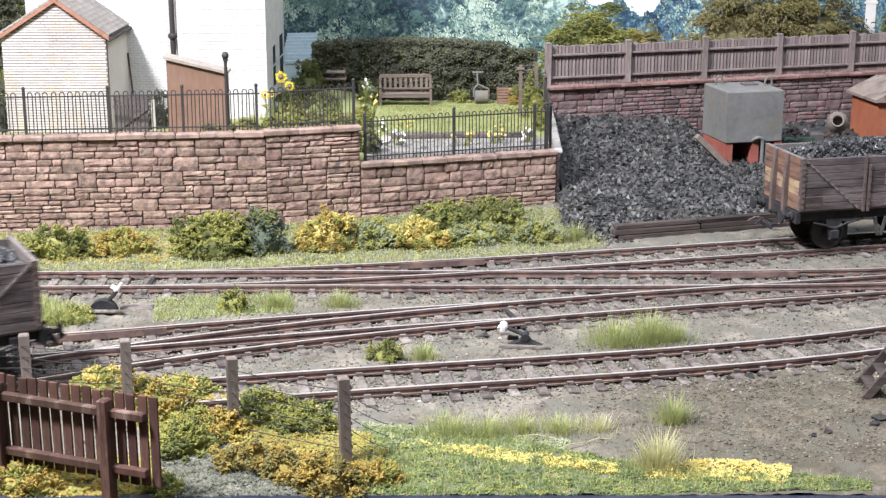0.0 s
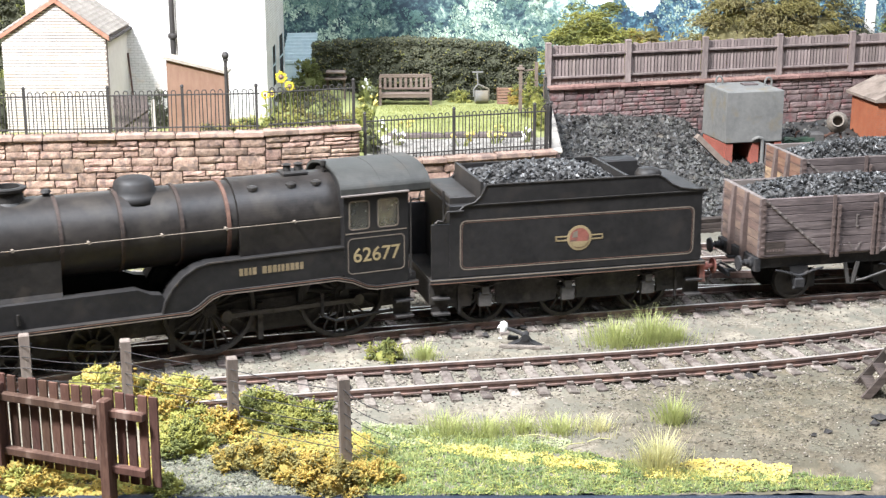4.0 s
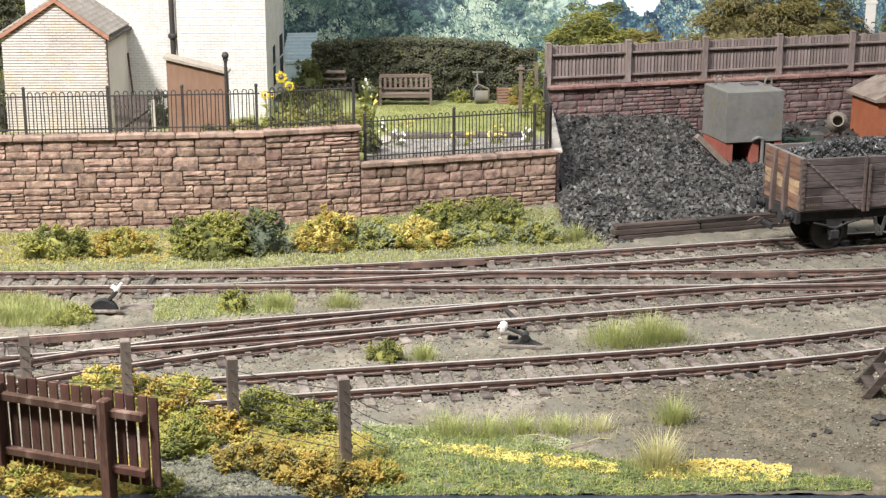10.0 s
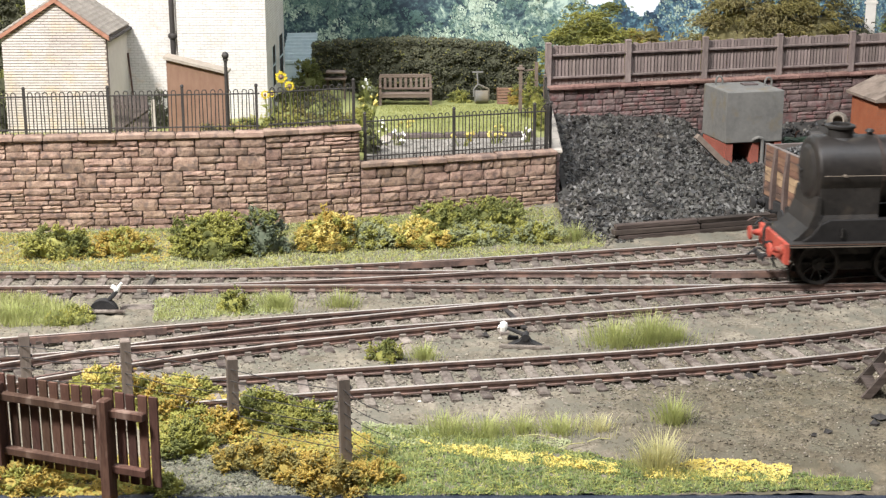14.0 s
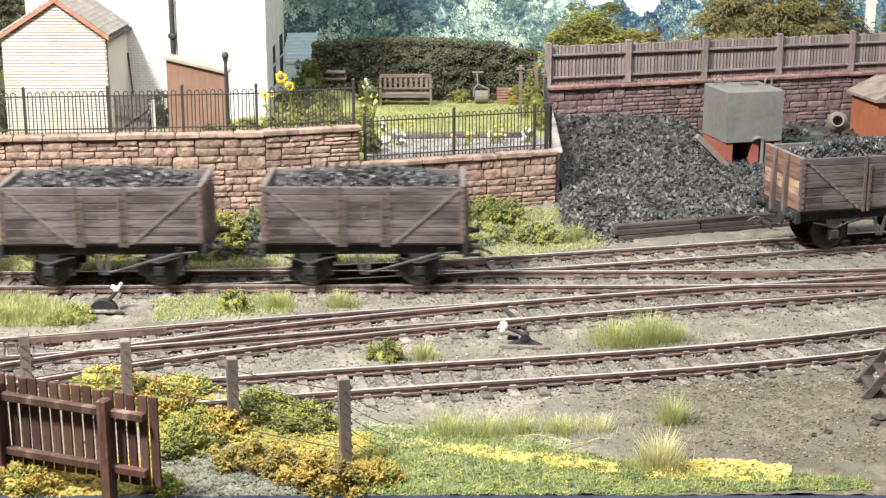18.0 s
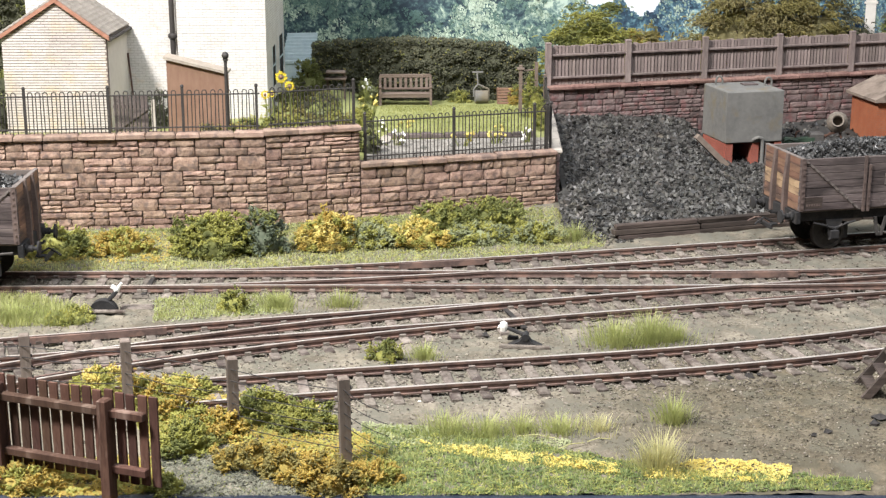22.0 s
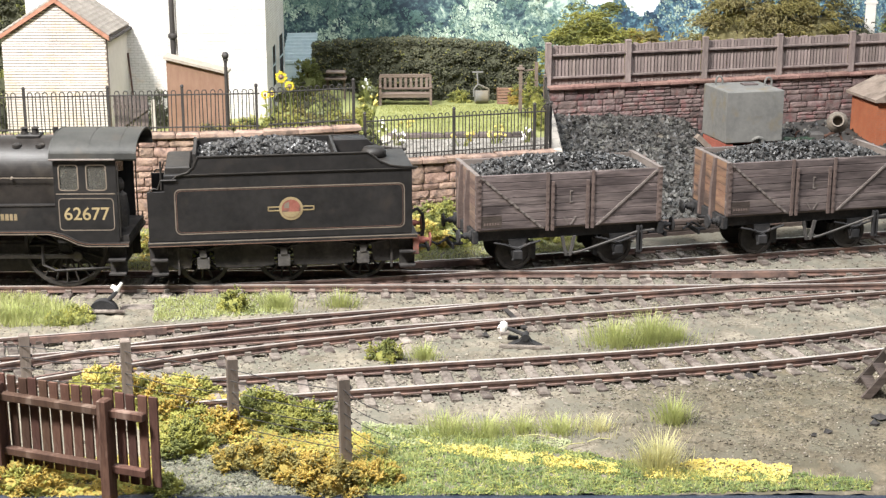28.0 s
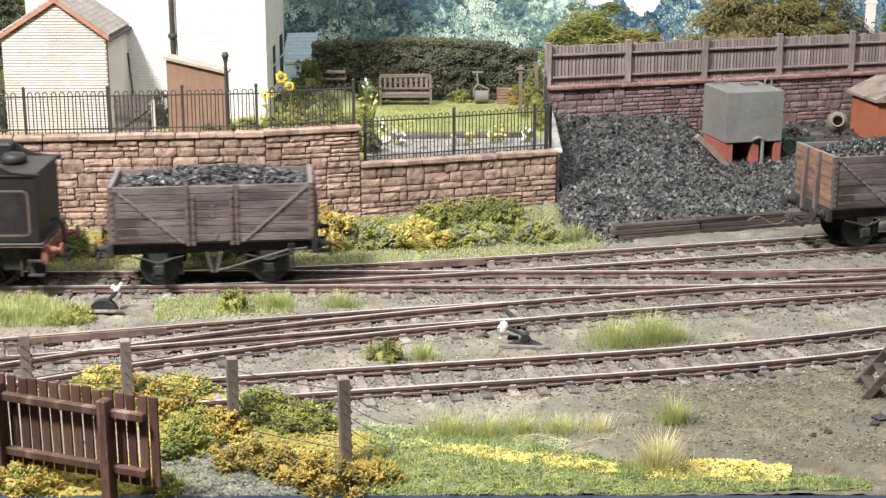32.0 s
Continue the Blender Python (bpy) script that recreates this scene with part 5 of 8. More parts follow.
        for x in (-8, 18):
            part("brake_hanger", Build().box(x - 0.8, x + 0.8, *sorted((sd * 7.2, sd * 9)), 2.5, 13.5), FRAME_DIRT, k)
        part("injector_pipe", Build().tube([(36, sd * 11.5, 15), (36, sd * 11.5, 8), (40, sd * 11.5, 6), (60, sd * 11, 7)], 0.5, 5), FRAME_DIRT, k)
    part("buffer_beam", Build().box(-69.2, -67.8, -15, 15, 8.6, 15.6, 0.15), RED, k, "red buffer beam")
    buffer_pair(k, -69.2, -1, 12.9, RED, 11.4, 4.6)
    hook(k, -69.0, -1)
    part("front_pipe", Build().tube([(-69.4, 3, 9), (-71, 3, 10), (-71.2, 3, 16), (-70, 3, 18.4), (-69, 3, 17.8)], 0.6, 6), LOCO_SOOT, k)
    for n, x, r, s in (("bogie_wheelset", -56, 7.0, 10), ("bogie_wheelset_rear", -30, 7.0, 10), ("driving_wheelset", 3, 13.5, 20), ("driving_wheelset_rear", 43, 13.5, 20)):
        wheelset(n, k, x, r, s)
    for n, sd in (("coupling_rod", -1), ("coupling_rod_far", 1)):
        b = Build().box(-1.6, 41.6, *sorted((sd * 10.0, sd * 11.0)), -0.75, 0.75, 0.2)
        for x in (0, 40):
            b.lathe([(1.7, sd * 9.8), (1.7, sd * 11.3)], origin=(x, 0, 0), axis="y", n=12)
        part(n, b, ROD, k, "oily steel coupling rod", at=mm(3, 0, 13.5 - 5.0))
    return k


engine = locomotive(mm(-370, 300, 0))
tender_car = tender(mm(-250, 340, 0))
wagon_a = wagon("coal_wagon", "grey weathered seven-plank wooden wagon with brown ends, loaded with coal", mm(-155, 390, 0), PLANK_END_DIM, 41)
wagon_b = wagon("coal_wagon", "grey seven-plank wagon with bare ochre ends, loaded with coal", mm(520, 500, 0), PLANK_END, 42)
wagon_c = wagon("coal_wagon", "grey seven-plank wagon with ochre ends standing beside the coal heap", mm(150, 525, 0), PLANK_END, 43, (2, 3))


# ---- coal yard ----
def heap_z(x, y):
    yf = 541 + 0.31 * (x - 66)
    yb = 689 + 0.3 * (x - 49)
    u = (y - yf) / (yb - yf)
    k = min(1, max(0, (x - 112) / 22))
    k = k * k * (3 - 2 * k)
    top = (20.0 - 0.06 * (x - 57)) * (1 - k) + 3.5 * k
    top += 7.0 * min(1, max(0, (x - 160) / 12)) * max(0, u) ** 2
    return -3.2 + top * max(0, u) ** 0.92 + noise.noise((x / 11, y / 11, 7)) * 1.3


def coal_yard():
    b = Build()
    xs = [46.5 + 2.5 * i for i in range(72)]
    us = [i / 50 for i in range(51)]
    vs = []
    for u in us:
        for x in xs:
            y0, y1 = 540.5 + 0.31 * (x - 66), 691 + 0.3 * (x - 49)
            y = y0 + (y1 - y0) * u
            vs.append((x + (2.5 if x < 50 and y > 586 else 0), y, heap_z(x, y)))
    n = len(xs)
    b.add(vs, [(j * n + i, j * n + i + 1, (j + 1) * n + i + 1, (j + 1) * n + i) for j in range(50) for i in range(n - 1)])
    heap = tagged(part("coal_heap", b, SOIL_DARK), "large sloping heap of black coal against the yard wall", "coal heap")
    rng = random.Random(5)
    c = Build()
    for _ in range(11000):
        x, u = rng.uniform(46.8, 175) if rng.random() < 0.9 else rng.uniform(120, 220), rng.uniform(0.0, 1.0)
        y0, y1 = 540.5 + 0.31 * (x - 66), 690 + 0.3 * (x - 49)
        y = y0 + (y1 - y0) * u
        if x < 51.5 and y > 584:
            x += 4.5
        c.lump((x, y, heap_z(x, y) + rng.uniform(-0.1, 0.45)), rng.uniform(0.6, 1.65) * (1.3 if rng.random() < 0.08 else 1), rng)
    tagged(part("coal", c, COAL, heap), kind="stuff")
    d = Build()
    for _ in range(500):
        x = rng.uniform(44, 75)
        y = 541 + 0.31 * (x - 66) - abs(rng.gauss(0, 3.5)) + (8 if x < 58 else 0)
        d.lump((x, y, gz(x, y) + 0.2), rng.uniform(0.3, 0.9), rng)
    tagged(part("spilled_coal", d, COAL), "spilled coal lumps beside the siding", "coal", kind="stuff")


def timber_baulks():
    rng = random.Random(6)
    t = thing("timber_baulks", "dark old timber baulks stacked along the foot of the coal heap", "timber", mm(66.0, 535.6, -3.4, 0, 0, 17.2))
    x = 0
    for ln in (34, 37, 35, 40):
        for k, (z, h) in enumerate(((0, 2.1), (2.2, 2.0), (4.3, 1.8))):
            o = rng.uniform(-2.5, 2.5) if k else 0.0
            q = Build().box(x + o + 0.2, x + ln - 0.3 + rng.uniform(-0.8, 0.8), -0.3 + k * 0.3 + rng.uniform(-0.2, 0.2), 3.4, z, z + h, 0.22)
            q.v = [(vx, vy + rng.uniform(-0.1, 0.1), vz + rng.uniform(-0.12, 0.12)) for vx, vy, vz in q.v]
            part("baulk", q, BAULK, t)
        x += ln


def water_tank():
    t = thing("water_tank", "grey concrete water tank on red brick piers with a dark opening", "tank", mm(129.8, 663, -3.2, 0, 0, 13))
    for x in (0, 13, 24):
        part("brick_pier", Build().box(x, x + 3.4, 0, 25, 0, 12.2), TANK_BRICK, t)
    part("side_pier", Build().box(-0.4, 1.2, 1, 26, 0, 12.1), TANK_BRICK, t)
    # Near-black sheet that puts the shade behind the piers into colour.
    part("back_board", Build().box(0, 27, 22, 24, 0, 12), UNLIT_INSIDE, t)
    part("slab", Build().box(-3, 31, -6, 4, -2.5, 0.7, 0.3), COPING_PALE, t)
    body = Build().box(-0.6, 27.2, -0.6, 26.5, 12.2, 36.2, 0.5)
    part("tank_body", body, CONCRETE, t, "painted grey concrete box")
    part("lid", Build().box(14.5, 21.5, 15, 20, 36.2, 36.9, 0.15), PLANK, t)
    for x, y in ((4.4, 21), (25.5, 13)):
        part("lifting_ring", Build().tube([(x - 1.6, y, 36), (x - 1.7, y, 38.2), (x - 0.9, y, 39.7), (x, y, 40.1), (x + 0.9, y, 39.7), (x + 1.7, y, 38.2), (x + 1.6, y, 36)], 0.5, 6), CONCRETE, t)
    part("outlet_pipe", Build().tube([(17.5, -1.2, 0.5), (17.5, -1.4, 12.5), (16.9, -1.6, 14.2), (15.2, -1.6, 14.8), (13.6, -1.4, 14.2), (13.2, -0.6, 13.4)], 0.85, 8), CONCRETE, t, "grey bent outlet pipe")
    b = Build().prism([(-1.2, 4.4), (-16.4, 18.6), (-18.2, 17.0), (-3.2, 2.8)], -8.2, -5.0)
    part("sloping_board", b, ROOF_TAN, t, "sloping pale board holding back the coal")


def brick_hut():
    t = thing("brick_hut", "small orange brick hut with a grey slab roof", "hut", mm(207.5, 694, -4, 0, 0, 10))
    part("hut_wall", Build().box(0, 42, 0, 28, 0, 27.6), ORANGE_BRICK, t)
    part("hut_roof", Build().prism([(-2.6, 27.1), (44, 27.1), (44, 28.4), (30, 35.5), (13, 35.5), (-2.6, 28.4)], -2.4, 30), ROOF_TAN, t)
    part("hut_box", Build().box(12, 24, -7, -0.5, 8, 18, 0.3), TERRACOTTA, t)
    m = thing("cement_mixer", "rusty grey-brown cement mixer with its drum mouth open", "cement mixer", mm(184, 684, heap_z(184, 684)))
    d = Build().lathe([(0.4, 6.6), (3.4, 6.0), (4.9, 3.0), (5.0, 0.4), (4.0, -2.4), (2.7, -4.4), (2.9, -4.8), (2.3, -4.6), (2.3, 1.0)], axis="y", n=20)
    part("drum", d, surface("mixer_drum", (0.125, 0.105, 0.085), (0.25, 0.21, 0.17), 0.85, 1.2, 0.2), m, at=mm(2, 0, 13.6, -18, 0, -14), smooth=False)
    part("engine_box", Build().box(-11, -4.5, -2, 4, 2.5, 8.6, 0.8), AXLE_GREY, m)
    b = Build().tube([(-9, 0, 0), (-7, 0, 6), (3, 0, 9)], 0.5, 5).tube([(7, 0, 0), (3, 0, 9)], 0.5, 5).tube([(-9, 4, 0), (3, 4, 10)], 0.5, 5)
    part("mixer_frame", b, BAND_RUST, m)
    for x in (-8.5, 6.5):
        part("mixer_wheel", Build().lathe([(1.9, -2.4), (1.9, -1.4)], origin=(x, 0, 1.9), axis="y", n=14), UNDER, m)
    p = thing("stationary_engine", "small dark green engine with a flywheel behind the wagon", "engine", mm(166, 684, heap_z(166, 684) - 0.3))
    part("bed", Build().box(-7, 9, -3, 3, 0, 2.4, 0.3), UNDER, p)
    part("cylinder_block", Build().box(-5, 2, -2.4, 2.4, 2.4, 7.2, 0.8), MACHINE_GREEN, p)
    part("hopper", Build().prism([(2.2, 2.4), (8.2, 2.4), (9.4, 7.6), (1.6, 7.0)], -2.2, 2.2), MACHINE_GREEN, p)
    part("flywheel", Build().lathe([(0.6, -0.5), (2.6, -0.4), (3.3, -0.7), (3.3, 0.7), (2.6, 0.4), (0.6, 0.5)], origin=(-3, -3.4, 3.8), axis="y", n=18), MACHINE_GREEN, p)
    part("exhaust", Build().tube([(0.5, 0, 7), (0.8, 0, 9.6), (2.4, 0, 10.6)], 0.5, 6), BAND_RUST, p)
    rng = random.Random(4)
    pile = thing("scrap_pile", "dark heap of scrap pipes behind the wagon", "scrap", mm(168, 690, heap_z(168, 690)))
    for i in range(7):
        a = rng.uniform(0, 3.1)
        x, y = rng.uniform(-6, 8), rng.uniform(-2, 4)
        part("scrap_pipe", Build().tube([(x - 4 * math.cos(a), y - 4 * math.sin(a), rng.uniform(0.5, 2)), (x + 4 * math.cos(a), y + 4 * math.sin(a), rng.uniform(0.5, 3))], rng.uniform(0.4, 0.8), 7), rng.choice((BAND_RUST, UNDER, MACHINE_GREEN)), pile)


def board_fence():
    """Close-boarded fence on the yard wall."""
    f = thing("board_fence", "weathered brown close-boarded fence on the yard wall", "fence", mm(49.0, 690.4, 31.2, 0, 0, 16.7))
    rng = random.Random(14)
    xs = [0.5, 41.3, 81.6, 122.3, 162.8, 203.3]
    me = Build().box(-1.06, 1.06, -0.22, 0.22, 0, 18.6, 0.1).mesh("board")
    for a, c in zip(xs, xs[1:]):
        for i in range(21):
            x = a + 1.5 + (c - a - 3.0) * (i + 0.5) / 21
            part("board", me, FENCE_WOOD, f, at=mm(x, 1.5, 0.1 + rng.uniform(-0.35, 0.35), 0, rng.uniform(-0.5, 0.5), -24 + rng.uniform(-6, 6)))
    post = Build().box(-1.25, 1.25, -1.1, 1.1, 0, 20.2, 0.25)
    post.box(-1.4, 1.4, -1.25, 1.25, 19.9, 20.6, 0.25)
    pm = post.mesh("fence_post")
    for x in xs:
        part("fence_post", pm, FENCE_WOOD, f, at=mm(x, 0, 0, 0, rng.uniform(-0.6, 0.6), 0))
    for a, c in zip(xs, xs[1:]):
        for z in (3.3, 13.9):
            part("fence_rail", Build().box(a + 1.25, c - 1.25, -0.35, 0.9, z, z + 1.05, 0.2), FENCE_WOOD, f)


# ---- railings ----
def railing(name, label, p0, p1, z, high, posts, first=1.8):
    ln = math.hypot(p1[0] - p0[0], p1[1] - p0[1])
    r = thing(name, label, "railing", mm(p0[0], p0[1], z, 0, 0, math.degrees(math.atan2(p1[1] - p0[1], p1[0] - p0[0]))), "garden railings")
    hw = 0.82
    pts = [(-hw, 0, 0), (-hw, 0, high - 0.9)] + [(-hw * math.cos(radians(a)), 0, high - 0.9 + hw * math.sin(radians(a))) for a in range(30, 180, 30)] + [(hw, 0, high - 0.9), (hw, 0, 0)]
    me = Build().tube(pts, 0.2, 5).mesh("hoop")
    n = int((ln - 1.0) / 2.94)
    rng = random.Random(int(ln))
    for i in range(n):
        x = first + i * 2.94
        if any(abs(x - q) < 1.3 for q in posts):
            continue
        part("hoop", me, IRON, r, at=mm(x, 0, 0, 0, rng.uniform(-0.9, 0.9), rng.uniform(-4, 4)))
    for h in (high - 2.0, 1.4):
        part("railing_bar", Build().box(0, ln, -0.3, 0.3, h, h + 0.5, 0.08), IRON, r)
    pm = Build().box(-0.5, 0.5, -0.5, 0.5, 0, high + 0.8, 0.1).lathe([(0.4, high + 0.7), (0.75, high + 1.3), (0.5, high + 1.9), (0.05, high + 2.2)], n=8).mesh("railing_post")
    for q in posts:
        part("railing_post", pm, IRON, r, at=mm(q, 0, 0))


def railings():
    a0, a1 = (-203, wall_y(-203) + 2.6), (-69.5, wall_y(-69.5) + 2.6)
    railing("iron_railing", "black hoop-topped iron railing along the high wall", a0, a1, 36.1, 15.8, (16, 46.8, 77.6, 105.2, 132.9))
    railing("iron_railing", "black hoop-topped iron railing on the raised wall", (-66.5, 552.4), (-33.6, 563.3), 36.5, 15.8, (33.6,))
    railing("iron_railing", "black hoop-topped iron railing before the lawn", (-31.0, 564.3), (43.4, 588.7), 21.7, 17.2, (0.6, 37.2, 71.6, 77.0))
    railing("iron_railing", "short black railing returning beside the coal heap", (43.8, 590.0), (46.2, 660.0), 21.6, 17.2, (0.4, 34, 68))


# ---- house and garden ----
def garden_ground():
    b = Build()
    xs = [-270, -200, -140, -100, -70, -52, -44, -38, -30, -10, 10, 30, 46.5]
    hs = [26, 26, 26, 26, 26, 26, 24.5, 22, 20.6, 20.5, 20.5, 20.5, 20.5]
    vs = []
    for j in range(25):
        for x, h in zip(xs, hs):
            y0 = wall_y(x) + 4.5
            y = y0 + (774 - y0) * j / 24
            z = h - (max(0.0, (16 - (y - y0)) / 16) * 0.6 if x > -30 else 0) + noise.noise((x / 12, y / 12, 2)) * 0.35
            vs.append((x + (3 if x > 46 and y > 690 else 0), y, z))
    n = len(xs)
    b.add(vs, [(j * n + i, j * n + i + 1, (j + 1) * n + i + 1, (j + 1) * n + i) for j in range(24) for i in range(n - 1)])
    tagged(part("lawn", b, LAWN, smooth=True), "yellow-green mown lawn behind the wall", "lawn", kind="structure")
    fill = Build().prism([(-268, 530), (-68, 556), (-33, 567), (45, 591.5), (46, 774), (-268, 774)], -5, 19, "z")
    tagged(part("garden_bank", fill, SOIL_DARK), "dark earth bank behind the retaining wall", "ground", kind="structure")


def house():
    h = thing("white_house", "white-painted brick house with a gabled extension and slate roof", "house", mm(0, 0, 24))
    # extension: gable end towards the tracks
    g = [(-180, 0), (-137.4, 0), (-137.4, 41.0), (-157.2, 55.2), (-180, 41.0)]
    gable = part("gable_wall", Build().prism(g, 600, 602.5), BRICK_JOINT, h, "white-painted brick gable")
    brick = Build().box(-1.46, 1.46, -0.3, 0.05, -0.39, 0.40).mesh("brick")
    rest, made, brick_rng = Build(), 0, random.Random(31)
    inner = [(-180, -1), (-137.3, -1), (-137.3, 41.3), (-157.2, 55.8), (-180, 41.3)]
    for j in range(50, -1, -1):
        z = 0.6 + j * 1.14
        for i in range(-1, 16):
            x = -178.4 + i * 3.0 + (1.5 if j % 2 else 0)
            if not all(inside(inner, x + u, z + w) for u in (-1.46, 1.46) for w in (-0.46, 0.46)):
                if min(x + 1.46, -137.45) - max(x - 1.46, -180) > 0.5 and (z < 41 or inside(inner, x, z + 0.4)):
                    rest.box(max(x - 1.46, -180), min(x + 1.46, -137.45), 599.78, 600.05, z - 0.39, z + (0.40 if z < 41 else 0.1))
            elif made < 300:
                made += 1
                part("brick", brick, WHITE_BRICK, gable, at=mm(x, 600 + brick_rng.uniform(-0.05, 0.05), z, 0, brick_rng.uniform(-0.8, 0.8), 0))
            else:
                rest.box(x - 1.46, x + 1.46, 599.76 + brick_rng.uniform(-0.05, 0.05), 600.05, z - 0.39, z + 0.40)
    tagged(part("brickwork", rest, WHITE_BRICK, gable), kind="stuff")
    part("extension_side_wall", Build().box(-139.8, -137.3, 602.5, 640, 0, 41.0), RENDERED, h, "plain cream rendered side wall")
    part("far_side_wall", Build().box(-180, -177.6, 602.5, 640, 0, 41.0), RENDERED, h)
    rf = part("extension_roof", Build().prism([(-136.2, 41.0), (-136.2, 42.0), (-157.2, 57.0), (-181.0, 42.0), (-181.0, 41.0), (-157.2, 55.8)], 599.2, 641), SLATE, h, "mossy grey tiled roof")
    rng = random.Random(8)
    nx, nz = 21.0, 15.0
    ang = math.degrees(math.atan2(nz, nx))
    for side in (0, 1):
        for i in range(11):
            for j in range(13):
                u = (i + 0.5) / 11
                y = 601 + j * 3.05
                if side == 0:
                    x, z, ry = -136.2 - nx * u, 42.0 + nz * u, ang
                else:
                    x, z, ry = -181.0 + 23.8 * u, 42.0 + 15.0 * u, -32.2
                ob = part("roof_tile", TILE_MESH, SLATE, rf, at=mm(x, y, z + 0.25 + rng.uniform(0, 0.12), 0, ry - (4 if side == 0 else -4), 0))
    for a, c in (((-135.8, 41.9), (-157.2, 57.3)), ((-181.4, 41.9), (-157.2, 57.3))):
        part("verge_board", Build().prism([a, c, (c[0], c[1] - 1.7), (a[0], a[1] - 1.7)], 598.4, 599.6), TERRACOTTA, h, "terracotta verge board")
    part("ridge_tile", Build().tube([(-157.2, 598.8, 57.3), (-157.2, 641, 57.3)], 1.1, 8), TERRACOTTA, h)
    part("gutter", Build().tube([(-135.7, 599, 40.6), (-135.7, 640, 40.6)], 0.8, 8), IRON, h)
    # main block and its projecting wing
    part("main_wall", Build().box(-180.5, -114.4, 640, 643, 0, 130), WHITE_MAIN, h, "white-painted brick wall")
    part("wing_wall", Build().box(-114.3, -76.2, 634, 637, 0, 130), WHITE_MAIN, h, "bright white painted wall")
    part("wing_return", Build().box(-114.3, -112.5, 637, 640, 0, 130), WHITE_MAIN, h)
    sw = Build()
    ys = (637, 656, 669, 684, 701, 706)
    for i, (a, c) in enumerate(zip(ys, ys[1:])):
        if i % 2 == 0:
            sw.box(-78.6, -76.2, a, c, 0, 130)
        else:
            sw.box(-78.6, -76.2, a, c, 0, 12).box(-78.6, -76.2, a, c, 30 if i == 1 else 31.5, 130)
    part("end_wall", sw, WHITE_MAIN, h)
    for a, c, t in ((656, 669, 30), (684, 701, 31.5)):
        # Solid near-black block painted as the unlit room behind.
        w = part("window", Build().box(-78.4, -76.3, a, c, 12, t), UNLIT_INSIDE, h, "dark tall window opening")
        b = Build().box(-76.3, -76.1, a, a + 0.7, 12, t).box(-76.3, -76.1, c - 0.7, c, 12, t).box(-76.3, -76.1, a, c, 21, 21.7)
        part("window_frame", b, PALE_BLUE, w, "thin blue-grey window frame")
    part("inner_block", Build().box(-179, -80, 643.5, 704, 0, 128), RENDERED, h)
    part("drain_pipe", Build().tube([(-116.8, 636.5, 4), (-116.8, 636.5, 128)], 1.15, 8), IRON, h, "black cast-iron drain pipe")
    for z in (36.5, 62):
        part("pipe_collar", Build().lathe([(1.7, 0), (2.0, 0.6), (2.0, 1.6), (1.5, 2.2)], origin=(-116.8, 636.5, z), n=10), IRON, h)
    part("waste_pipe", Build().tube([(-137.0, 638.5, 30), (-135.4, 637.5, 10), (-135.2, 637.5, 3)], 0.4, 6), BAND_RUST, h)
    # lean-to
    s = thing("lean_to_shed", "brown boarded lean-to shed with a pale sloping roof", "shed", mm(-111.4, 590, 25.8))
    part("shed_front", Build().prism([(0, 0), (23.6, 0), (23.6, 26.4), (0, 32.2)], 0, 1.2), BROWN_SHED, s)
    part("shed_side", Build().box(0, 1.2, 1.2, 9, 0, 31.2), BROWN_SHED, s)
    part("shed_far_side", Build().box(22.4, 23.6, 1.2, 9, 0, 25.6), BROWN_SHED, s)
    part("shed_roof", Build().prism([(-1, 32.3), (24.6, 26.2), (24.6, 27.2), (-1, 33.4)], -1.2, 9.5), SHED_ROOF, s)
    p = thing("vent_post", "slim black iron post with a ball finial", "post", mm(-87.4, 589, 25.8))
    part("post_shaft", Build().lathe([(1.2, 0), (1.2, 3), (0.75, 4), (0.7, 31.5), (1.1, 31.8), (1.1, 32.5)], n=10), IRON, p)
    part("finial", Build().lathe([(0.6, 32.4), (1.4, 33.2), (1.5, 34), (0.9, 35), (0.05, 35.4)], n=10), IRON, p)
    gt = thing("garden_gate", "small grey slatted garden gate", "gate", mm(-133.5, 590.5, 25.9))
    for i in range(9):
        part("gate_slat", Build().box(i * 1.55, i * 1.55 + 1.3, -0.3, 0.3, 0, 17, 0.1), PLANK, gt)
    part("gate_post", Build().box(15.2, 16.8, -0.8, 0.8, 0, 15.5, 0.15), COPING_PALE, gt, "pale gate post")
    part("gate_brace", Build().prism([(0, 3.6), (1.4, 3.0), (14.0, 11.6), (12.6, 12.4)], -0.8, -0.3), PLANK, gt)
    for z in (3, 12):
        part("gate_rail", Build().box(-0.4, 14.2, 0.3, 0.9, z, z + 1.2, 0.1), PLANK, gt)


TILE_MESH = Build().prism([(-1.5, 0), (-1.5, 0.3), (-1.0, 0.85), (-0.4, 0.95), (0.1, 0.6), (0.5, 0.25), (1.48, 0.2), (1.48, 0)], -1.3, 1.3, "x").mesh("roof_tile")


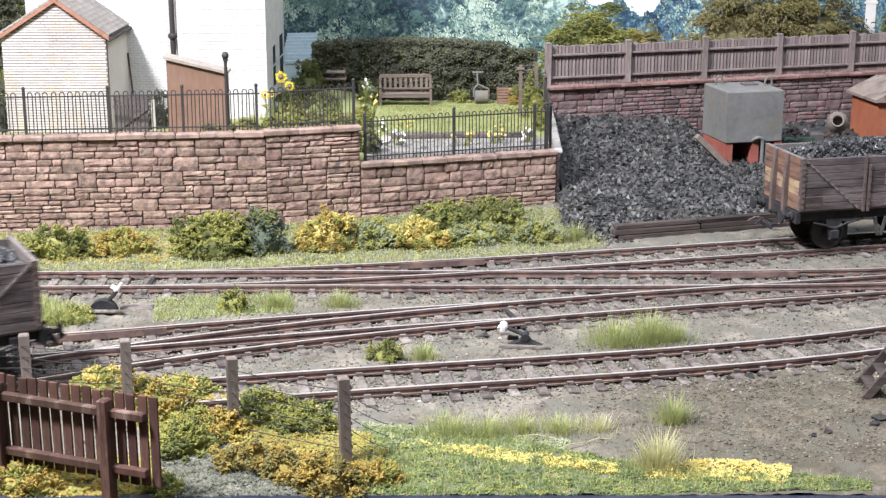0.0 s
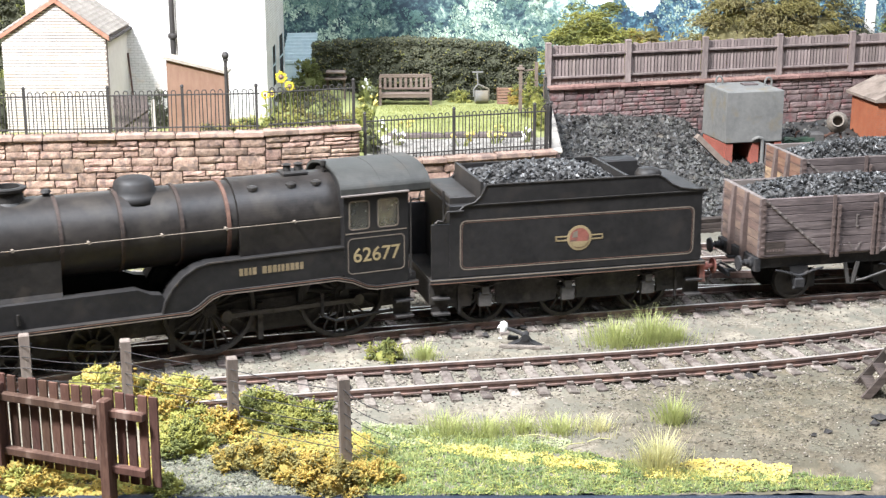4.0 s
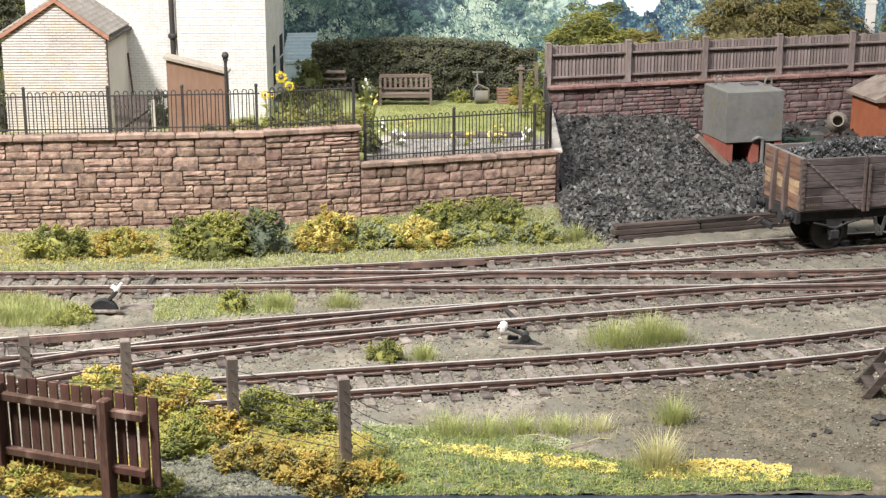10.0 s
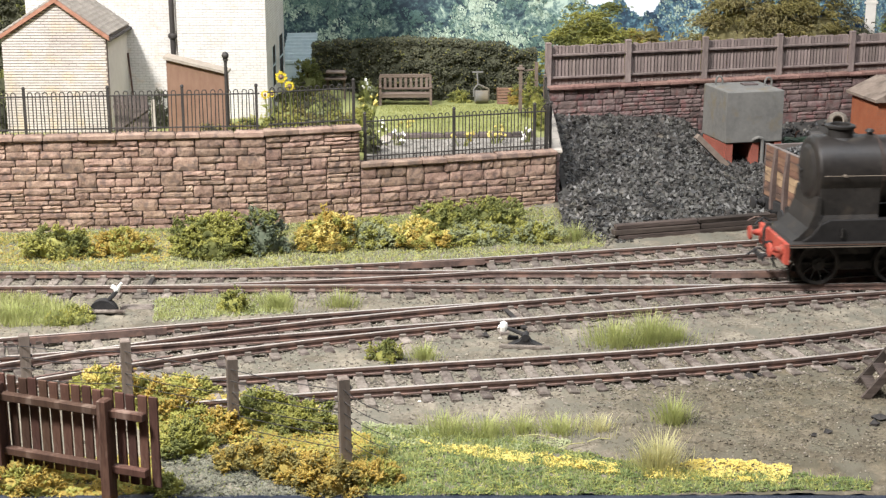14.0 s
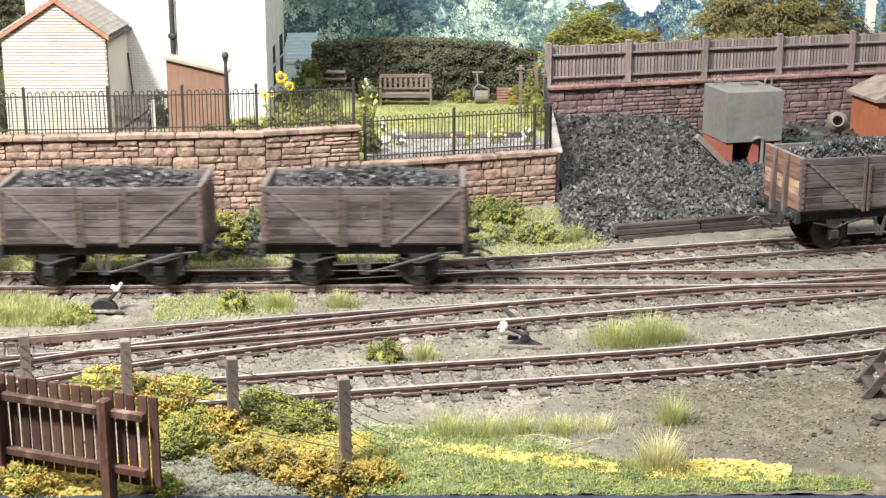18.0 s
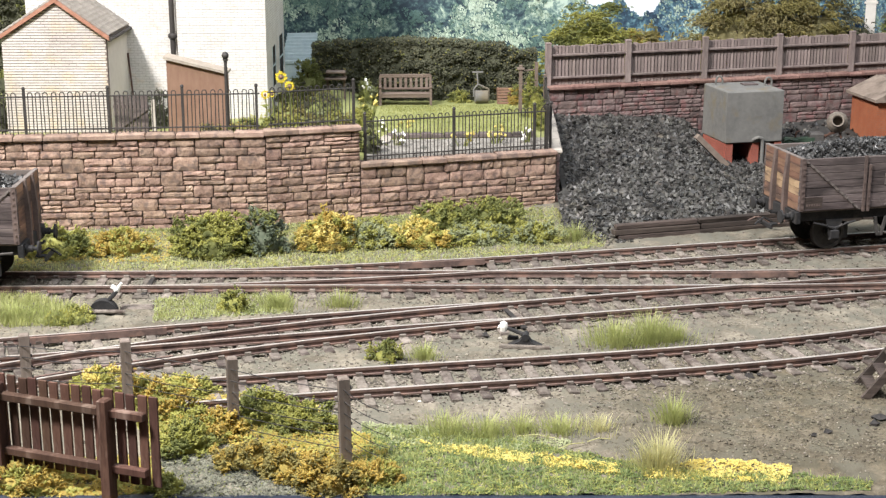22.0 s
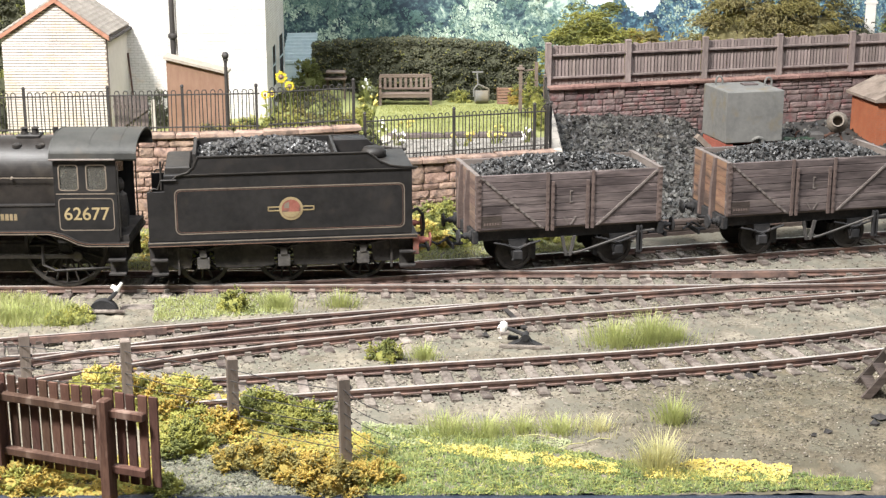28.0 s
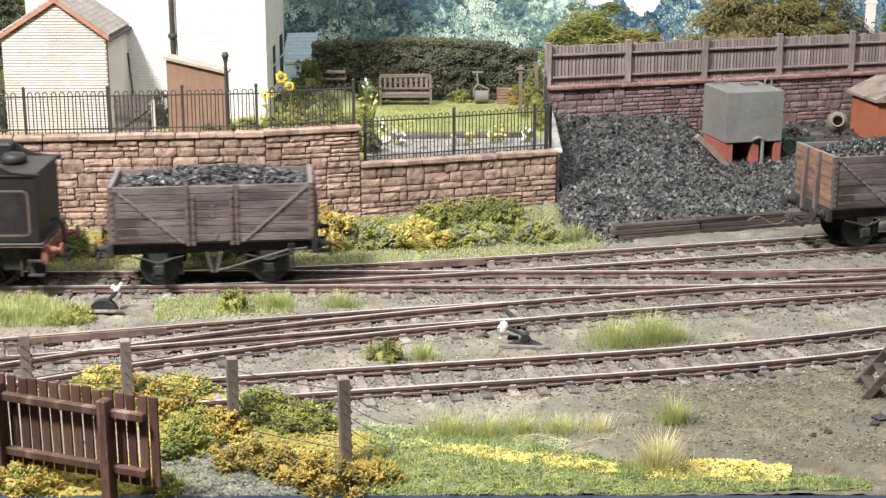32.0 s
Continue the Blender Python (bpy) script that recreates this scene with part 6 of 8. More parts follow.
def bench():
    t = thing("garden_bench", "weathered brown slatted wooden garden bench on the lawn", "bench", mm(-30.6, 699.0, 20.6, 0, 0, 2))
    for x in (0, 24.2):
        part("back_leg", Build().prism([(4.6, 0), (5.8, 0), (6.6, 13.6), (5.6, 13.6)], x, x + 1.1, "x"), WOOD_GREY, t)
        part("front_leg", Build().box(x, x + 1.1, -1.2, -0.1, 0, 8.6, 0.12), WOOD_GREY, t)
        part("arm_rest", Build().box(x - 0.2, x + 1.3, -1.6, 6.2, 8.4, 9.2, 0.2), WOOD_GREY, t)
        part("side_rail", Build().box(x, x + 1.0, -0.4, 5, 4.2, 5.2), WOOD_GREY, t)
    for i in range(4):
        part("seat_slat", Build().box(0.2, 25, -1.3 + i * 1.6, 0.0 + i * 1.6, 5.3, 5.8, 0.1), WOOD_GREY, t)
    part("front_rail", Build().box(0.6, 24.6, -1.1, -0.5, 3.9, 5.3), WOOD_GREY, t)
    part("back_rail", Build().box(0.4, 24.8, 5.6, 6.6, 12.4, 14.2, 0.2), WOOD_GREY, t)
    part("back_rail", Build().box(0.4, 24.8, 5.0, 5.8, 6.8, 7.8, 0.15), WOOD_GREY, t)
    for i in range(9):
        part("back_slat", Build().prism([(5.2, 7.6), (5.6, 7.6), (6.2, 12.6), (5.8, 12.6)], 2.2 + i * 2.5, 3.5 + i * 2.5, "x"), WOOD_GREY, t)


def garden_things():
    r = thing("garden_roller", "old grey iron garden roller with an upright handle", "garden roller", mm(18.6, 706, 20.6, 0, 0, 6))
    part("roller_drum", Build().lathe([(2.6, -3.3), (3.1, -3.0), (3.1, 3.0), (2.6, 3.3), (0.5, 3.4)], origin=(0, 0, 3.1), axis="x", n=22), CONCRETE, r)
    b = Build().tube([(-3.7, 0, 3.1), (-3.7, 1, 6.6), (-1.4, 2.8, 8.6), (-1.6, 4.4, 14.2)], 0.42, 6).tube([(3.7, 0, 3.1), (3.7, 1, 6.6), (-0.8, 2.8, 8.6)], 0.42, 6)
    part("roller_handle", b, CONCRETE, r)
    part("cross_grip", Build().tube([(-4.0, 4.5, 14.3), (1.4, 4.5, 14.3)], 0.55, 6), CONCRETE, r)
    c = thing("tile_stack", "brown slatted crate leaning on the lawn", "crate", mm(30.6, 703, 20.5, -14, 0, 8))
    for i in range(6):
        part("crate_slat", Build().box(-4.2, 4.2, 0, 0.8, 0.2 + i * 1.35, 1.3 + i * 1.35, 0.1), BROWN_SHED, c)
    for x in (-4, 3):
        part("crate_end", Build().box(x, x + 1, 0.8, 3.5, 0, 8.3, 0.1), BROWN_SHED, c)
    t = thing("trellis", "grey wooden trellis posts with climbing plants", "trellis", mm(36.2, 682, 20.5))
    for x, y, hh in ((0, 0, 22), (7.5, 3, 23), (10, -22, 21)):
        part("trellis_post", Build().box(x - 0.8, x + 0.8, y - 0.8, y + 0.8, 0, hh, 0.15), WOOD_GREY, t)
    part("trellis_cap", Build().box(-1.8, 1.8, -1.2, 1.2, 19.6, 20.8, 0.2), WOOD_GREY, t)
    for z in (7, 13, 19):
        part("trellis_bar", Build().tube([(0, 0, z), (7.5, 3, z + 0.6)], 0.4, 5), WOOD_GREY, t)
    k = thing("bird_table", "grey wooden bird table among the shrubs", "bird table", mm(-50.5, 690, 24))
    part("table_top", Build().box(-5, 5, -3.5, 3.5, 10.6, 11.6, 0.2), WOOD_GREY, k)
    part("table_roof", Build().box(-4.6, 4.6, -3.4, 3.4, 13.6, 14.6, 0.3), WOOD_GREY, k)
    for x in (-4, 4):
        part("table_leg", Build().box(x - 0.5, x + 0.5, -0.5, 0.5, 0, 14, 0.1), WOOD_GREY, k)
    s = thing("garden_shed", "pale blue boarded garden shed behind the hedge", "shed", mm(-80.5, 738, 26))
    part("shed_wall", Build().box(0, 16.0, 0, 14, 0, 10), PALE_BLUE, s)
    for i in range(9):
        part("roof_board", Build().prism([(-0.6 + 0.3 * i, 9.2 + i * 1.6), (16.6 + 0.06 * i, 9.5 + i * 1.6), (16.6 + 0.06 * i, 11.1 + i * 1.6), (-0.6 + 0.3 * i, 10.8 + i * 1.6)], -0.6 + i * 0.9, 0.5 + i * 0.9), PALE_BLUE, s)
    gr = Build().prism([(-31.5, 567.5), (45, 592.5), (45.5, 618), (-29, 612)], 20.2, 20.75, "z")
    tagged(part("gravel_bed", gr, GRAVEL), "pale gravel flower bed behind the low wall", "flower bed", kind="structure")
    prng = random.Random(44)
    peb = Build()
    for _ in range(1500):
        x = prng.uniform(-30, 44)
        y = prng.uniform(569 + 0.33 * (x + 31), 613)
        peb.lump((x, y, 20.8), prng.uniform(0.25, 0.6), prng, 0.7)
    tagged(part("bed_pebbles", peb, GRAVEL), "pale pebbles scattered over the flower bed", "gravel", kind="stuff")
    bd = thing("flower_bed_edging", "low grey-mauve stone edging round the flower bed", "edging", mm(-24, 617, 20.4, 0, 0, 3))
    rng = random.Random(9)
    for i in range(13):
        part("edging_stone", Build().box(i * 4.9, i * 4.9 + 4.6, -2.0, 2.0, 0, 2.0 + rng.uniform(0, 0.5), 0.4), PLANK, bd)
    rk = thing("rockery", "pale rockery stones in the flower bed", "rockery", mm(-22, 606, 20.4))
    for x, y, q in ((-2, 0, 3.2), (3, -3, 2.2), (26, -8, 1.8), (57, 3, 2.4), (60, -2, 1.6), (-5, -6, 1.8), (14, -12, 1.5)):
        part("rock", Build().lump((x, y, q * 0.5), q, rng), COPING_PALE if q > 2 else CONCRETE, rk)


# ---- plants ----
def inside(poly, x, y):
    c, j = False, len(poly) - 1
    for i in range(len(poly)):
        xi, yi = poly[i]
        xj, yj = poly[j]
        if (yi > y) != (yj > y) and x < (xj - xi) * (y - yi) / (yj - yi) + xi:
            c = not c
        j = i
    return c


def fill_points(poly, n, rng, patch=0.0, cell=7.0, seed=0.0):
    x0, x1 = min(p[0] for p in poly), max(p[0] for p in poly)
    y0, y1 = min(p[1] for p in poly), max(p[1] for p in poly)
    out, tries = [], 0
    while len(out) < n and tries < n * 40:
        tries += 1
        x, y = rng.uniform(x0, x1), rng.uniform(y0, y1)
        if inside(poly, x, y) and noise.noise((x / cell, y / cell, seed)) > patch - 0.5 + rng.uniform(-0.25, 0.25):
            out.append((x, y))
    return out


def grass(name, label, poly, n, high, material, seed, patch=0.0, lean=0.9, width=0.13):
    rng = random.Random(seed)
    b = Build()
    for x, y in fill_points(poly, n, rng, patch, 7, seed):
        hh = high * rng.uniform(0.5, 1.25)
        b.blade(x, y, gz(x, y) - 0.15, hh, rng.uniform(0, lean) * hh, rng.uniform(0, 6.28), width)
    tagged(part(name, b, material), label, "grass", kind="stuff")


def flock(name, label, poly, n, size, material, seed, patch=0.0, pile=0.8, cell=5.0):
    rng = random.Random(seed)
    b = Build()
    for x, y in fill_points(poly, n, rng, patch, cell, seed):
        q = 0.6 + noise.noise((x / 3.5, y / 3.5, seed + 2.0))
        b.flake((x, y, gz(x, y) + rng.uniform(-0.1, pile) * max(0.15, q)), size * rng.uniform(0.7, 1.3), rng, 0.3, 0.5)
    tagged(part(name, b, material), label, "ground cover", kind="stuff")


def tuft(x, y, n, high, spread, material, label, seed, z=None):
    rng = random.Random(seed)
    b = Build()
    for _ in range(n):
        a, d = rng.uniform(0, 6.28), abs(rng.gauss(0, 0.5)) * spread
        px, py = x + math.cos(a) * d * 1.3, y + math.sin(a) * d * 0.8
        hh = high * rng.uniform(0.5, 1.1) * (1 - 0.35 * min(1, d / spread))
        b.blade(px - x, py - y, 0, hh, hh * rng.uniform(0.1, 0.95), a + rng.uniform(-0.6, 0.6), 0.1)
    t = thing("grass_tuft", label, "grass tuft", mm(x, y, (gz(x, y) if z is None else z) - 0.2), "grass tufts")
    part("foliage", b, material, t)


def bush(name, label, x, y, z, rx, ry, rz, n, mats, seed, size=0.75, category="bush"):
    """A foliage clump: an uneven dome of knobbly tufts, each of many crumbs and flakes, over a few twigs."""
    rng = random.Random(seed)
    t = thing(name, label, category, mm(x, y, z))
    b = Build()
    knobs = []
    sh = Vector((seed * 1.7, seed * 0.9, 0))
    area = rx * rz + rx * ry
    big = 1.0 if rz > 40 else 0.66
    count = int(area / (4.2 * big * big)) + 9
    for i in range(count):
        a, c = rng.uniform(0, 6.2832), rng.uniform(-0.05, 1.0)
        q = math.sqrt(max(0, 1 - c * c))
        v = Vector((q * math.cos(a), q * math.sin(a), c))
        wild = 0.6
        k = 1.0 - 0.16 * wild + wild * (0.50 * noise.noise(v * 1.9 + sh) + 0.30 * noise.noise(v * 4.5 + sh))
        k *= rng.uniform(1.0 - 0.28 * wild, 1.05)
        knobs.append((Vector((v.x * rx * k, v.y * ry * k, max(0.4, v.z * rz * k))), big * (rng.uniform(2.6, 5.0) if big == 1.0 else rng.uniform(1.5, 3.2)), noise.noise(v * 2.3 - sh)))
        if i % 9 == 0:
            e = knobs[-1][0]
            b.tube([(e.x * 0.15, e.y * 0.15, -0.4), (e.x * 0.45, e.y * 0.45, e.z * 0.55), tuple(e)], 0.4 * big, 4, 0.12)
    part("branchwork", b, TWIG, t)
    # Dome in the first foliage colour, added to lighten dark gaps between sprigs.
    ring = [[(rx * 0.56 * math.cos(u) * k * (1 + 0.25 * noise.noise((math.cos(u) * 2, math.sin(u) * 2, k * 3 + seed))), ry * 0.56 * math.sin(u) * k, h * rz) for u in [i * 0.3927 for i in range(16)]]
            for k, h in ((0.95, 0.0), (1.0, 0.22), (0.9, 0.38), (0.7, 0.5), (0.35, 0.58))]
    part("inner_foliage", Build().add([q for r in ring for q in r], [(j * 16 + i, j * 16 + (i + 1) % 16, j * 16 + 16 + (i + 1) % 16, j * 16 + 16 + i) for j in range(4) for i in range(16)] + [tuple(range(64, 80))]), mats[0], t, smooth=True)
    share = [Build() for _ in mats]
    far = y > 560
    each = max(5, int((0.6 if far else 1.0) * (2.2 if big == 1.0 else 1.45) * n / count / 1.9))
    for e, r, tone in knobs:
        mi = int((tone + 0.5) * len(mats) * 0.999) % len(mats)
        out = Vector((e.x / rx, e.y / ry, 0.25 + e.z / rz)).normalized()
        for _ in range(each):
            m = mi if rng.random() < 0.93 else rng.randrange(len(mats))
            p = e + Vector((rng.gauss(0, 0.42), rng.gauss(0, 0.42), rng.gauss(0, 0.34))) * r
            d = (out + Vector((rng.gauss(0, 0.7), rng.gauss(0, 0.7), rng.gauss(0, 0.5)))).normalized()
            q = size * rng.uniform(0.38, 0.74)
            for k in range(4):
                bit = share[m].crumb if far or k > 1 else share[m].lump
                bit((p.x, p.y, max(0.05, p.z)), q * (1 - 0.16 * k), rng)
                p = p + d * q * 0.85
                d = (d + Vector((rng.gauss(0, 0.5), rng.gauss(0, 0.5), -0.12 + rng.gauss(0, 0.4)))).normalized()
    for m, c in zip(mats, share):
        if c.v:
            part("foliage", c, m, t, smooth=True)
    return t


def tree(label, x, y, z, rx, ry, rz, sprigs, mats, seed, droop=1.0):
    """A bushy tree: a trunk, limbs, a heart in foliage colour and many drooping fibrous sprigs in clumps."""
    rng = random.Random(seed)
    t = thing("tree", label, "tree", mm(x, y, z))
    part("trunk", Build().tube([(0, 0, 0), (0.6, 0.3, rz * 0.3), (0.2, -0.2, rz * 0.62)], 2.2, 8, 0.9), TWIG, t)
    sh = Vector((seed * 1.3, seed * 0.7, 0))
    clumps, limb = [], Build()
    for i in range(120):
        a, c = rng.uniform(0, 6.2832), rng.uniform(0.1, 1.0)
        q = math.sqrt(max(0, 1 - c ** 3 * 0.95))
        v = Vector((q * math.cos(a), -abs(q * math.sin(a)) if rng.random() < 0.7 else q * math.sin(a), c))
        k = 0.86 + 0.34 * noise.noise(v * 1.7 + sh)
        e = Vector((v.x * rx * k, v.y * ry * k, rz * (0.16 + 0.84 * c * (0.94 + 0.22 * noise.noise(v * 2.5 - sh)))))
        clumps.append((e, v, noise.noise(v * 2.1 - sh)))
        if i % 12 == 0:
            limb.tube([(0.2, 0, rz * 0.35), (e.x * 0.5, e.y * 0.5, e.z * 0.8), (e.x * 0.85, e.y * 0.85, e.z * 0.95)], 0.9, 5, 0.3)
    part("limb", limb, TWIG, t)
    # Heart added in foliage colour so gaps among the sprigs look less dark.
    ring = [[(rx * 0.76 * math.cos(u) * k * (1 + 0.2 * noise.noise((math.cos(u) * 2, math.sin(u) * 2, k * 3 + seed))), ry * 0.62 * math.sin(u) * k, h * rz) for u in [i * 0.3927 for i in range(16)]] for k, h in ((0.95, 0.12), (1.05, 0.42), (0.98, 0.6), (0.76, 0.74), (0.4, 0.82))]
    part("inner_foliage", Build().add([q for r in ring for q in r], [(j * 16 + i, j * 16 + (i + 1) % 16, j * 16 + 16 + (i + 1) % 16, j * 16 + 16 + i) for j in range(4) for i in range(16)] + [tuple(range(64, 80))]), mats[0], t, smooth=True)
    share = [Build() for _ in mats]
    for e, v, tone in clumps:
        m = share[int((tone + 0.5) * len(mats) * 0.999) % len(mats)]
        wide = rx * rng.uniform(0.13, 0.26)
        for _ in range(int(sprigs / len(clumps))):
            p = e + Vector((rng.gauss(0, 0.6) * wide, rng.gauss(0, 0.4) * wide, abs(rng.gauss(0, 0.45)) * wide * 0.7))
            d = (Vector((v.x, v.y, 0.2)) * 0.8 + Vector((rng.gauss(0, 0.5), rng.gauss(0, 0.4), rng.gauss(0, 0.25)))).normalized()
            q = rng.uniform(0.36, 0.66)
            for k in range(rng.randrange(4, 8)):
                m.crumb((p.x, p.y, p.z), q * (1 - 0.08 * k), rng)
                p = p + d * q * 0.9
                d = (d + Vector((rng.gauss(0, 0.25), rng.gauss(0, 0.2), -0.34 * droop))).normalized()
    for m, c in zip(mats, share):
        if c.v:
            part("foliage", c, m, t, smooth=True)


def hedge():
    rng = random.Random(17)
    t = thing("hedge", "tall dark green clipped hedge behind the garden", "hedge", mm(0, 0, 20.3))
    core = Build()
    xs = [-64 + i * 2.2 for i in range(51)]
    top = [29.5 - 0.055 * abs(x + 20) + 1.0 * noise.noise((x / 7, 0, 5)) - (2.5 if x > 30 else 0) for x in xs]
    core.prism([(-64, 0)] + [(x, h - 2.5) for x, h in zip(xs, top)] + [(46, 0)], 716, 728)
    part("hedge_core", core, FLOCK_HEDGE, t)
    for m, n, up in ((FLOCK_HEDGE, 15000, 0), (FLOCK_OLIVE, 500, 0.1), (FLOCK_GREEN, 450, 0.0)):
        b = Build()
        for _ in range(n):
            i = rng.randrange(50)
            x = xs[i] + rng.uniform(0, 2.2)
            h = top[i]
            if rng.random() < 0.78:
                z = h * rng.uniform(up, 1.0)
                y = 714.5 + 3.4 * noise.noise((x / 5, z / 4, 3)) + 1.6 * noise.noise((x / 2.2, z / 2, 6)) + rng.uniform(-0.8, 1.6) + 2.0 * (z / h) ** 6
            else:
                y, z = rng.uniform(714, 728), h + rng.uniform(-1.6, 0.9)
            if rng.random() < 0.55:
                b.lump((x, y, z), rng.uniform(0.35, 0.75), rng)
            else:
                b.flake((x, y, z), rng.uniform(0.4, 0.85), rng)
        part("hedge_leaves", b, m, t, smooth=True)


def print_foliage(name):
    """A printed wood: broad shade and light, boughs and leaf specks from three warped noises, bluer to one side."""
    m = bpy.data.materials.new(name)
    m.use_nodes = True
    nd, lk = m.node_tree.nodes, m.node_tree.links
    bsdf = nd["Principled BSDF"]
    bsdf.inputs["Roughness"].default_value = 0.8
    co = nd.new("ShaderNodeNewGeometry").outputs["Position"]
    total = None
    for size, weight, warp, detail in ((24, 0.55, 0.6, 3), (7.0, 0.50, 1.2, 4), (2.4, 0.45, 0.8, 4)):
        n = nd.new("ShaderNodeTexNoise")
        n.inputs["Scale"].default_value, n.inputs["Detail"].default_value, n.inputs["Distortion"].default_value = 1000.0 / size, detail, warp
        lk.new(co, n.inputs["Vector"])
        k = nd.new("ShaderNodeMath")
        k.operation = "MULTIPLY_ADD"
        k.inputs[1].default_value = weight
        lk.new(n.outputs["Fac"], k.inputs[0])
        if total is None:
            k.inputs[2].default_value = 0.0
        else:
            lk.new(total, k.inputs[2])
        total = k.outputs[0]
    ramp = nd.new("ShaderNodeValToRGB")
    stops = ((0.64, (0.018, 0.034, 0.050)), (0.73, (0.040, 0.074, 0.088)), (0.78, (0.095, 0.16, 0.155)), (0.84, (0.24, 0.33, 0.275)), (0.91, (0.50, 0.59, 0.47)))
    ramp.color_ramp.elements[0].position, ramp.color_ramp.elements[0].color = stops[0][0], (*stops[0][1], 1)
    ramp.color_ramp.elements[1].position, ramp.color_ramp.elements[1].color = stops[-1][0], (*stops[-1][1], 1)
    for p, c in stops[1:-1]:
        ramp.color_ramp.elements.new(p).color = (*c, 1)
    lk.new(total, ramp.inputs["Fac"])
    sep = nd.new("ShaderNodeSeparateXYZ")
    lk.new(co, sep.inputs[0])
    side = nd.new("ShaderNodeMapRange")
    side.inputs["From Min"].default_value, side.inputs["From Max"].default_value, side.inputs["To Max"].default_value = 0.05, 0.10, 0.75
    lk.new(sep.outputs["X"], side.inputs["Value"])
    mix = nd.new("ShaderNodeMix")
    mix.data_type, mix.blend_type = "RGBA", "MULTIPLY"
    lk.new(side.outputs[0], mix.inputs["Factor"])
    lk.new(ramp.outputs[0], mix.inputs["A"])
    mix.inputs["B"].default_value = (0.62, 0.86, 1.25, 1)
    lk.new(mix.outputs["Result"], bsdf.inputs["Base Color"])
    return m


def backdrop():
    sky = surface("printed_sky", (0.70, 0.80, 0.88), (0.88, 0.91, 0.92), 0.8, 40, 0.0, still=True)
    b = tagged(part("backdrop", Build().box(-330, 400, 774, 777, -10, 260), sky), "printed woodland backscene board with a patch of sky", "backdrop", kind="structure")
    wood = print_foliage("printed_wood")
    mats = [surface("print_mid", (0.075, 0.135, 0.125), (0.15, 0.235, 0.195), 0.8, 4, 0, still=True, island=0.2),
            surface("print_light", (0.20, 0.29, 0.235), (0.34, 0.43, 0.33), 0.8, 4, 0, still=True, island=0.2),
            surface("print_pale", (0.40, 0.50, 0.40), (0.56, 0.65, 0.52), 0.8, 4, 0, still=True, island=0.15),
            surface("print_blue", (0.055, 0.115, 0.175), (0.13, 0.22, 0.29), 0.8, 6, 0, still=True, island=0.2)]
    rng = random.Random(23)
    mass = Build().box(-328, 62, 773.4, 773.9, 0, 120).box(122, 398, 773.4, 773.9, 0, 120).box(62, 122, 773.4, 773.9, 0, 46)
    verts, faces, n = [], [], 76
    for j in range(44):
        for i in range(n):
            verts.append((62 + 0.8 * i + (rng.uniform(-0.35, 0.35) if 0 < i < n - 1 else 0), 773.45, 46 + 0.8 * j + rng.uniform(-0.35, 0.35) * (j > 0)))
    for j in range(43):
        for i in range(n - 1):
            if not gap_sky(62.4 + 0.8 * i, 46.4 + 0.8 * j):
                faces.append((j * n + i, j * n + i + 1, j * n + n + i + 1, j * n + n + i))
    mass.add(verts, faces)
    tagged(part("printed_shade", mass, wood, b), kind="stuff")
    leaf = [Build() for _ in mats]
    order = 0
    for i in range(2600):
        x, z = rng.uniform(-110, 250), rng.uniform(36, 82)
        t = noise.noise((x / 17, z / 12, 1.5)) + 0.5 * noise.noise((x / 6.0, z / 5.0, 8.5))
        t += 0.2 * math.cos((x + 28) / 6.05)
        if t < -0.12 and rng.random() < 0.9:
            continue
        k = 0 if t < 0.02 else 1 if t < 0.2 else 2
        if min(1, max(0, (x - 60) / 30)) > rng.random() * 1.3:
            k = 3
        lean = rng.uniform(-0.9, 0.9)
        for j in range(rng.randrange(9, 20)):
            u = rng.random()
            px = x + (lean * 3.2 * u + rng.gauss(0, 0.9)) * 1.1
            pz = z - 4.2 * u * u + rng.gauss(0, 0.6)
            if gap_sky(px, pz):
                continue
            kk = k if rng.random() < 0.75 else max(0, k - 1) if k < 3 else 1
            r, a = rng.uniform(0.4, 1.0), rng.gauss(-1.1 + lean * 0.6, 0.6)
            c, s = math.cos(a) * r, math.sin(a) * r
            w = rng.uniform(0.4, 0.7)
            order += 1
            y = 773.36 - 0.00001 * order
            leaf[kk].add([(px + c * p - s * q * w, y, pz + s * p + c * q * w) for p, q in ((-1, 0), (-0.3, -0.8), (0.5, -0.7), (1, 0), (0.5, 0.7), (-0.3, 0.8))], [(0, 1, 2, 3, 4, 5)])
    for k, q in enumerate(leaf):
        tagged(part("printed_leaves", q, mats[k], b), kind="stuff")
    part("printed_chimney", Build().box(220.6, 226.0, 772.6, 772.9, 40, 63.5).box(219.8, 226.8, 772.4, 772.9, 61.6, 62.8), RENDERED, b, "pale printed chimney among the trees")


def gap_sky(x, z):
    return ((75 < x < 89 and z > 60.5 + 2 * noise.noise((x / 4, 0, 2)) + abs(x - 80) * 0.2) or (94 < x < 113 and z > 54.5 + 3 * noise.noise((x / 4, 0, 2)) + abs(x - 104) * 0.75))


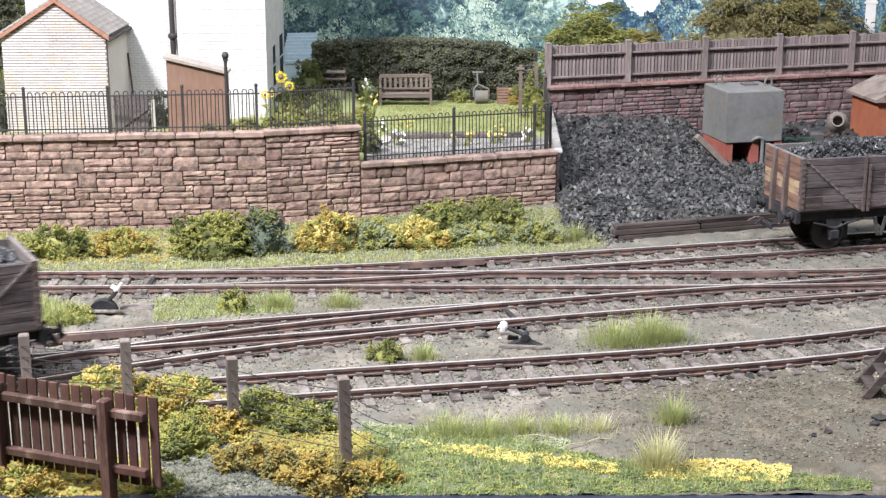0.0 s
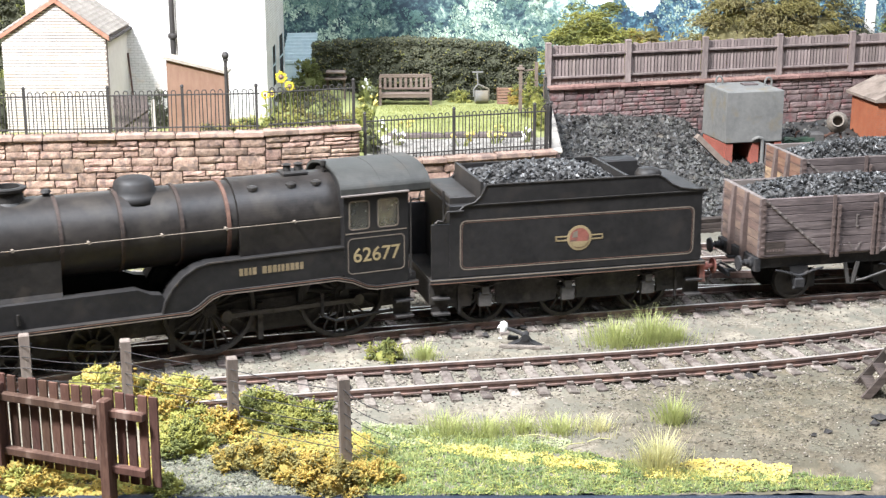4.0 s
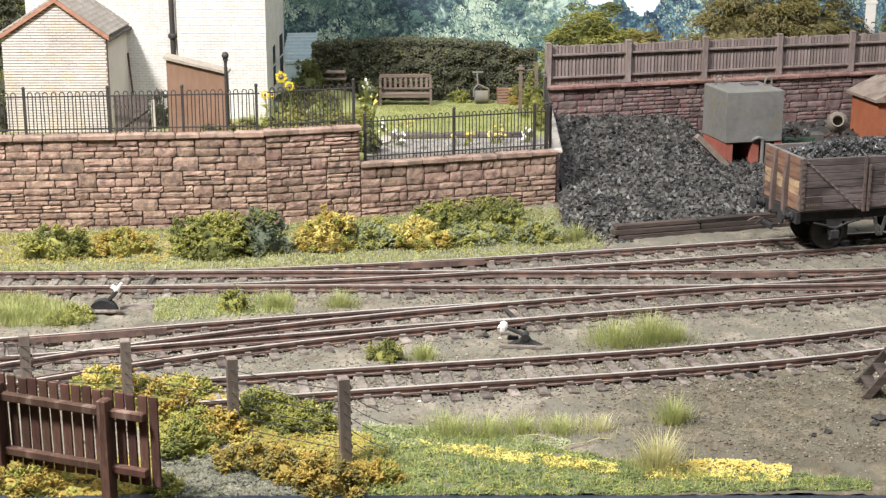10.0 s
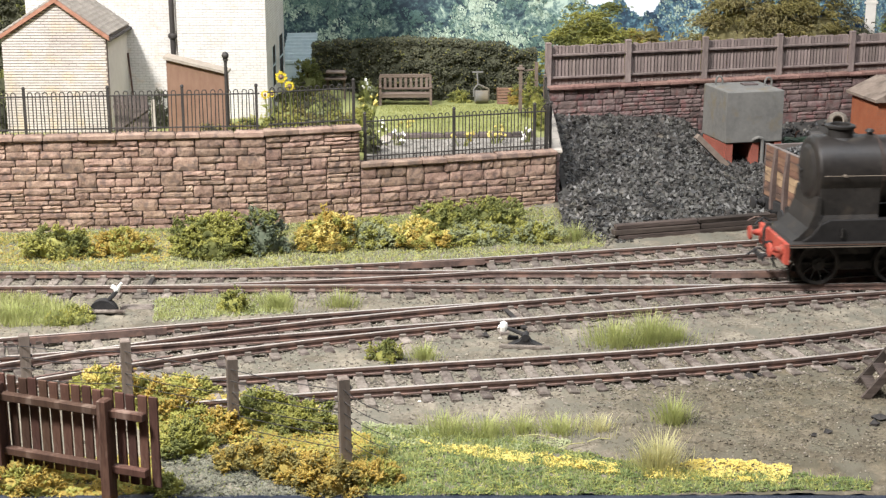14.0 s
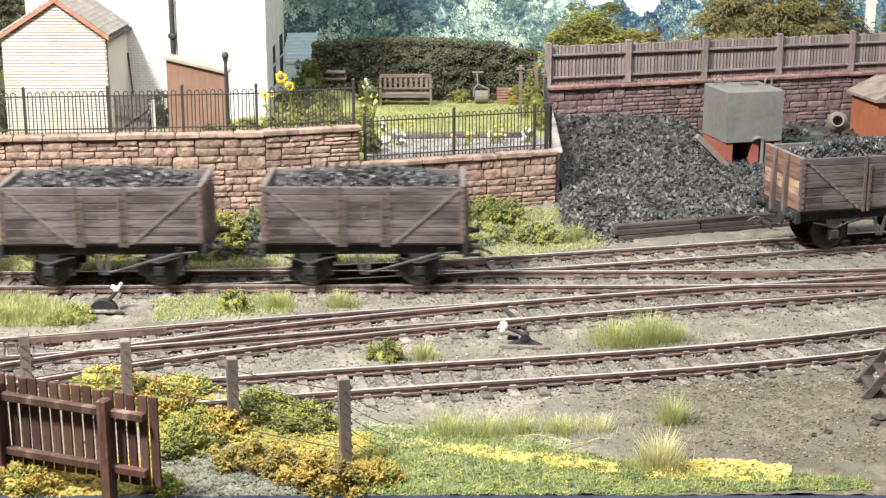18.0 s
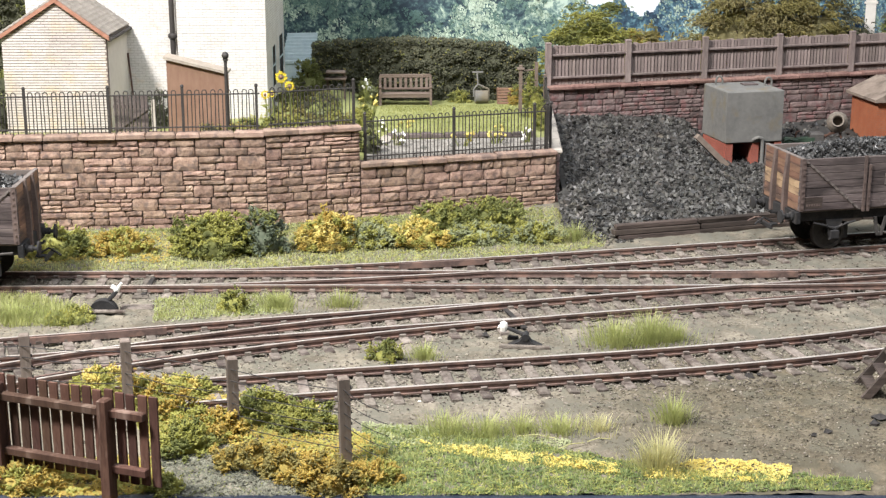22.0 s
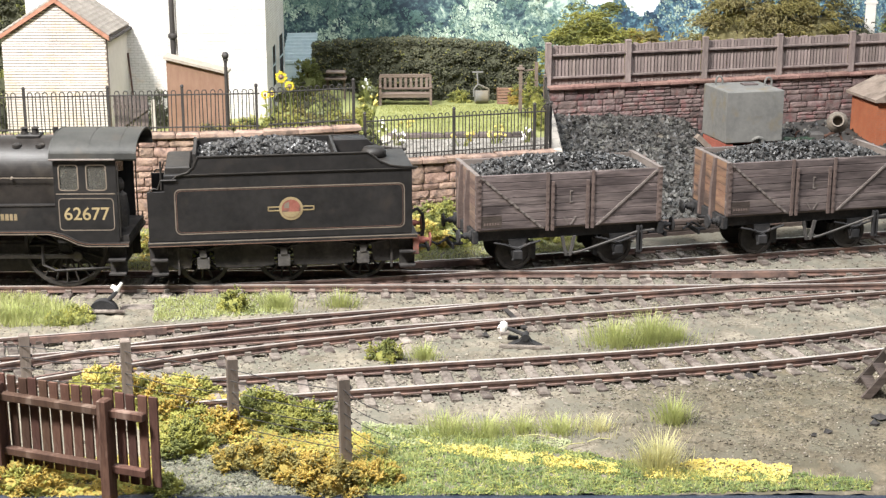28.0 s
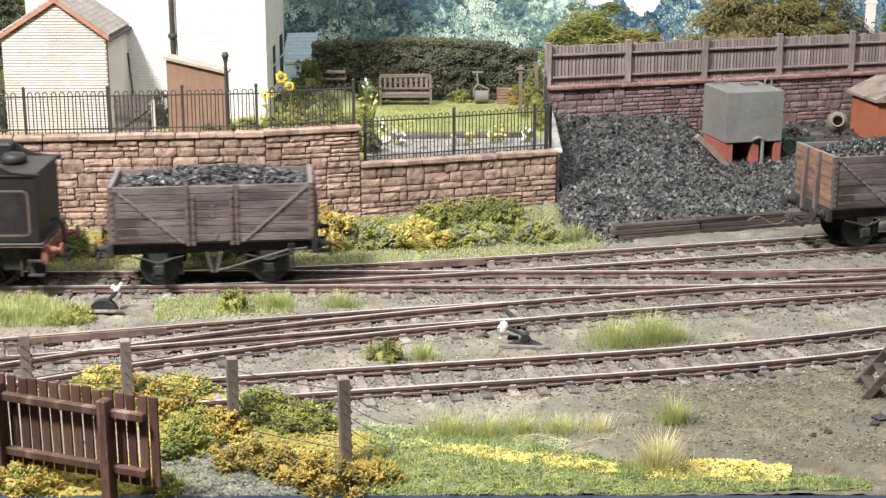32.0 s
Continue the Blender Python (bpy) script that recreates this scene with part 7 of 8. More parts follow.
def point_lever(x, y, label, thrown, rz):
    t = thing("point_lever", label, "point lever", mm(x, y, gz(x, y), 0, 0, rz), "point levers")
    rng = random.Random(2)
    if thrown:
        part("lever_base", Build().prism([(-5.2, 0), (5.2, 0), (1.6, 1.6), (0.9, 2.8), (-0.9, 2.8), (-1.8, 1.6)], -1.6, 1.6), UNDER, t)
        part("pivot", Build().lathe([(1.1, -1.8), (1.1, 1.8)], origin=(0, 0, 2.9), axis="y", n=10), UNDER, t)
        part("base_plate", Build().box(-7.6, 7.4, -3.2, -1.8, -0.3, 0.9, 0.25), SLEEPER, t)
        part("lever_arm", Build().tube([(0, 0, 3.1), (-2.8, 0.5, 4.2), (-5.4, 1.0, 4.9)], 0.7, 7, 0.55), UNDER, t)
        b = Build().lathe([(0.3, -1.5), (1.1, -1.2), (1.35, 0.2), (1.1, 1.3), (0.3, 1.7)], origin=(-6.6, 1.2, 5.2), n=10)
        b.lump((-7.8, 1.1, 5.2), 0.8, rng)
        part("lever_weight", b, WHITE, t, "white painted lever weight")
        part("lever_shoe", Build().box(-5.5, -2.2, 2.2, 3.4, 0.6, 2.0, 0.3), UNDER, t)
    else:
        part("lever_base", Build().prism(arc(0, -0.3, 4.6, 10, 170, 12), -1.7, 1.7), UNDER, t)
        part("base_plate", Build().box(-7.4, 7.4, -3.2, -1.8, 0.5, 1.5, 0.25), SLEEPER, t)
        part("lever_arm", Build().tube([(1.0, 0, 3.2), (2.8, 0.6, 5.0), (4.2, 1.4, 6.6)], 0.7, 6), UNDER, t)
        b = Build().tube([(3.4, 1.2, 6.6), (4.4, 1.5, 7.0), (5.8, 1.8, 9.2)], 0.8, 7, 0.5)
        b.tube([(4.4, 1.4, 6.9), (2.6, 1.2, 8.2)], 0.7, 6, 0.9)
        part("lever_weight", b, WHITE, t, "white painted forked lever weight")
        part("lever_box", Build().box(4.5, 15, 3, 7.2, -0.8, 0.5, 0.4), SLEEPER, t)


def wire_fence():
    t = thing("wire_fence", "weathered grey post-and-wire fence with slack wires", "fence")
    rng = random.Random(12)
    posts = [(-143, 372, 17.0), (-109.7, 365, 17.0), (-82.5, 361, 17.0), (-53.0, 347.5, 16.9), (-23.6, 330.4, 17.9)]
    for x, y, top in posts:
        b = Build().box(-1.35, 1.35, -1.35, 1.35, -5.5, top, 0.3)
        q = rng.uniform(-2, 2)
        part("post", b, POST_WOOD, t, at=mm(x, y, 0, rng.uniform(-1, 1), rng.uniform(-1, 1), q + 15))
        for k in range(6):
            part("staple", Build().box(1.2, 1.7, -0.5, 0.5, top - 3.2 - k * 3.0, top - 2.7 - k * 3.0), UNDER, t, at=mm(x, y, 0, 0, 0, 15))
    ends = posts + [(-13, 327.0, 13.5)]
    for (xa, ya, za), (xb, yb, zb) in zip(ends, ends[1:]):
        for k in range(6):
            z0, z1 = za - 2.8 - k * 3.0, zb - 2.8 - k * 3.0
            sag = rng.uniform(0.3, 1.1)
            pts = [(xa + (xb - xa) * u, ya + (yb - ya) * u - 1.4, z0 + (z1 - z0) * u - sag * 4 * u * (1 - u)) for u in (0, 0.2, 0.4, 0.6, 0.8, 1)]
            part("wire", Build().tube(pts, 0.11, 4), UNDER, t)


def board_gate():
    t = thing("brown_board_fence", "dark reddish-brown boarded fence with gaps between boards", "fence", mm(-104.5, 323.7, -4.3, 0, 0, -21.2))
    me = Build().box(-1.08, 1.08, -0.3, 0.3, 0, 22.0, 0.12).mesh("board")
    rng = random.Random(15)
    for i in range(-4, 14):
        x = 3.2 + i * 2.95
        o = part("board", me, CREOSOTE, t, at=mm(x, 1.4, 3.0 + rng.uniform(-0.3, 0.3), 0, rng.uniform(-0.6, 0.6), rng.uniform(-3, 3)))
    for z in (5.6, 19.2):
        for a, c in ((-16, -1.15), (1.15, 28.65), (30.95, 39.8)):
            part("rail", Build().box(a, c, -0.9, 0.9, z, z + 2.0, 0.25), CREOSOTE, t)
    for x in (0, 29.8):
        part("post", Build().box(x - 1.15, x + 1.15, -2.1, 0.9, -4.5, 23.6, 0.4), CREOSOTE, t)


def loading_steps():
    t = thing("wooden_steps", "dark wooden steps standing beside the front track", "steps", mm(113.0, 381.5, -3.2, 0, 0, -4))
    for y in (-10.5, 0):
        part("stringer", Build().prism([(0, 0), (2.6, 0), (25, 29), (23, 31)], y - 0.6, y + 0.6), BAULK, t)
    for i in range(8):
        x, z = 2.2 + i * 3.0, 2.3 + i * 3.75
        part("tread", Build().box(x - 0.4, x + 3.0, -10, -0.5, z, z + 0.8, 0.15), BAULK, t)
    part("platform", Build().box(24, 45, -11, 1, 29.5, 31, 0.2), BAULK, t)
    for x in (27, 43):
        for y in (-10, 0):
            part("platform_leg", Build().box(x - 0.8, x + 0.8, y - 0.8, y + 0.8, 0, 29.6, 0.15), BAULK, t)


def planting():
    bank = [(-175, 491), (-60, 496), (0, 506), (60, 525), (62, 540), (45, 580), (0, 570), (-68, 549), (-175, 537)]
    grass("bank_grass", "pale static grass on the bank below the wall", bank, 20000, 1.3, GRASS_A, 1, -0.4, 1.4, 0.1)
    grass("bank_grass_dry", "straw-coloured static grass on the bank", bank, 7000, 1.6, GRASS_DRY, 2, 0.3)
    flock("bank_moss", "pale mossy scatter on the bank", bank, 15000, 0.5, FLOCK_PALE, 3, -0.1, 0.9)
    flock("bank_scatter", "lime green scatter on the bank", bank, 5000, 0.55, FLOCK_LIME, 4, 0.55, 1.2)
    flock("bank_yellow_scatter", "green scatter along the foot of the wall", [(-175, 524), (-60, 538), (40, 566), (40, 580), (0, 571), (-68, 548), (-175, 536)], 5000, 0.5, FLOCK_GREEN, 6, 0.1, 1.6)
    flock("bank_yellow", "ochre scatter along the foot of the wall", [(-175, 500), (-100, 505), (-92, 540), (-175, 536)], 3500, 0.6, FLOCK_OCHRE, 5, 0.35, 1.4)
    bush("bush", "small green and yellow bush at the foot of the wall", -139, 512, -2.2, 12, 7, 11, 2600, (FLOCK_LIME, FLOCK_GREEN, FLOCK_LIME), 51)
    bush("bush", "low ochre bush at the foot of the wall", -117, 516, -2, 13, 6, 8, 1900, (FLOCK_OCHRE, FLOCK_LIME), 52)
    bush("bush", "broad dense green bush below the wall", -84, 515, -2.2, 16, 10, 15, 5200, (FLOCK_GREEN, FLOCK_LIME, FLOCK_LIME), 53)
    bush("bush", "blue-green bush below the wall", -66, 518, -2.2, 10, 8, 16, 2600, (FLOCK_BLUE, FLOCK_GREEN, FLOCK_BLUE), 54)
    bush("bush", "bright yellow flowering bush below the wall", -43.5, 524, -2.0, 11, 8, 14, 3000, (FLOCK_YEL, FLOCK_OCHRE, FLOCK_LIME), 55)
    bush("bush", "pale grey-green low bush", -27, 527, -2.2, 12, 8, 8.5, 2200, (FLOCK_PALE, FLOCK_LIME), 56)
    bush("bush", "yellow and green bush on the bank", -9, 526, -2.0, 12, 7, 10, 2600, (FLOCK_YEL, FLOCK_LIME, FLOCK_OCHRE), 57)
    bush("bush", "green bush against the wall", 1, 551, -1, 14, 8, 9, 2600, (FLOCK_GREEN, FLOCK_LIME), 58)
    bush("bush", "dark green bush against the wall", 19, 556, -1, 14, 8, 10, 2700, (FLOCK_GREEN, FLOCK_LIME, FLOCK_GREEN), 59)
    bush("bush", "low mossy mound beside the track", 12, 533, -2.2, 15, 9, 6, 2200, (FLOCK_PALE, FLOCK_LIME), 60)
    bush("bush", "low lime green mound beside the track", 34, 535, -2.2, 12, 8, 6.5, 2000, (FLOCK_LIME, FLOCK_PALE), 61)
    tuft(50, 536, 240, 8, 6, GRASS_A, "long green grass at the edge of the coal heap", 71)
    tuft(43, 534, 160, 6.5, 6, GRASS_DRY, "long straw grass at the edge of the coal heap", 72)
    # between the tracks
    grass("verge_grass", "short grass between the back and middle tracks", [(-146.6, 465.3), (-135.4, 465.3), (-114.9, 449.8), (-110.8, 432.4), (-136.6, 430.8)], 2600, 2.4, GRASS_A, 11, -0.3)
    grass("verge_grass", "short pale grass between the tracks", [(-94.0, 459.0), (-71.8, 465.3), (-49.1, 462.2), (-47.6, 446.8), (-71.9, 441.0), (-90.8, 437.5)], 2600, 1.7, GRASS_A, 12, -0.1)
    flock("verge_moss", "mossy scatter between the tracks", [(-94.9, 459.0), (-71.8, 465.3), (-49.1, 462.2), (-47.5, 445.7), (-90.6, 436.4)], 1700, 0.5, FLOCK_PALE, 13, 0.0)
    bush("weed", "leafy lime green weed between the tracks", -116, 437, -2.6, 7, 5, 4, 700, (FLOCK_LIME, FLOCK_GREEN), 62, 0.6)
    for x, y, n, hh, sp, m, sd, lab in ((-118.7, 435.6, 300, 6.0, 8, GRASS_A, 73, "bushy green grass tuft between the tracks"), (-134.8, 436.8, 300, 7.0, 9, GRASS_A, 74, "green grass tuft beside the track"),
                                        (-53.5, 451.4, 300, 7.0, 6, GRASS_A, 75, "pale green grass tuft between the tracks"), (-33.1, 451.4, 260, 6.5, 5.5, GRASS_A, 76, "small green grass tuft between the tracks"),
                                        (51.4, 414.1, 420, 9.5, 9, GRASS_A, 77, "large bright grass tuft beside the middle track"), (61.9, 417.2, 420, 10.5, 8, GRASS_A, 78, "tall bright grass tuft beside the middle track"),
                                        (68.9, 418.2, 260, 7, 6, GRASS_A, 79, "low grass tuft beside the middle track"), (-5.6, 402.0, 220, 5.5, 4.5, GRASS_A, 80, "small green tuft beside the front track"),
                                        (59.1, 353.4, 260, 8.5, 5, GRASS_A, 81, "straggly grass tuft on bare earth"), (52.2, 327.4, 420, 10.5, 6, GRASS_DRY, 82, "tall pale grass tuft on the front bank"),
                                        (0.9, 345.8, 300, 6.5, 8, GRASS_A, 83, "olive grass tuft along the front"), (10.8, 345.8, 300, 6.5, 8, GRASS_A, 84, "olive grass tuft along the front"),
                                        (29.5, 346.6, 280, 5.5, 8, GRASS_A, 85, "sparse grass tuft along the front"), (39.6, 348.1, 160, 5, 7, GRASS_DRY, 86, "sparse dry tuft along the front"), (19.5, 346.6, 200, 6, 7, GRASS_A, 87, "olive grass tuft along the front")):
        tuft(x, y, n, hh, sp, m, lab, sd)
    bush("weed", "yellow-green weed beside the middle track", -66.7, 448.4, -2.6, 4.5, 3.5, 6.5, 600, (FLOCK_LIME, FLOCK_GREEN), 63, 0.6, "weed")
    bush("weed", "leafy weed with dark stems between the tracks", -16.7, 401.1, -2.8, 5.4, 3.6, 4.8, 600, (FLOCK_LIME, FLOCK_LIME, FLOCK_GREEN), 64, 0.6, "weed")
    # the front bank
    strip = [(-20.8, 349.4), (6.6, 347.5), (30.1, 336.6), (61.7, 325.5), (85.9, 324.6), (102.1, 322.0), (100.0, 316.8), (28.4, 314.6), (-17.6, 314.6)]
    flock("front_turf", "green scatter turf along the front edge", strip, 21000, 0.4, TURF, 21, -0.4, 0.8)
    flock("front_turf_light", "light green scatter along the front edge", strip, 4500, 0.4, FLOCK_LIME, 22, 0.5, 0.9)
    grass("front_grass", "short green grass along the front edge", strip, 4500, 1.6, GRASS_A, 23, 0.1)
    flock("front_moss", "pale green turf behind the flowers", [(-21.0, 353.2), (6.6, 347.5), (32.0, 342.0), (30.1, 336.6), (-20.3, 340.2)], 4200, 0.45, FLOCK_PALE, 24, 0.0, 0.7)
    flock("yellow_flowers", "band of yellow flowers along the front edge", [(-6.2, 340.2), (13.4, 337.3), (43.2, 329.0), (42.6, 324.4), (15.9, 330.4), (-3.3, 336.6)], 3600, 0.42, FLOCK_YEL, 25, -0.2, 1.0)
    flock("yellow_flowers", "band of yellow flowers near the board edge", [(48.5, 327.7), (64.2, 332.2), (84.0, 328.0), (81.5, 320.1), (62.5, 322.0), (47.8, 322.5)], 3200, 0.42, FLOCK_YEL, 26, -0.2, 1.0)
    left = [(-84.8, 377.2), (-70.1, 377.2), (-33.6, 365.8), (-26.7, 351.3), (-13.2, 337.8), (-17.7, 317.4), (-30.0, 322.0), (-54.1, 340.2), (-69.6, 333.1), (-78.8, 351.3)]
    flock("fence_scatter", "ochre scatter along the wire fence", left, 8500, 0.48, FLOCK_OCHRE, 31, 0.0, 1.5)
    flock("fence_scatter", "lime scatter along the wire fence", left, 8500, 0.48, FLOCK_LIME, 32, 0.05, 1.5)
    path = [(-70.3, 336.6), (-50.8, 336.6), (-30.0, 322.0), (-24.1, 313.7), (-63.4, 313.7)]
    flock("path_moss", "thin lime moss on the ash path", path, 900, 0.4, FLOCK_GREEN, 34, 0.2, 0.4)
    flock("ash_path", "grey ash and thin moss on the path", path, 16000, 0.45, ASH, 33, -0.9, 0.35)
    for i, (x, y, rx, ry, rz, m) in enumerate(((-72.5, 356.5, 9, 7, 10, (FLOCK_LIME, FLOCK_OCHRE)), (-63.5, 337.8, 9, 6, 8, (FLOCK_LIME, FLOCK_GREEN)), (-45.8, 354.6, 10, 7, 9, (FLOCK_GREEN, FLOCK_LIME)),
                                               (-35.3, 350.7, 9, 6, 8, (FLOCK_LIME, FLOCK_GREEN)), (-59.0, 345.1, 9, 6, 7, (FLOCK_OCHRE, FLOCK_LIME)), (-47.0, 329.1, 9, 5, 6, (FLOCK_OCHRE, FLOCK_OLIVE, FLOCK_OCHRE)),
                                               (-35.6, 324.7, 9, 5, 7, (FLOCK_OCHRE, FLOCK_OLIVE, FLOCK_OCHRE)), (-26.3, 317.6, 9, 5, 7.5, (FLOCK_OCHRE, FLOCK_OLIVE, FLOCK_OCHRE)), (-16.6, 322.4, 7, 5, 4, (FLOCK_OCHRE, FLOCK_LIME)),
                                               (-79.6, 366.6, 8, 6, 8, (FLOCK_LIME, FLOCK_OCHRE)), (-92.3, 372.9, 10, 6, 8, (FLOCK_LIME, FLOCK_YEL)), (-70.9, 372.9, 9, 5, 6, (FLOCK_LIME, FLOCK_YEL)))):
        bush("bush", "yellow and green flock bush along the wire fence", x, y, gz(x, y) - 0.4, rx, ry, rz, 1900, m, 90 + i, 0.65)
    base = [(-108.6, 333.7), (-69.5, 332.0), (-64.0, 316.8), (-81.8, 313.7), (-102.8, 313.7)]
    flock("corner_scatter", "ochre and yellow scatter at the board fence", base, 3800, 0.6, FLOCK_OCHRE, 41, -0.1, 1.3)
    flock("corner_scatter", "lime scatter at the board fence", base, 2600, 0.6, FLOCK_LIME, 42, 0.2, 1.3)
    bush("bush", "yellow flock bush beneath the board fence", -98, 318.5, -6, 12, 5, 6, 1700, (FLOCK_OCHRE, FLOCK_LIME), 120, 0.65)
    bush("bush", "green and yellow flock at the end of the board fence", -65, 316.5, -6, 4.5, 3, 5, 700, (FLOCK_LIME, FLOCK_GREEN), 121, 0.6)


def garden_plants():
    hedge()
    bush("shrub", "rounded dark green clipped shrub", -63.5, 690, 24.6, 8.2, 7.5, 21, 7000, (FLOCK_GREEN, FLOCK_GREEN, FLOCK_HEDGE), 130, 0.6, "shrub")
    for i, (x, y, z, rx, ry, rz, m) in enumerate(((-60, 585, 25.8, 9, 6, 11, (FLOCK_GREEN, FLOCK_LIME)), (-47, 590, 26, 9, 6, 13, (FLOCK_GREEN, FLOCK_PALE)), (-39, 588, 23, 6, 5, 12, (FLOCK_LIME, FLOCK_GREEN)),
                                                  (-53, 640, 25.8, 10, 7, 11, (FLOCK_GREEN, FLOCK_HEDGE)), (-72, 590, 25.8, 9, 5, 10, (FLOCK_LIME, FLOCK_GREEN)), (-81, 588, 25.8, 7, 5, 8, (FLOCK_GREEN, FLOCK_OCHRE)),
                                                  (-30, 585, 20, 5, 5, 13, (FLOCK_HEDGE, FLOCK_GREEN)), (-36, 640, 22, 5, 5, 10, (FLOCK_LIME, FLOCK_GREEN)), (42, 668, 20.4, 5, 6, 17, (FLOCK_LIME, FLOCK_GREEN)),
                                                  (42.5, 640, 20.4, 4, 7, 13, (FLOCK_GREEN, FLOCK_LIME)), (44, 690, 20.4, 5, 6, 21, (FLOCK_GREEN, FLOCK_LIME)), (-120, 612, 25.8, 7, 6, 16, (FLOCK_HEDGE, FLOCK_HEDGE)),
                                                  # The one at (-184, 604) is a dark filler for the corner beside the
                                                  # gable.
                                                  (-66, 584, 25.8, 8, 4, 8, (FLOCK_OLIVE, FLOCK_HEDGE)), (-54, 586, 25.8, 9, 4, 10, (FLOCK_HEDGE, FLOCK_OLIVE)), (-42, 588, 25.5, 7, 4, 12, (FLOCK_OLIVE, FLOCK_LIME)), (-78, 583, 25.8, 8, 4, 6, (FLOCK_OLIVE, FLOCK_LIME)), (-92, 583, 25.8, 6, 4, 7, (FLOCK_HEDGE, FLOCK_OLIVE)), (-184, 604, 25.8, 5, 5, 20, (FLOCK_HEDGE, FLOCK_HEDGE)), (-70, 655, 25.8, 8, 7, 9, (FLOCK_GREEN, FLOCK_OLIVE)), (-66, 620, 25.8, 9, 7, 9, (FLOCK_OLIVE, FLOCK_LIME)), (-56, 665, 25.8, 8, 6, 8, (FLOCK_OLIVE, FLOCK_GREEN)), (-36, 700, 21, 5, 4, 14, (FLOCK_GREEN, FLOCK_PALE)), (8, 709, 20.4, 5, 3, 6, (FLOCK_GREEN, FLOCK_LIME)), (35, 704, 20.4, 4, 3, 9, (FLOCK_OCHRE, FLOCK_GREEN)), (-98, 612, 25.8, 9, 5, 9, (FLOCK_LIME, FLOCK_YEL)))):
        bush("shrub", "garden shrub of mixed green flock", x, y, z, rx, ry, rz, 1300, m, 140 + i, 0.7, "shrub")
    rng = random.Random(19)
    for x, y, z, m, n, rad in ((-17, 643, 22.2, FLOCK_YEL, 9, 4), (-26, 631, 22.6, WHITE, 7, 3), (-33, 640, 32, FLOCK_YEL, 7, 4), (-20, 600, 24, WHITE, 8, 5), (8, 598, 23.5, FLOCK_YEL, 7, 5), (22, 604, 26, FLOCK_YEL, 9, 4), (36, 606, 25, WHITE, 7, 4), (-36, 690, 32, WHITE, 7, 3)):
        t = thing("flowers", "clump of small garden flowers on thin stems", "flowers", mm(x, y, z))
        for _ in range(n):
            dx, dy, dz = rng.uniform(-rad, rad), rng.uniform(-2, 2), rng.uniform(-2.5, 3)
            part("bloom", Build().lump((dx, dy, dz), rng.uniform(0.7, 1.3), rng), m, t)
            part("stem", Build().tube([(dx * 0.3, dy * 0.3, -(z - (20 if x > -35 else 25.5))), (dx, dy, dz)], 0.22, 4), FLOCK_GREEN, t)
    for x, z, r, lean in ((-66.1, 49.7, 2.7, 10), (-62.7, 46.0, 2.3, -20), (-72.8, 42.5, 2.0, 15), (-70.0, 42.7, 1.6, -8)):
        t = thing("sunflower", "tall yellow sunflower with a brown centre", "sunflower", mm(x, 597, 25.8), "sunflowers")
        h = z - 25.8
        part("stem", Build().tube([(rng.uniform(-1, 1), 1, 0), (0.3, 0.8, h * 0.6), (0, 0.5, h)], 0.4, 5, 0.25), FLOCK_GREEN, t)
        petals = Build()
        for k in range(14):
            a = radians(k * 360 / 14 + rng.uniform(-6, 6))
            w = radians(17)
            q = r * rng.uniform(0.85, 1.1)
            petals.add([(math.cos(a) * 0.35 * r, -0.1, h + math.sin(a) * 0.35 * r), (math.cos(a - w) * q * 0.75, -0.35, h + math.sin(a - w) * q * 0.75), (math.cos(a) * q, 0.2, h + math.sin(a) * q), (math.cos(a + w) * q * 0.75, -0.3, h + math.sin(a + w) * q * 0.75)], [(0, 1, 2, 3)])
        part("petals", petals, PETAL, t)
        part("flower_centre", Build().lathe([(0.26 * r, 0.2), (0.28 * r, -0.3), (0.15 * r, -0.6), (0.05, -0.7)], origin=(0, 0, h), axis="y", n=12), BROWN_SHED, t, "brown seed head")
        for k in range(3):
            part("leaf", Build().flake((rng.uniform(-1.5, 1.5), 0.4, h * rng.uniform(0.3, 0.75)), 1.8, rng), FLOCK_GREEN, t)
    lawn = [(-30, 614), (38, 628), (40, 700), (-30, 700)]
    b = Build()
    for x, y in fill_points(lawn, 7000, rng, -0.6, 9, 3):
        b.blade(x, y, 20.3, rng.uniform(0.5, 1.1), rng.uniform(0, 0.5), rng.uniform(0, 6.28), 0.16)
    tagged(part("lawn_grass", b, LAWN_BLADE), "short mown yellow-green lawn grass", "grass", kind="stuff")
    tree("yellow-green bushy tree behind the yard fence", 75, 752, 6, 24, 9, 56, 4400, (FLOCK_LIME, FLOCK_LIME, FLOCK_GREEN), 160, 0.5)
    tree("small ochre tree behind the yard fence", 102, 754, 6, 13, 6, 48, 2000, (FLOCK_OLIVE, FLOCK_DRAB, FLOCK_OCHRE), 161, 0.9)
    tree("spreading olive tree behind the yard fence", 158, 757, 6, 35, 9, 66, 6400, (FLOCK_DRAB, FLOCK_OLIVE, FLOCK_DRAB), 162, 1.1)
    tree("drooping olive tree behind the yard fence", 190, 758, 6, 28, 9, 61, 5000, (FLOCK_DRAB, FLOCK_OLIVE, FLOCK_HEDGE), 163, 1.2)
    tree("dark green tree behind the brick hut", 236, 762, 6, 11, 6, 60, 1100, (FLOCK_HEDGE, FLOCK_GREEN), 165, 0.7)
    tree("dark green tree beside the house", -194, 668, 25.4, 14, 10, 62, 2000, (FLOCK_HEDGE, FLOCK_GREEN), 164, 0.6)


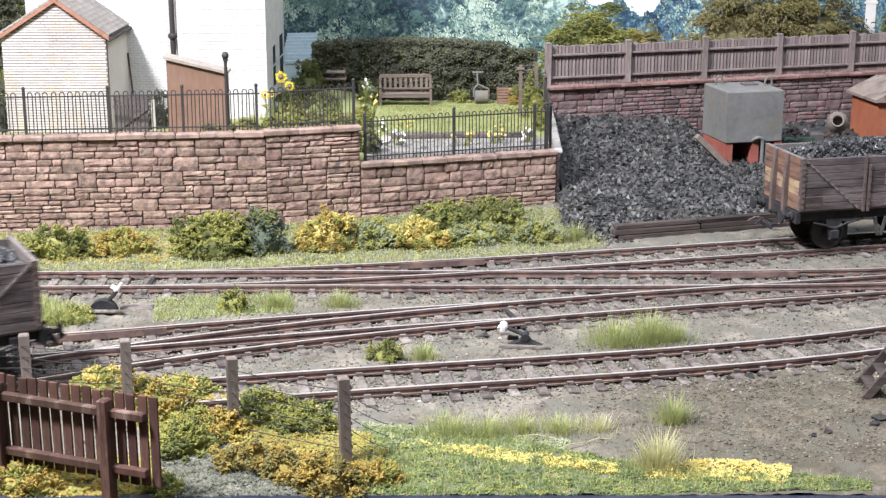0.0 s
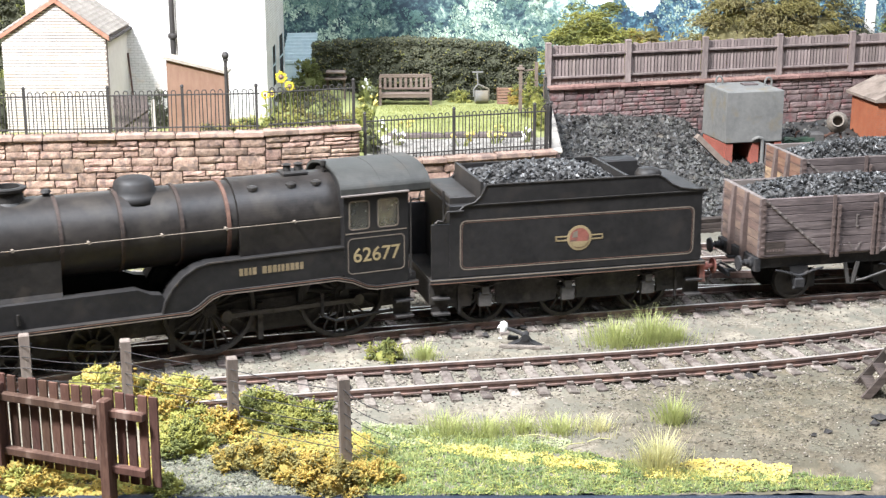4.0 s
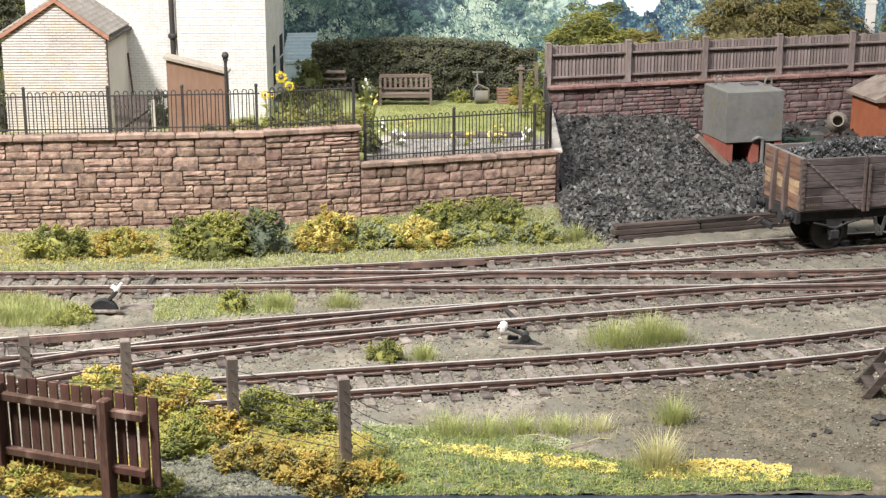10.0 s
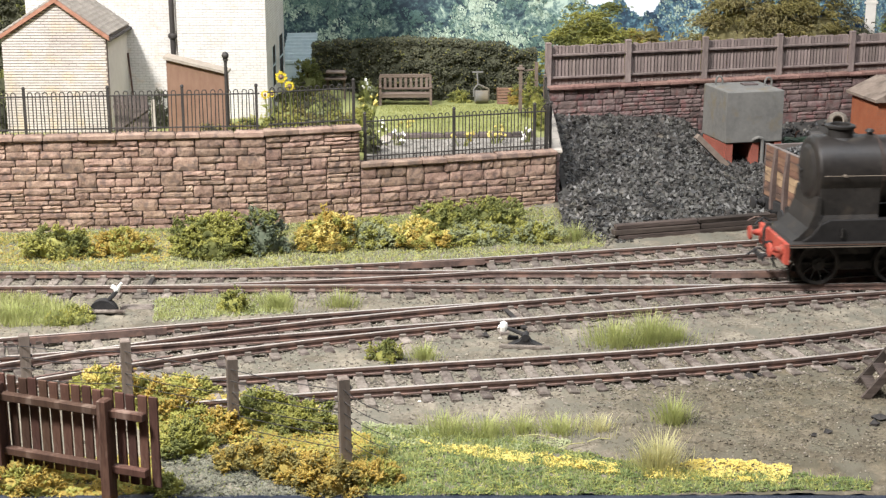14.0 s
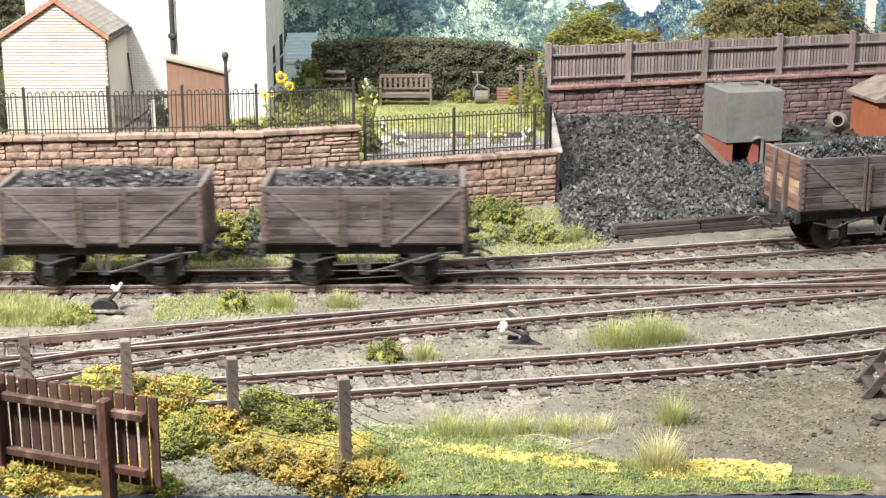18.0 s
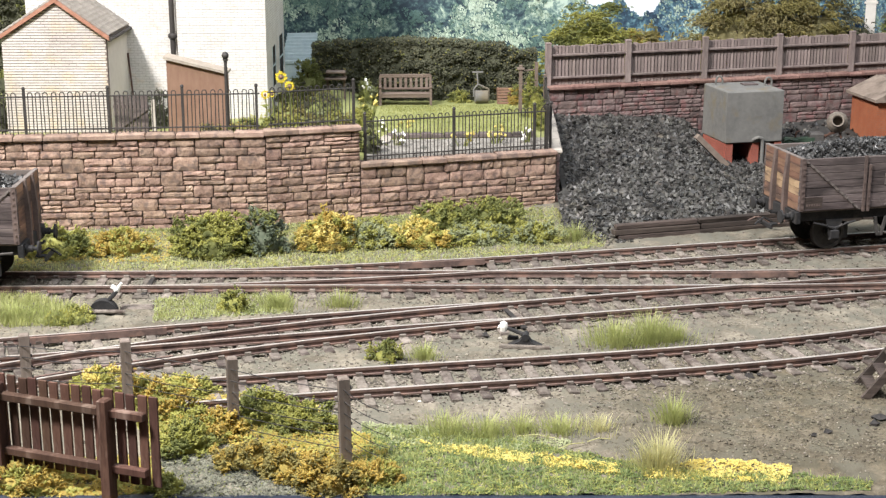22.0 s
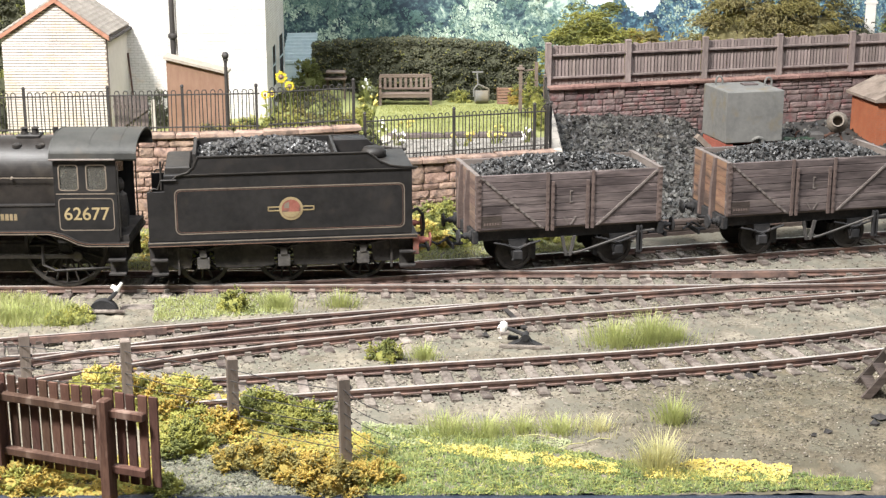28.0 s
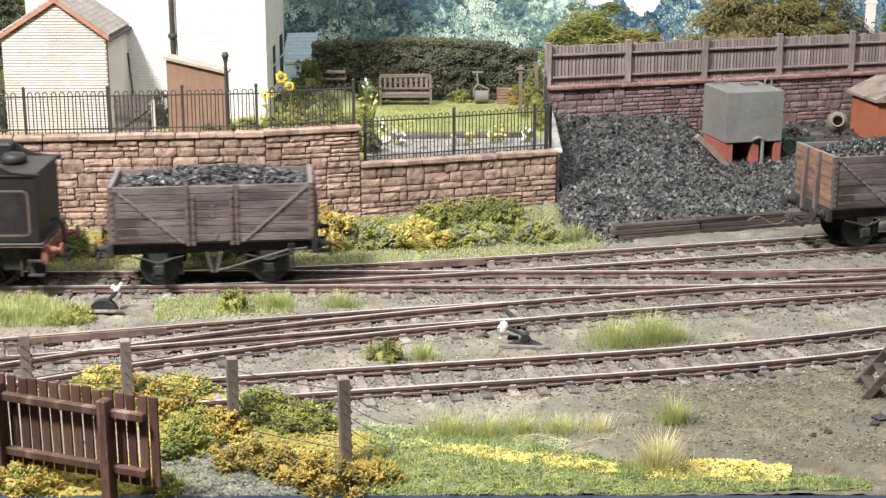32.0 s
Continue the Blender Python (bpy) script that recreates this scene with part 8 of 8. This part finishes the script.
def trackside_clutter():
    """Tie bars, stray stones, rods and debris round the turnouts."""
    rng = random.Random(33)
    for x, line in ((-99, back_line), (22, middle_line)):
        y = line(x)
        t = thing("tie_bar", "black tie bar between the switch rails", "tie bar", mm(x, y, -2.0, 0, 0, math.degrees(math.atan(slope(line, x)))))
        part("bar", Build().box(-0.8, 0.8, -12, 12, -0.6, 0.15, 0.15), FRAME_DIRT, t)
        part("motor_cover", Build().box(-1.4, 1.4, 9.9, 12.5, -0.4, 0.8, 0.3), UNDER, t)
    for x, y, q, m in ((-22.0, 420.3, 1.0, WHITE), (-24.9, 421.4, 0.8, COPING_PALE), (-96.9, 467.0, 1.1, COPING_PALE), (33.2, 400.1, 0.5, WHITE), (-6.3, 367.8, 0.7, WHITE), (17.3, 421.9, 1.2, COPING_PALE), (12.7, 422.5, 2.0, FRAME_DIRT), (85.5, 386.9, 2.0, FRAME_DIRT), (79.6, 385.1, 1.6, FRAME_DIRT), (89.0, 388.8, 1.3, FRAME_DIRT), (113.3, 355.7, 2.6, FRAME_DIRT), (110.8, 351.9, 1.6, FRAME_DIRT), (93.5, 345.1, 1.1, FRAME_DIRT), (97.5, 346.9, 1.3, FRAME_DIRT), (-24.4, 417.7, 1.6, FRAME_DIRT), (-27.6, 415.1, 1.3, FRAME_DIRT)):
        t = thing("stone", "loose stone lying on the ground", "stone", mm(x, y, gz(x, y) + q * 0.2), "loose stones")
        part("stone_body", Build().lump((0, 0, 0), q, rng, 0.6), m, t)
    for x, y, a, ln in ((31.6, 337.8, 0.5, 8), (38.9, 341.4, 0.2, 6), (-97.7, 505.0, -0.3, 6), (23.5, 343.2, -0.2, 9)):
        t = thing("straw_stalk", "dry straw stalk lying on the turf", "stalk", mm(x, y, gz(x, y) + 0.6), "straw stalks")
        part("stalk_body", Build().tube([(-ln / 2 * math.cos(a), -ln / 2 * math.sin(a), 0), (0, 0, 0.7), (ln / 2 * math.cos(a), ln / 2 * math.sin(a), 0.2)], 0.12, 4), GRASS_DRY, t)
    # a length of old rail and chain left on the ballast at the siding
    t = thing("chain", "rusty chain hanging over the siding baulk", "chain", mm(118, 549, 1.5))
    for i in range(9):
        part("chain_link", Build().tube([(i * 1.6 - 0.7, -0.4, 1.5 * math.sin(i * 0.7)), (i * 1.6 + 0.9, -0.2, 1.5 * math.sin(i * 0.7 + 0.6)), (i * 1.6 + 0.2, 0.5, 1.5 * math.sin(i * 0.7 + 0.3))], 0.26, 4), RUST, t)


coal_yard()
timber_baulks()
water_tank()
brick_hut()
board_fence()
railings()
garden_ground()
house()
bench()
garden_things()
garden_plants()
backdrop()
point_lever(-108, 446, "black point lever with a white weighted handle", False, 0)
point_lever(24.5, 414, "black point lever with a white handle thrown over", True, -6)
wire_fence()
board_gate()
loading_steps()
trackside_clutter()
planting()


# ---- what moves ----
def measure_line(line):
    xs = [-800 + 2.0 * i for i in range(851)]
    s, out = 0.0, []
    for a, c in zip(xs, xs[1:]):
        out.append((s, a, line(a)))
        s += math.hypot(c - a, line(c) - line(a))
    out.append((s, xs[-1], line(xs[-1])))
    zero = np.interp(0.0, [o[1] for o in out], [o[0] for o in out])
    return np.array([(a - zero, x, y) for a, x, y in out])


LINES = {"M": measure_line(middle_line), "Q": measure_line(back_line), "S": measure_line(siding_line)}


def spot(kind, s):
    t = LINES[kind]
    return Vector((np.interp(s, t[:, 0], t[:, 1]), np.interp(s, t[:, 0], t[:, 2]), 0))


def car_pose(kind, s, half):
    a, c = spot(kind, s - half), spot(kind, s + half)
    p, d = (a + c) / 2, c - a
    return mm(p.x, p.y, 0, 0, 0, math.degrees(math.atan2(d.y, d.x)))


def glide(table):
    """A smooth curve through (seconds, millimetres) that never overshoots."""
    t = np.array([a for a, _ in table], float)
    v = np.array([c for _, c in table], float)
    d = np.diff(v) / np.diff(t)
    m = np.zeros(len(t))
    for i in range(1, len(t) - 1):
        if d[i - 1] * d[i] > 0:
            w1, w2 = 2 * (t[i + 1] - t[i]) + t[i] - t[i - 1], t[i + 1] - t[i] + 2 * (t[i] - t[i - 1])
            m[i] = (w1 + w2) / (w1 / d[i - 1] + w2 / d[i])
    m[0], m[-1] = d[0], d[-1]

    def value(x):
        i = int(min(max(np.searchsorted(t, x, "right") - 1, 0), len(t) - 2))
        h = t[i + 1] - t[i]
        u = min(max((x - t[i]) / h, 0), 1)
        return (v[i] * (1 + 2 * u) * (1 - u) ** 2 + h * m[i] * u * (1 - u) ** 2 + v[i + 1] * u * u * (3 - 2 * u) + h * m[i + 1] * u * u * (u - 1))
    return value


def route_at(t):
    return "M" if t < 10.5 else "Q" if t < 20.5 else "S"


def motions():
    shift = float(np.interp(420, LINES["M"][:, 1], LINES["M"][:, 0]) - np.interp(420, LINES["Q"][:, 1], LINES["Q"][:, 0]))
    rest = 450.0
    first = glide([(0, -249.5), (0.3, -216.5), (0.5, -198), (0.6, -190), (1, -165.5), (1.5, -121), (2, -66), (2.5, -35), (3, -12.8), (3.5, 19.6), (4.2, 46), (5, 80), (5.5, 119.8), (5.8, 161), (6.0, 190.5), (6.1, 204), (6.4, 248), (6.7, 291), (7, 334), (7.6, 395), (8.4, rest), (10.5, rest)])
    second = glide([(10.5, rest - shift), (12.0, rest - shift), (13.2, 362), (13.7, 321), (14, 295.9), (14.2, 280), (14.5, 251), (15.2, 178), (16, 76), (16.5, 6.4), (16.8, -38.6), (17.1, -77.6), (17.4, -113.8), (17.7, -157), (18, -204.5), (18.3, -245.5), (18.6, -290), (18.9, -336), (19.0, -345.5), (19.2, -351.4), (19.5, -352), (20.5, -352)])
    third = glide([(20.5, -352), (21.8, -352), (22.0, -348), (22.3, -340), (22.6, -331), (23, -312), (23.3, -294.5), (23.6, -270.5), (24, -238.3), (24.3, -212), (24.6, -186), (25, -152.5), (25.5, -123.9), (26.2, -90), (27, -60), (27.5, -53.0), (28, -52.4), (28.5, -41.8), (29, -16.2), (29.4, -9.4), (29.6, -10.0), (30, -20.4), (30.5, -50.2), (31, -87.6), (31.5, -127.5), (32, -172.0)])
    lead = lambda t: first(t) if t < 10.5 else second(t) if t < 20.5 else third(t)
    gap_a = glide([(0, 93), (12, 93), (12.5, 93.4), (21.8, 93.6), (22.3, 94), (25.5, 94), (27.5, 93.4), (29, 92.9), (30, 93.7), (30.5, 95.9), (31, 95.2), (32, 94.4)])
    gap_e = glide([(0, 117), (12, 117), (16, 116), (20.5, 116), (22, 114.8), (25.5, 114.8), (28, 115.8), (29, 115.4), (30, 115.8), (32, 116.2)])
    # the second wagon waits beyond the turnout, is fetched, and is left in the siding
    b_wait = rest - shift + 93 + 86
    pulled = lambda t: min(b_wait, lead(t) + 178.8) if t > 10.5 else b_wait
    b_end = glide([(20.5, -173.2), (21.8, -172.6), (22, -171.5), (22.3, -164.6), (22.6, -155.4), (23, -136.4), (23.3, -119), (23.6, -95), (24, -62.9), (24.3, -36.5), (24.6, -10.5), (25, 23), (25.5, 52), (26.2, 92), (27, 126), (27.5, 130.5), (28, 130.5), (28.4, 131), (28.6, 136), (29, 156.9), (29.4, 170), (29.7, 171), (32, 171)])
    run_b = lambda t: pulled(t) if t < 20.5 else b_end(t)
    run_c = lambda t: 158.6 if t < 20.5 else max(158.6, b_end(t) + 81.5)
    cars = [(engine, lambda t: lead(t) - gap_e(t), 43, ""), (tender_car, lead, 26, ""), (wagon_a, lambda t: lead(t) + gap_a(t), 18, ""),
            (wagon_b, run_b, 18, "b"), (wagon_c, run_c, 18, "c")]
    for car, run, half, which in cars:
        path = (lambda t: "S") if which == "c" else (lambda t: "Q" if t < 20.5 else "S") if which == "b" else route_at
        fine = [i / 20 for i in range(641)]
        rows, last = [], None
        for i, t in enumerate(fine):
            s = run(t)
            ahead = run(fine[min(i + 1, 640)])
            if last is None or t in (10.5, 20.5, 32.0) or abs(ahead - last) > 2.5 or abs(ahead - s) > 1e-6 and abs(s - last) > 0.4:
                rows.append((t, car_pose(path(t), s, half)))
                last = s
            elif abs(ahead - s) > 1e-6 and abs(s - (run(fine[i - 1]) if i else s)) <= 1e-6:
                rows.append((t, car_pose(path(t), s, half)))
                last = s
        walk(car, rows)
        roll = lambda t: run(t) + (shift if t >= 10.5 and which == "" else 0.0)
        for axle in [c for c in car.children if "wheelset" in c.name]:
            r = axle.location.z / MM
            here = axle.location.copy()
            turns, last, prev = [], None, None
            for t in fine:
                a = math.degrees(roll(t) / r)
                if last is None or t == 32.0 or abs(a - last) > 24:
                    if prev is not None and last is not None and abs(a - last) > 80 and prev[0] > turns[-1][0]:
                        turns.append((prev[0], Matrix.Translation(here) @ pose(0, 0, 0, 0, prev[1] % 360, 0)))
                    turns.append((t, Matrix.Translation(here) @ pose(0, 0, 0, 0, a % 360, 0)))
                    last = a
                prev = (t, a)
            walk(axle, turns)
        for rod in [c for c in car.children if c.name.startswith("coupling_rod")]:
            sd = -1 if rod.name == "coupling_rod" else 1
            turns, last = [], None
            for t in fine:
                a = roll(t) / 13.5
                if last is None or t == 32.0 or abs(a - last) > 0.3:
                    turns.append((t, mm(3 + 5 * math.cos(a), 0, 13.5 - 5 * math.sin(a))))
                    last = a
            walk(rod, turns)


motions()
